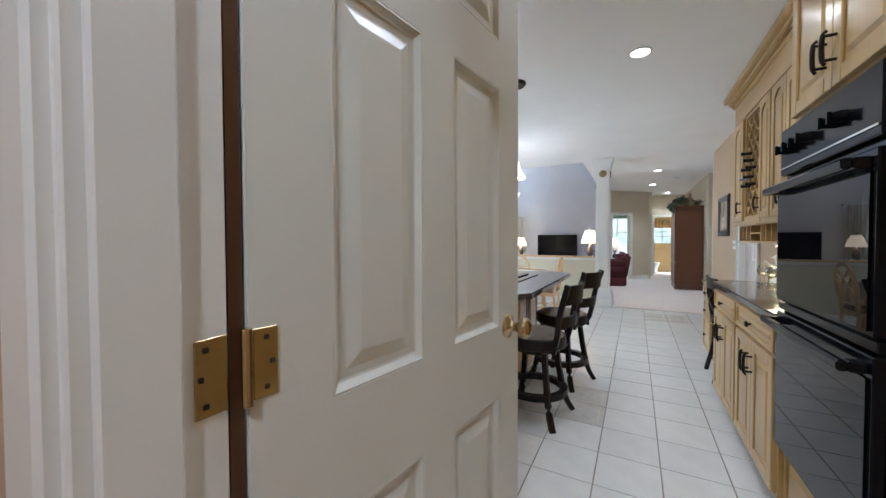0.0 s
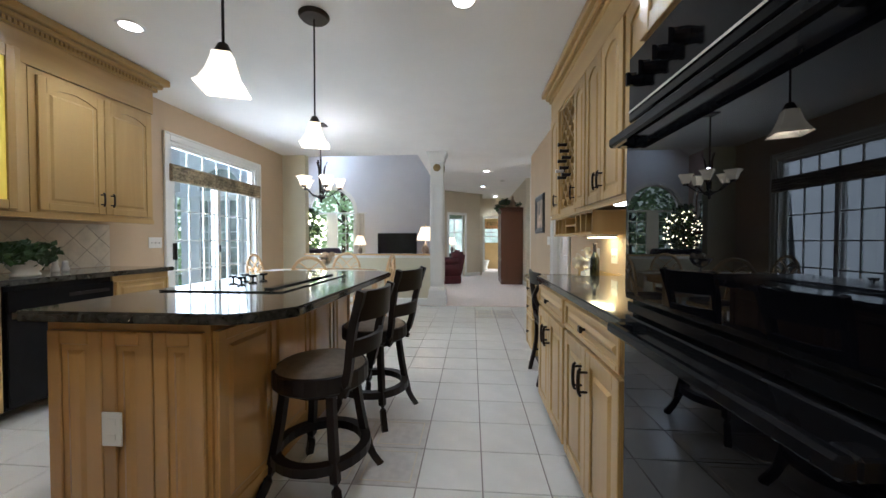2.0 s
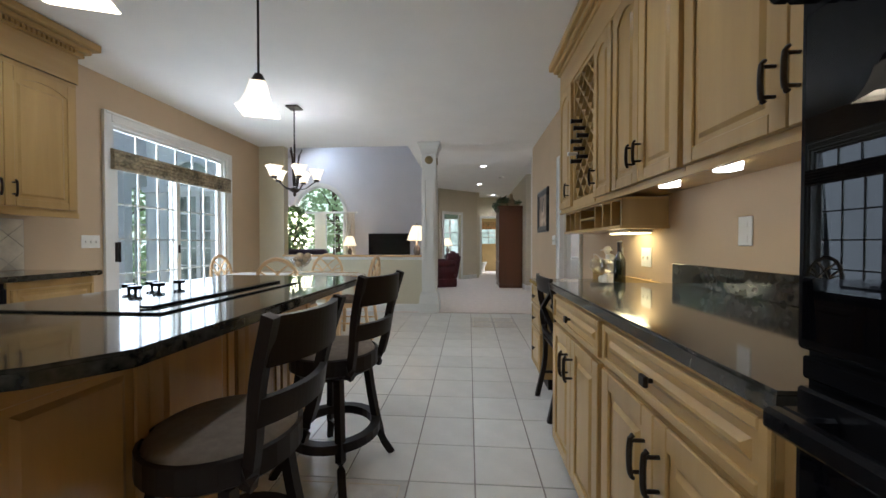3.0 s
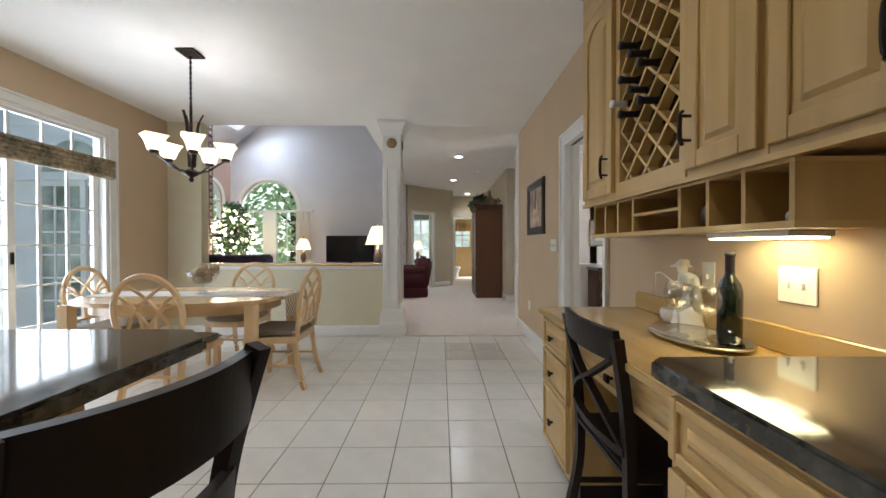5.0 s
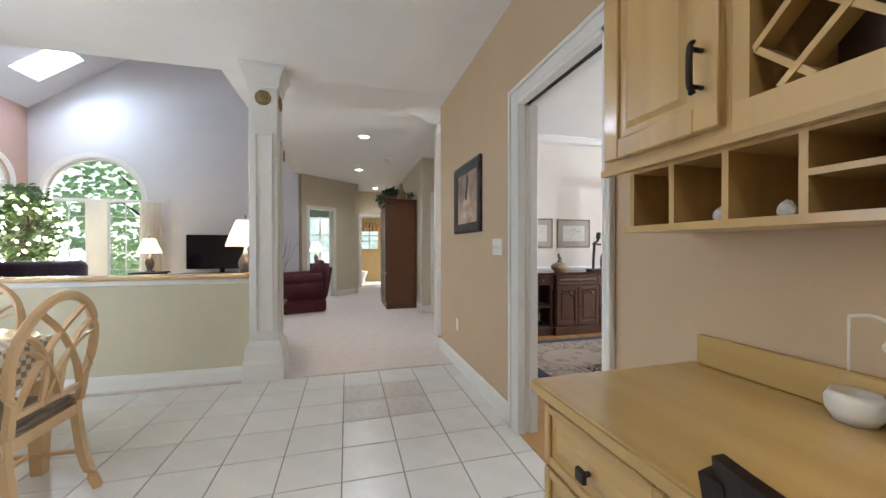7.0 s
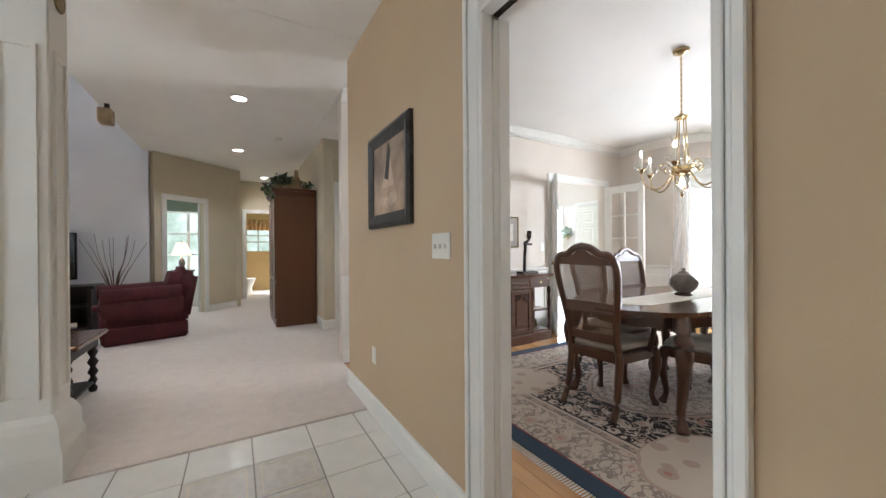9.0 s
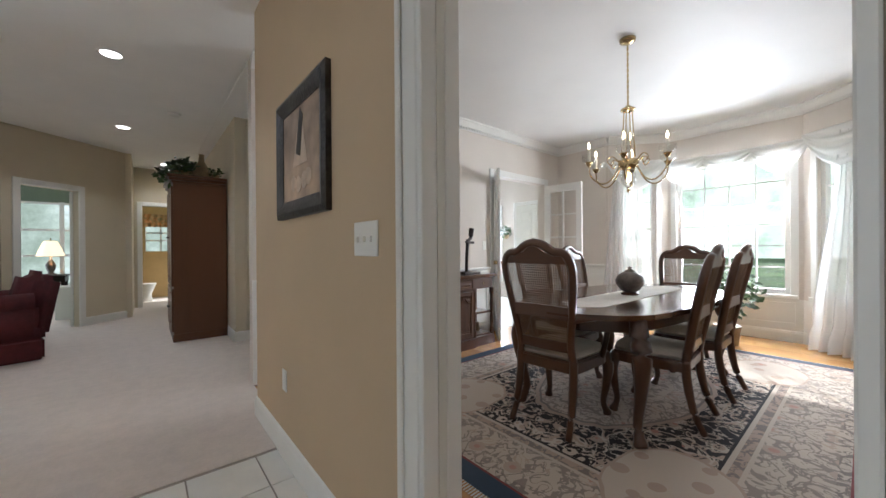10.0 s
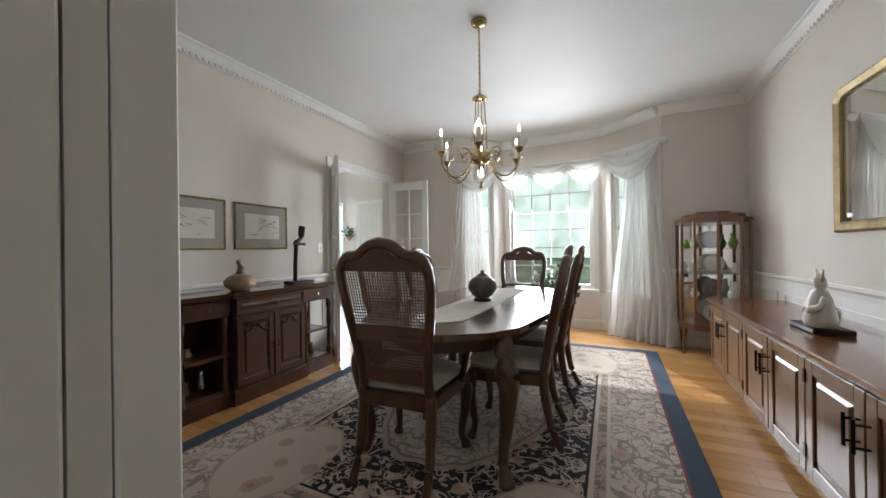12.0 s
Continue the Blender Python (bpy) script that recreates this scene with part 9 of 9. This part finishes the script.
bpy.data.materials["glowing_far_woods"].node_tree.nodes["Noise Texture"].inputs["Scale"].default_value = 0.16


# ---- floor pieces ----
# scroll-patterned accent tiles among the plain ones
M.scroll = mat("scroll_accent_tile", (0.68, 0.65, 0.60), 0.25, vary=0.08, scale=22, bump=0.25, bscale=24, second=(0.60, 0.57, 0.53))
ACCENT = {(i, j) for i in (0, 1) for j in (5, 6)} | {(i, j) for i in (-3, -2) for j in (-7, -6)} | {(i, j) for i in (-3, -2) for j in (-13, -12)}
FT = tagged(new("floor_tiles"), "square white ceramic floor tiles with grey joints", "floor", kind="structure")


def tile_mesh(name, w, d, material):
    g = 0.0032
    bm = bmesh.new()
    box(bm, g, g, -0.008, w - g, d - g, 0.0, 0.0012)
    me = bpy.data.meshes.new(name)
    bmesh.ops.recalc_face_normals(bm, faces=bm.faces)
    bm.to_mesh(me)
    bm.free()
    me.materials.append(material)
    return me


cache = {}
far = bmesh.new()
for i in range(-12, 4):
    for j in range(-16, 9):
        x0, y0 = max(X0 + i * P, LX), max(Y0 + j * P, 1.89)
        x1, y1 = min(X0 + (i + 1) * P, WX), min(Y0 + (j + 1) * P, 8.86)
        if x1 - x0 < 0.03 or y1 - y0 < 0.03:
            continue
        if x0 < -2.2 or (x0 < -1.35 and y0 < 5.4) or y1 < 2.2 or (x0 > 0.85 and y0 < 6.2):
            box(far, x0 + 0.0032, y0 + 0.0032, -0.008, x1 - 0.0032, y1 - 0.0032, 0.0)
            continue
        ac = (i, j) in ACCENT
        key = (round(x1 - x0, 4), round(y1 - y0, 4), ac)
        if key not in cache:
            cache[key] = tile_mesh("tile", key[0], key[1], M.scroll if ac else M.tile)
        o = new("tile", cache[key])
        o.parent, o.location = FT, (x0, y0, 0)
        if ac:
            fr = bmesh.new()
            for a, b, c, d in ((0.03, 0.03, 0.278, 0.036), (0.03, 0.272, 0.278, 0.278), (0.03, 0.036, 0.036, 0.272), (0.272, 0.036, 0.278, 0.272)):
                box(fr, x0 + a, y0 + b, 0.0, x0 + c, y0 + d, 0.0012)
            part("scroll_border", fr, M.splash, FT)
tagged(part("far_tiles", far, M.tile, FT), "white ceramic floor tiles farther off", kind="stuff")

# oak strips of the dining floor
rnd = random.Random(11)
cache = {}
x = WX + 0.105
while x < 6.60:
    y = DS + 0.002
    while y < DN - 0.01:
        L = rnd.choice((0.7, 0.9, 1.1, 1.4))
        L = min(L, DN - 0.004 - y)
        if L > 0.05:
            k = round(L, 3)
            if k not in cache:
                cache[k] = bpy.data.meshes.new("floorboard")
                bm = box(bmesh.new(), 0, 0, -0.006, 0.0905, k - 0.0015, 0.0, 0.001)
                bm.to_mesh(cache[k])
                bm.free()
                cache[k].materials.append(M.oakf)
            o = new("floorboard", cache[k])
            o.parent, o.location = FD, (x, y, 0)
        y += L
    x += 0.092
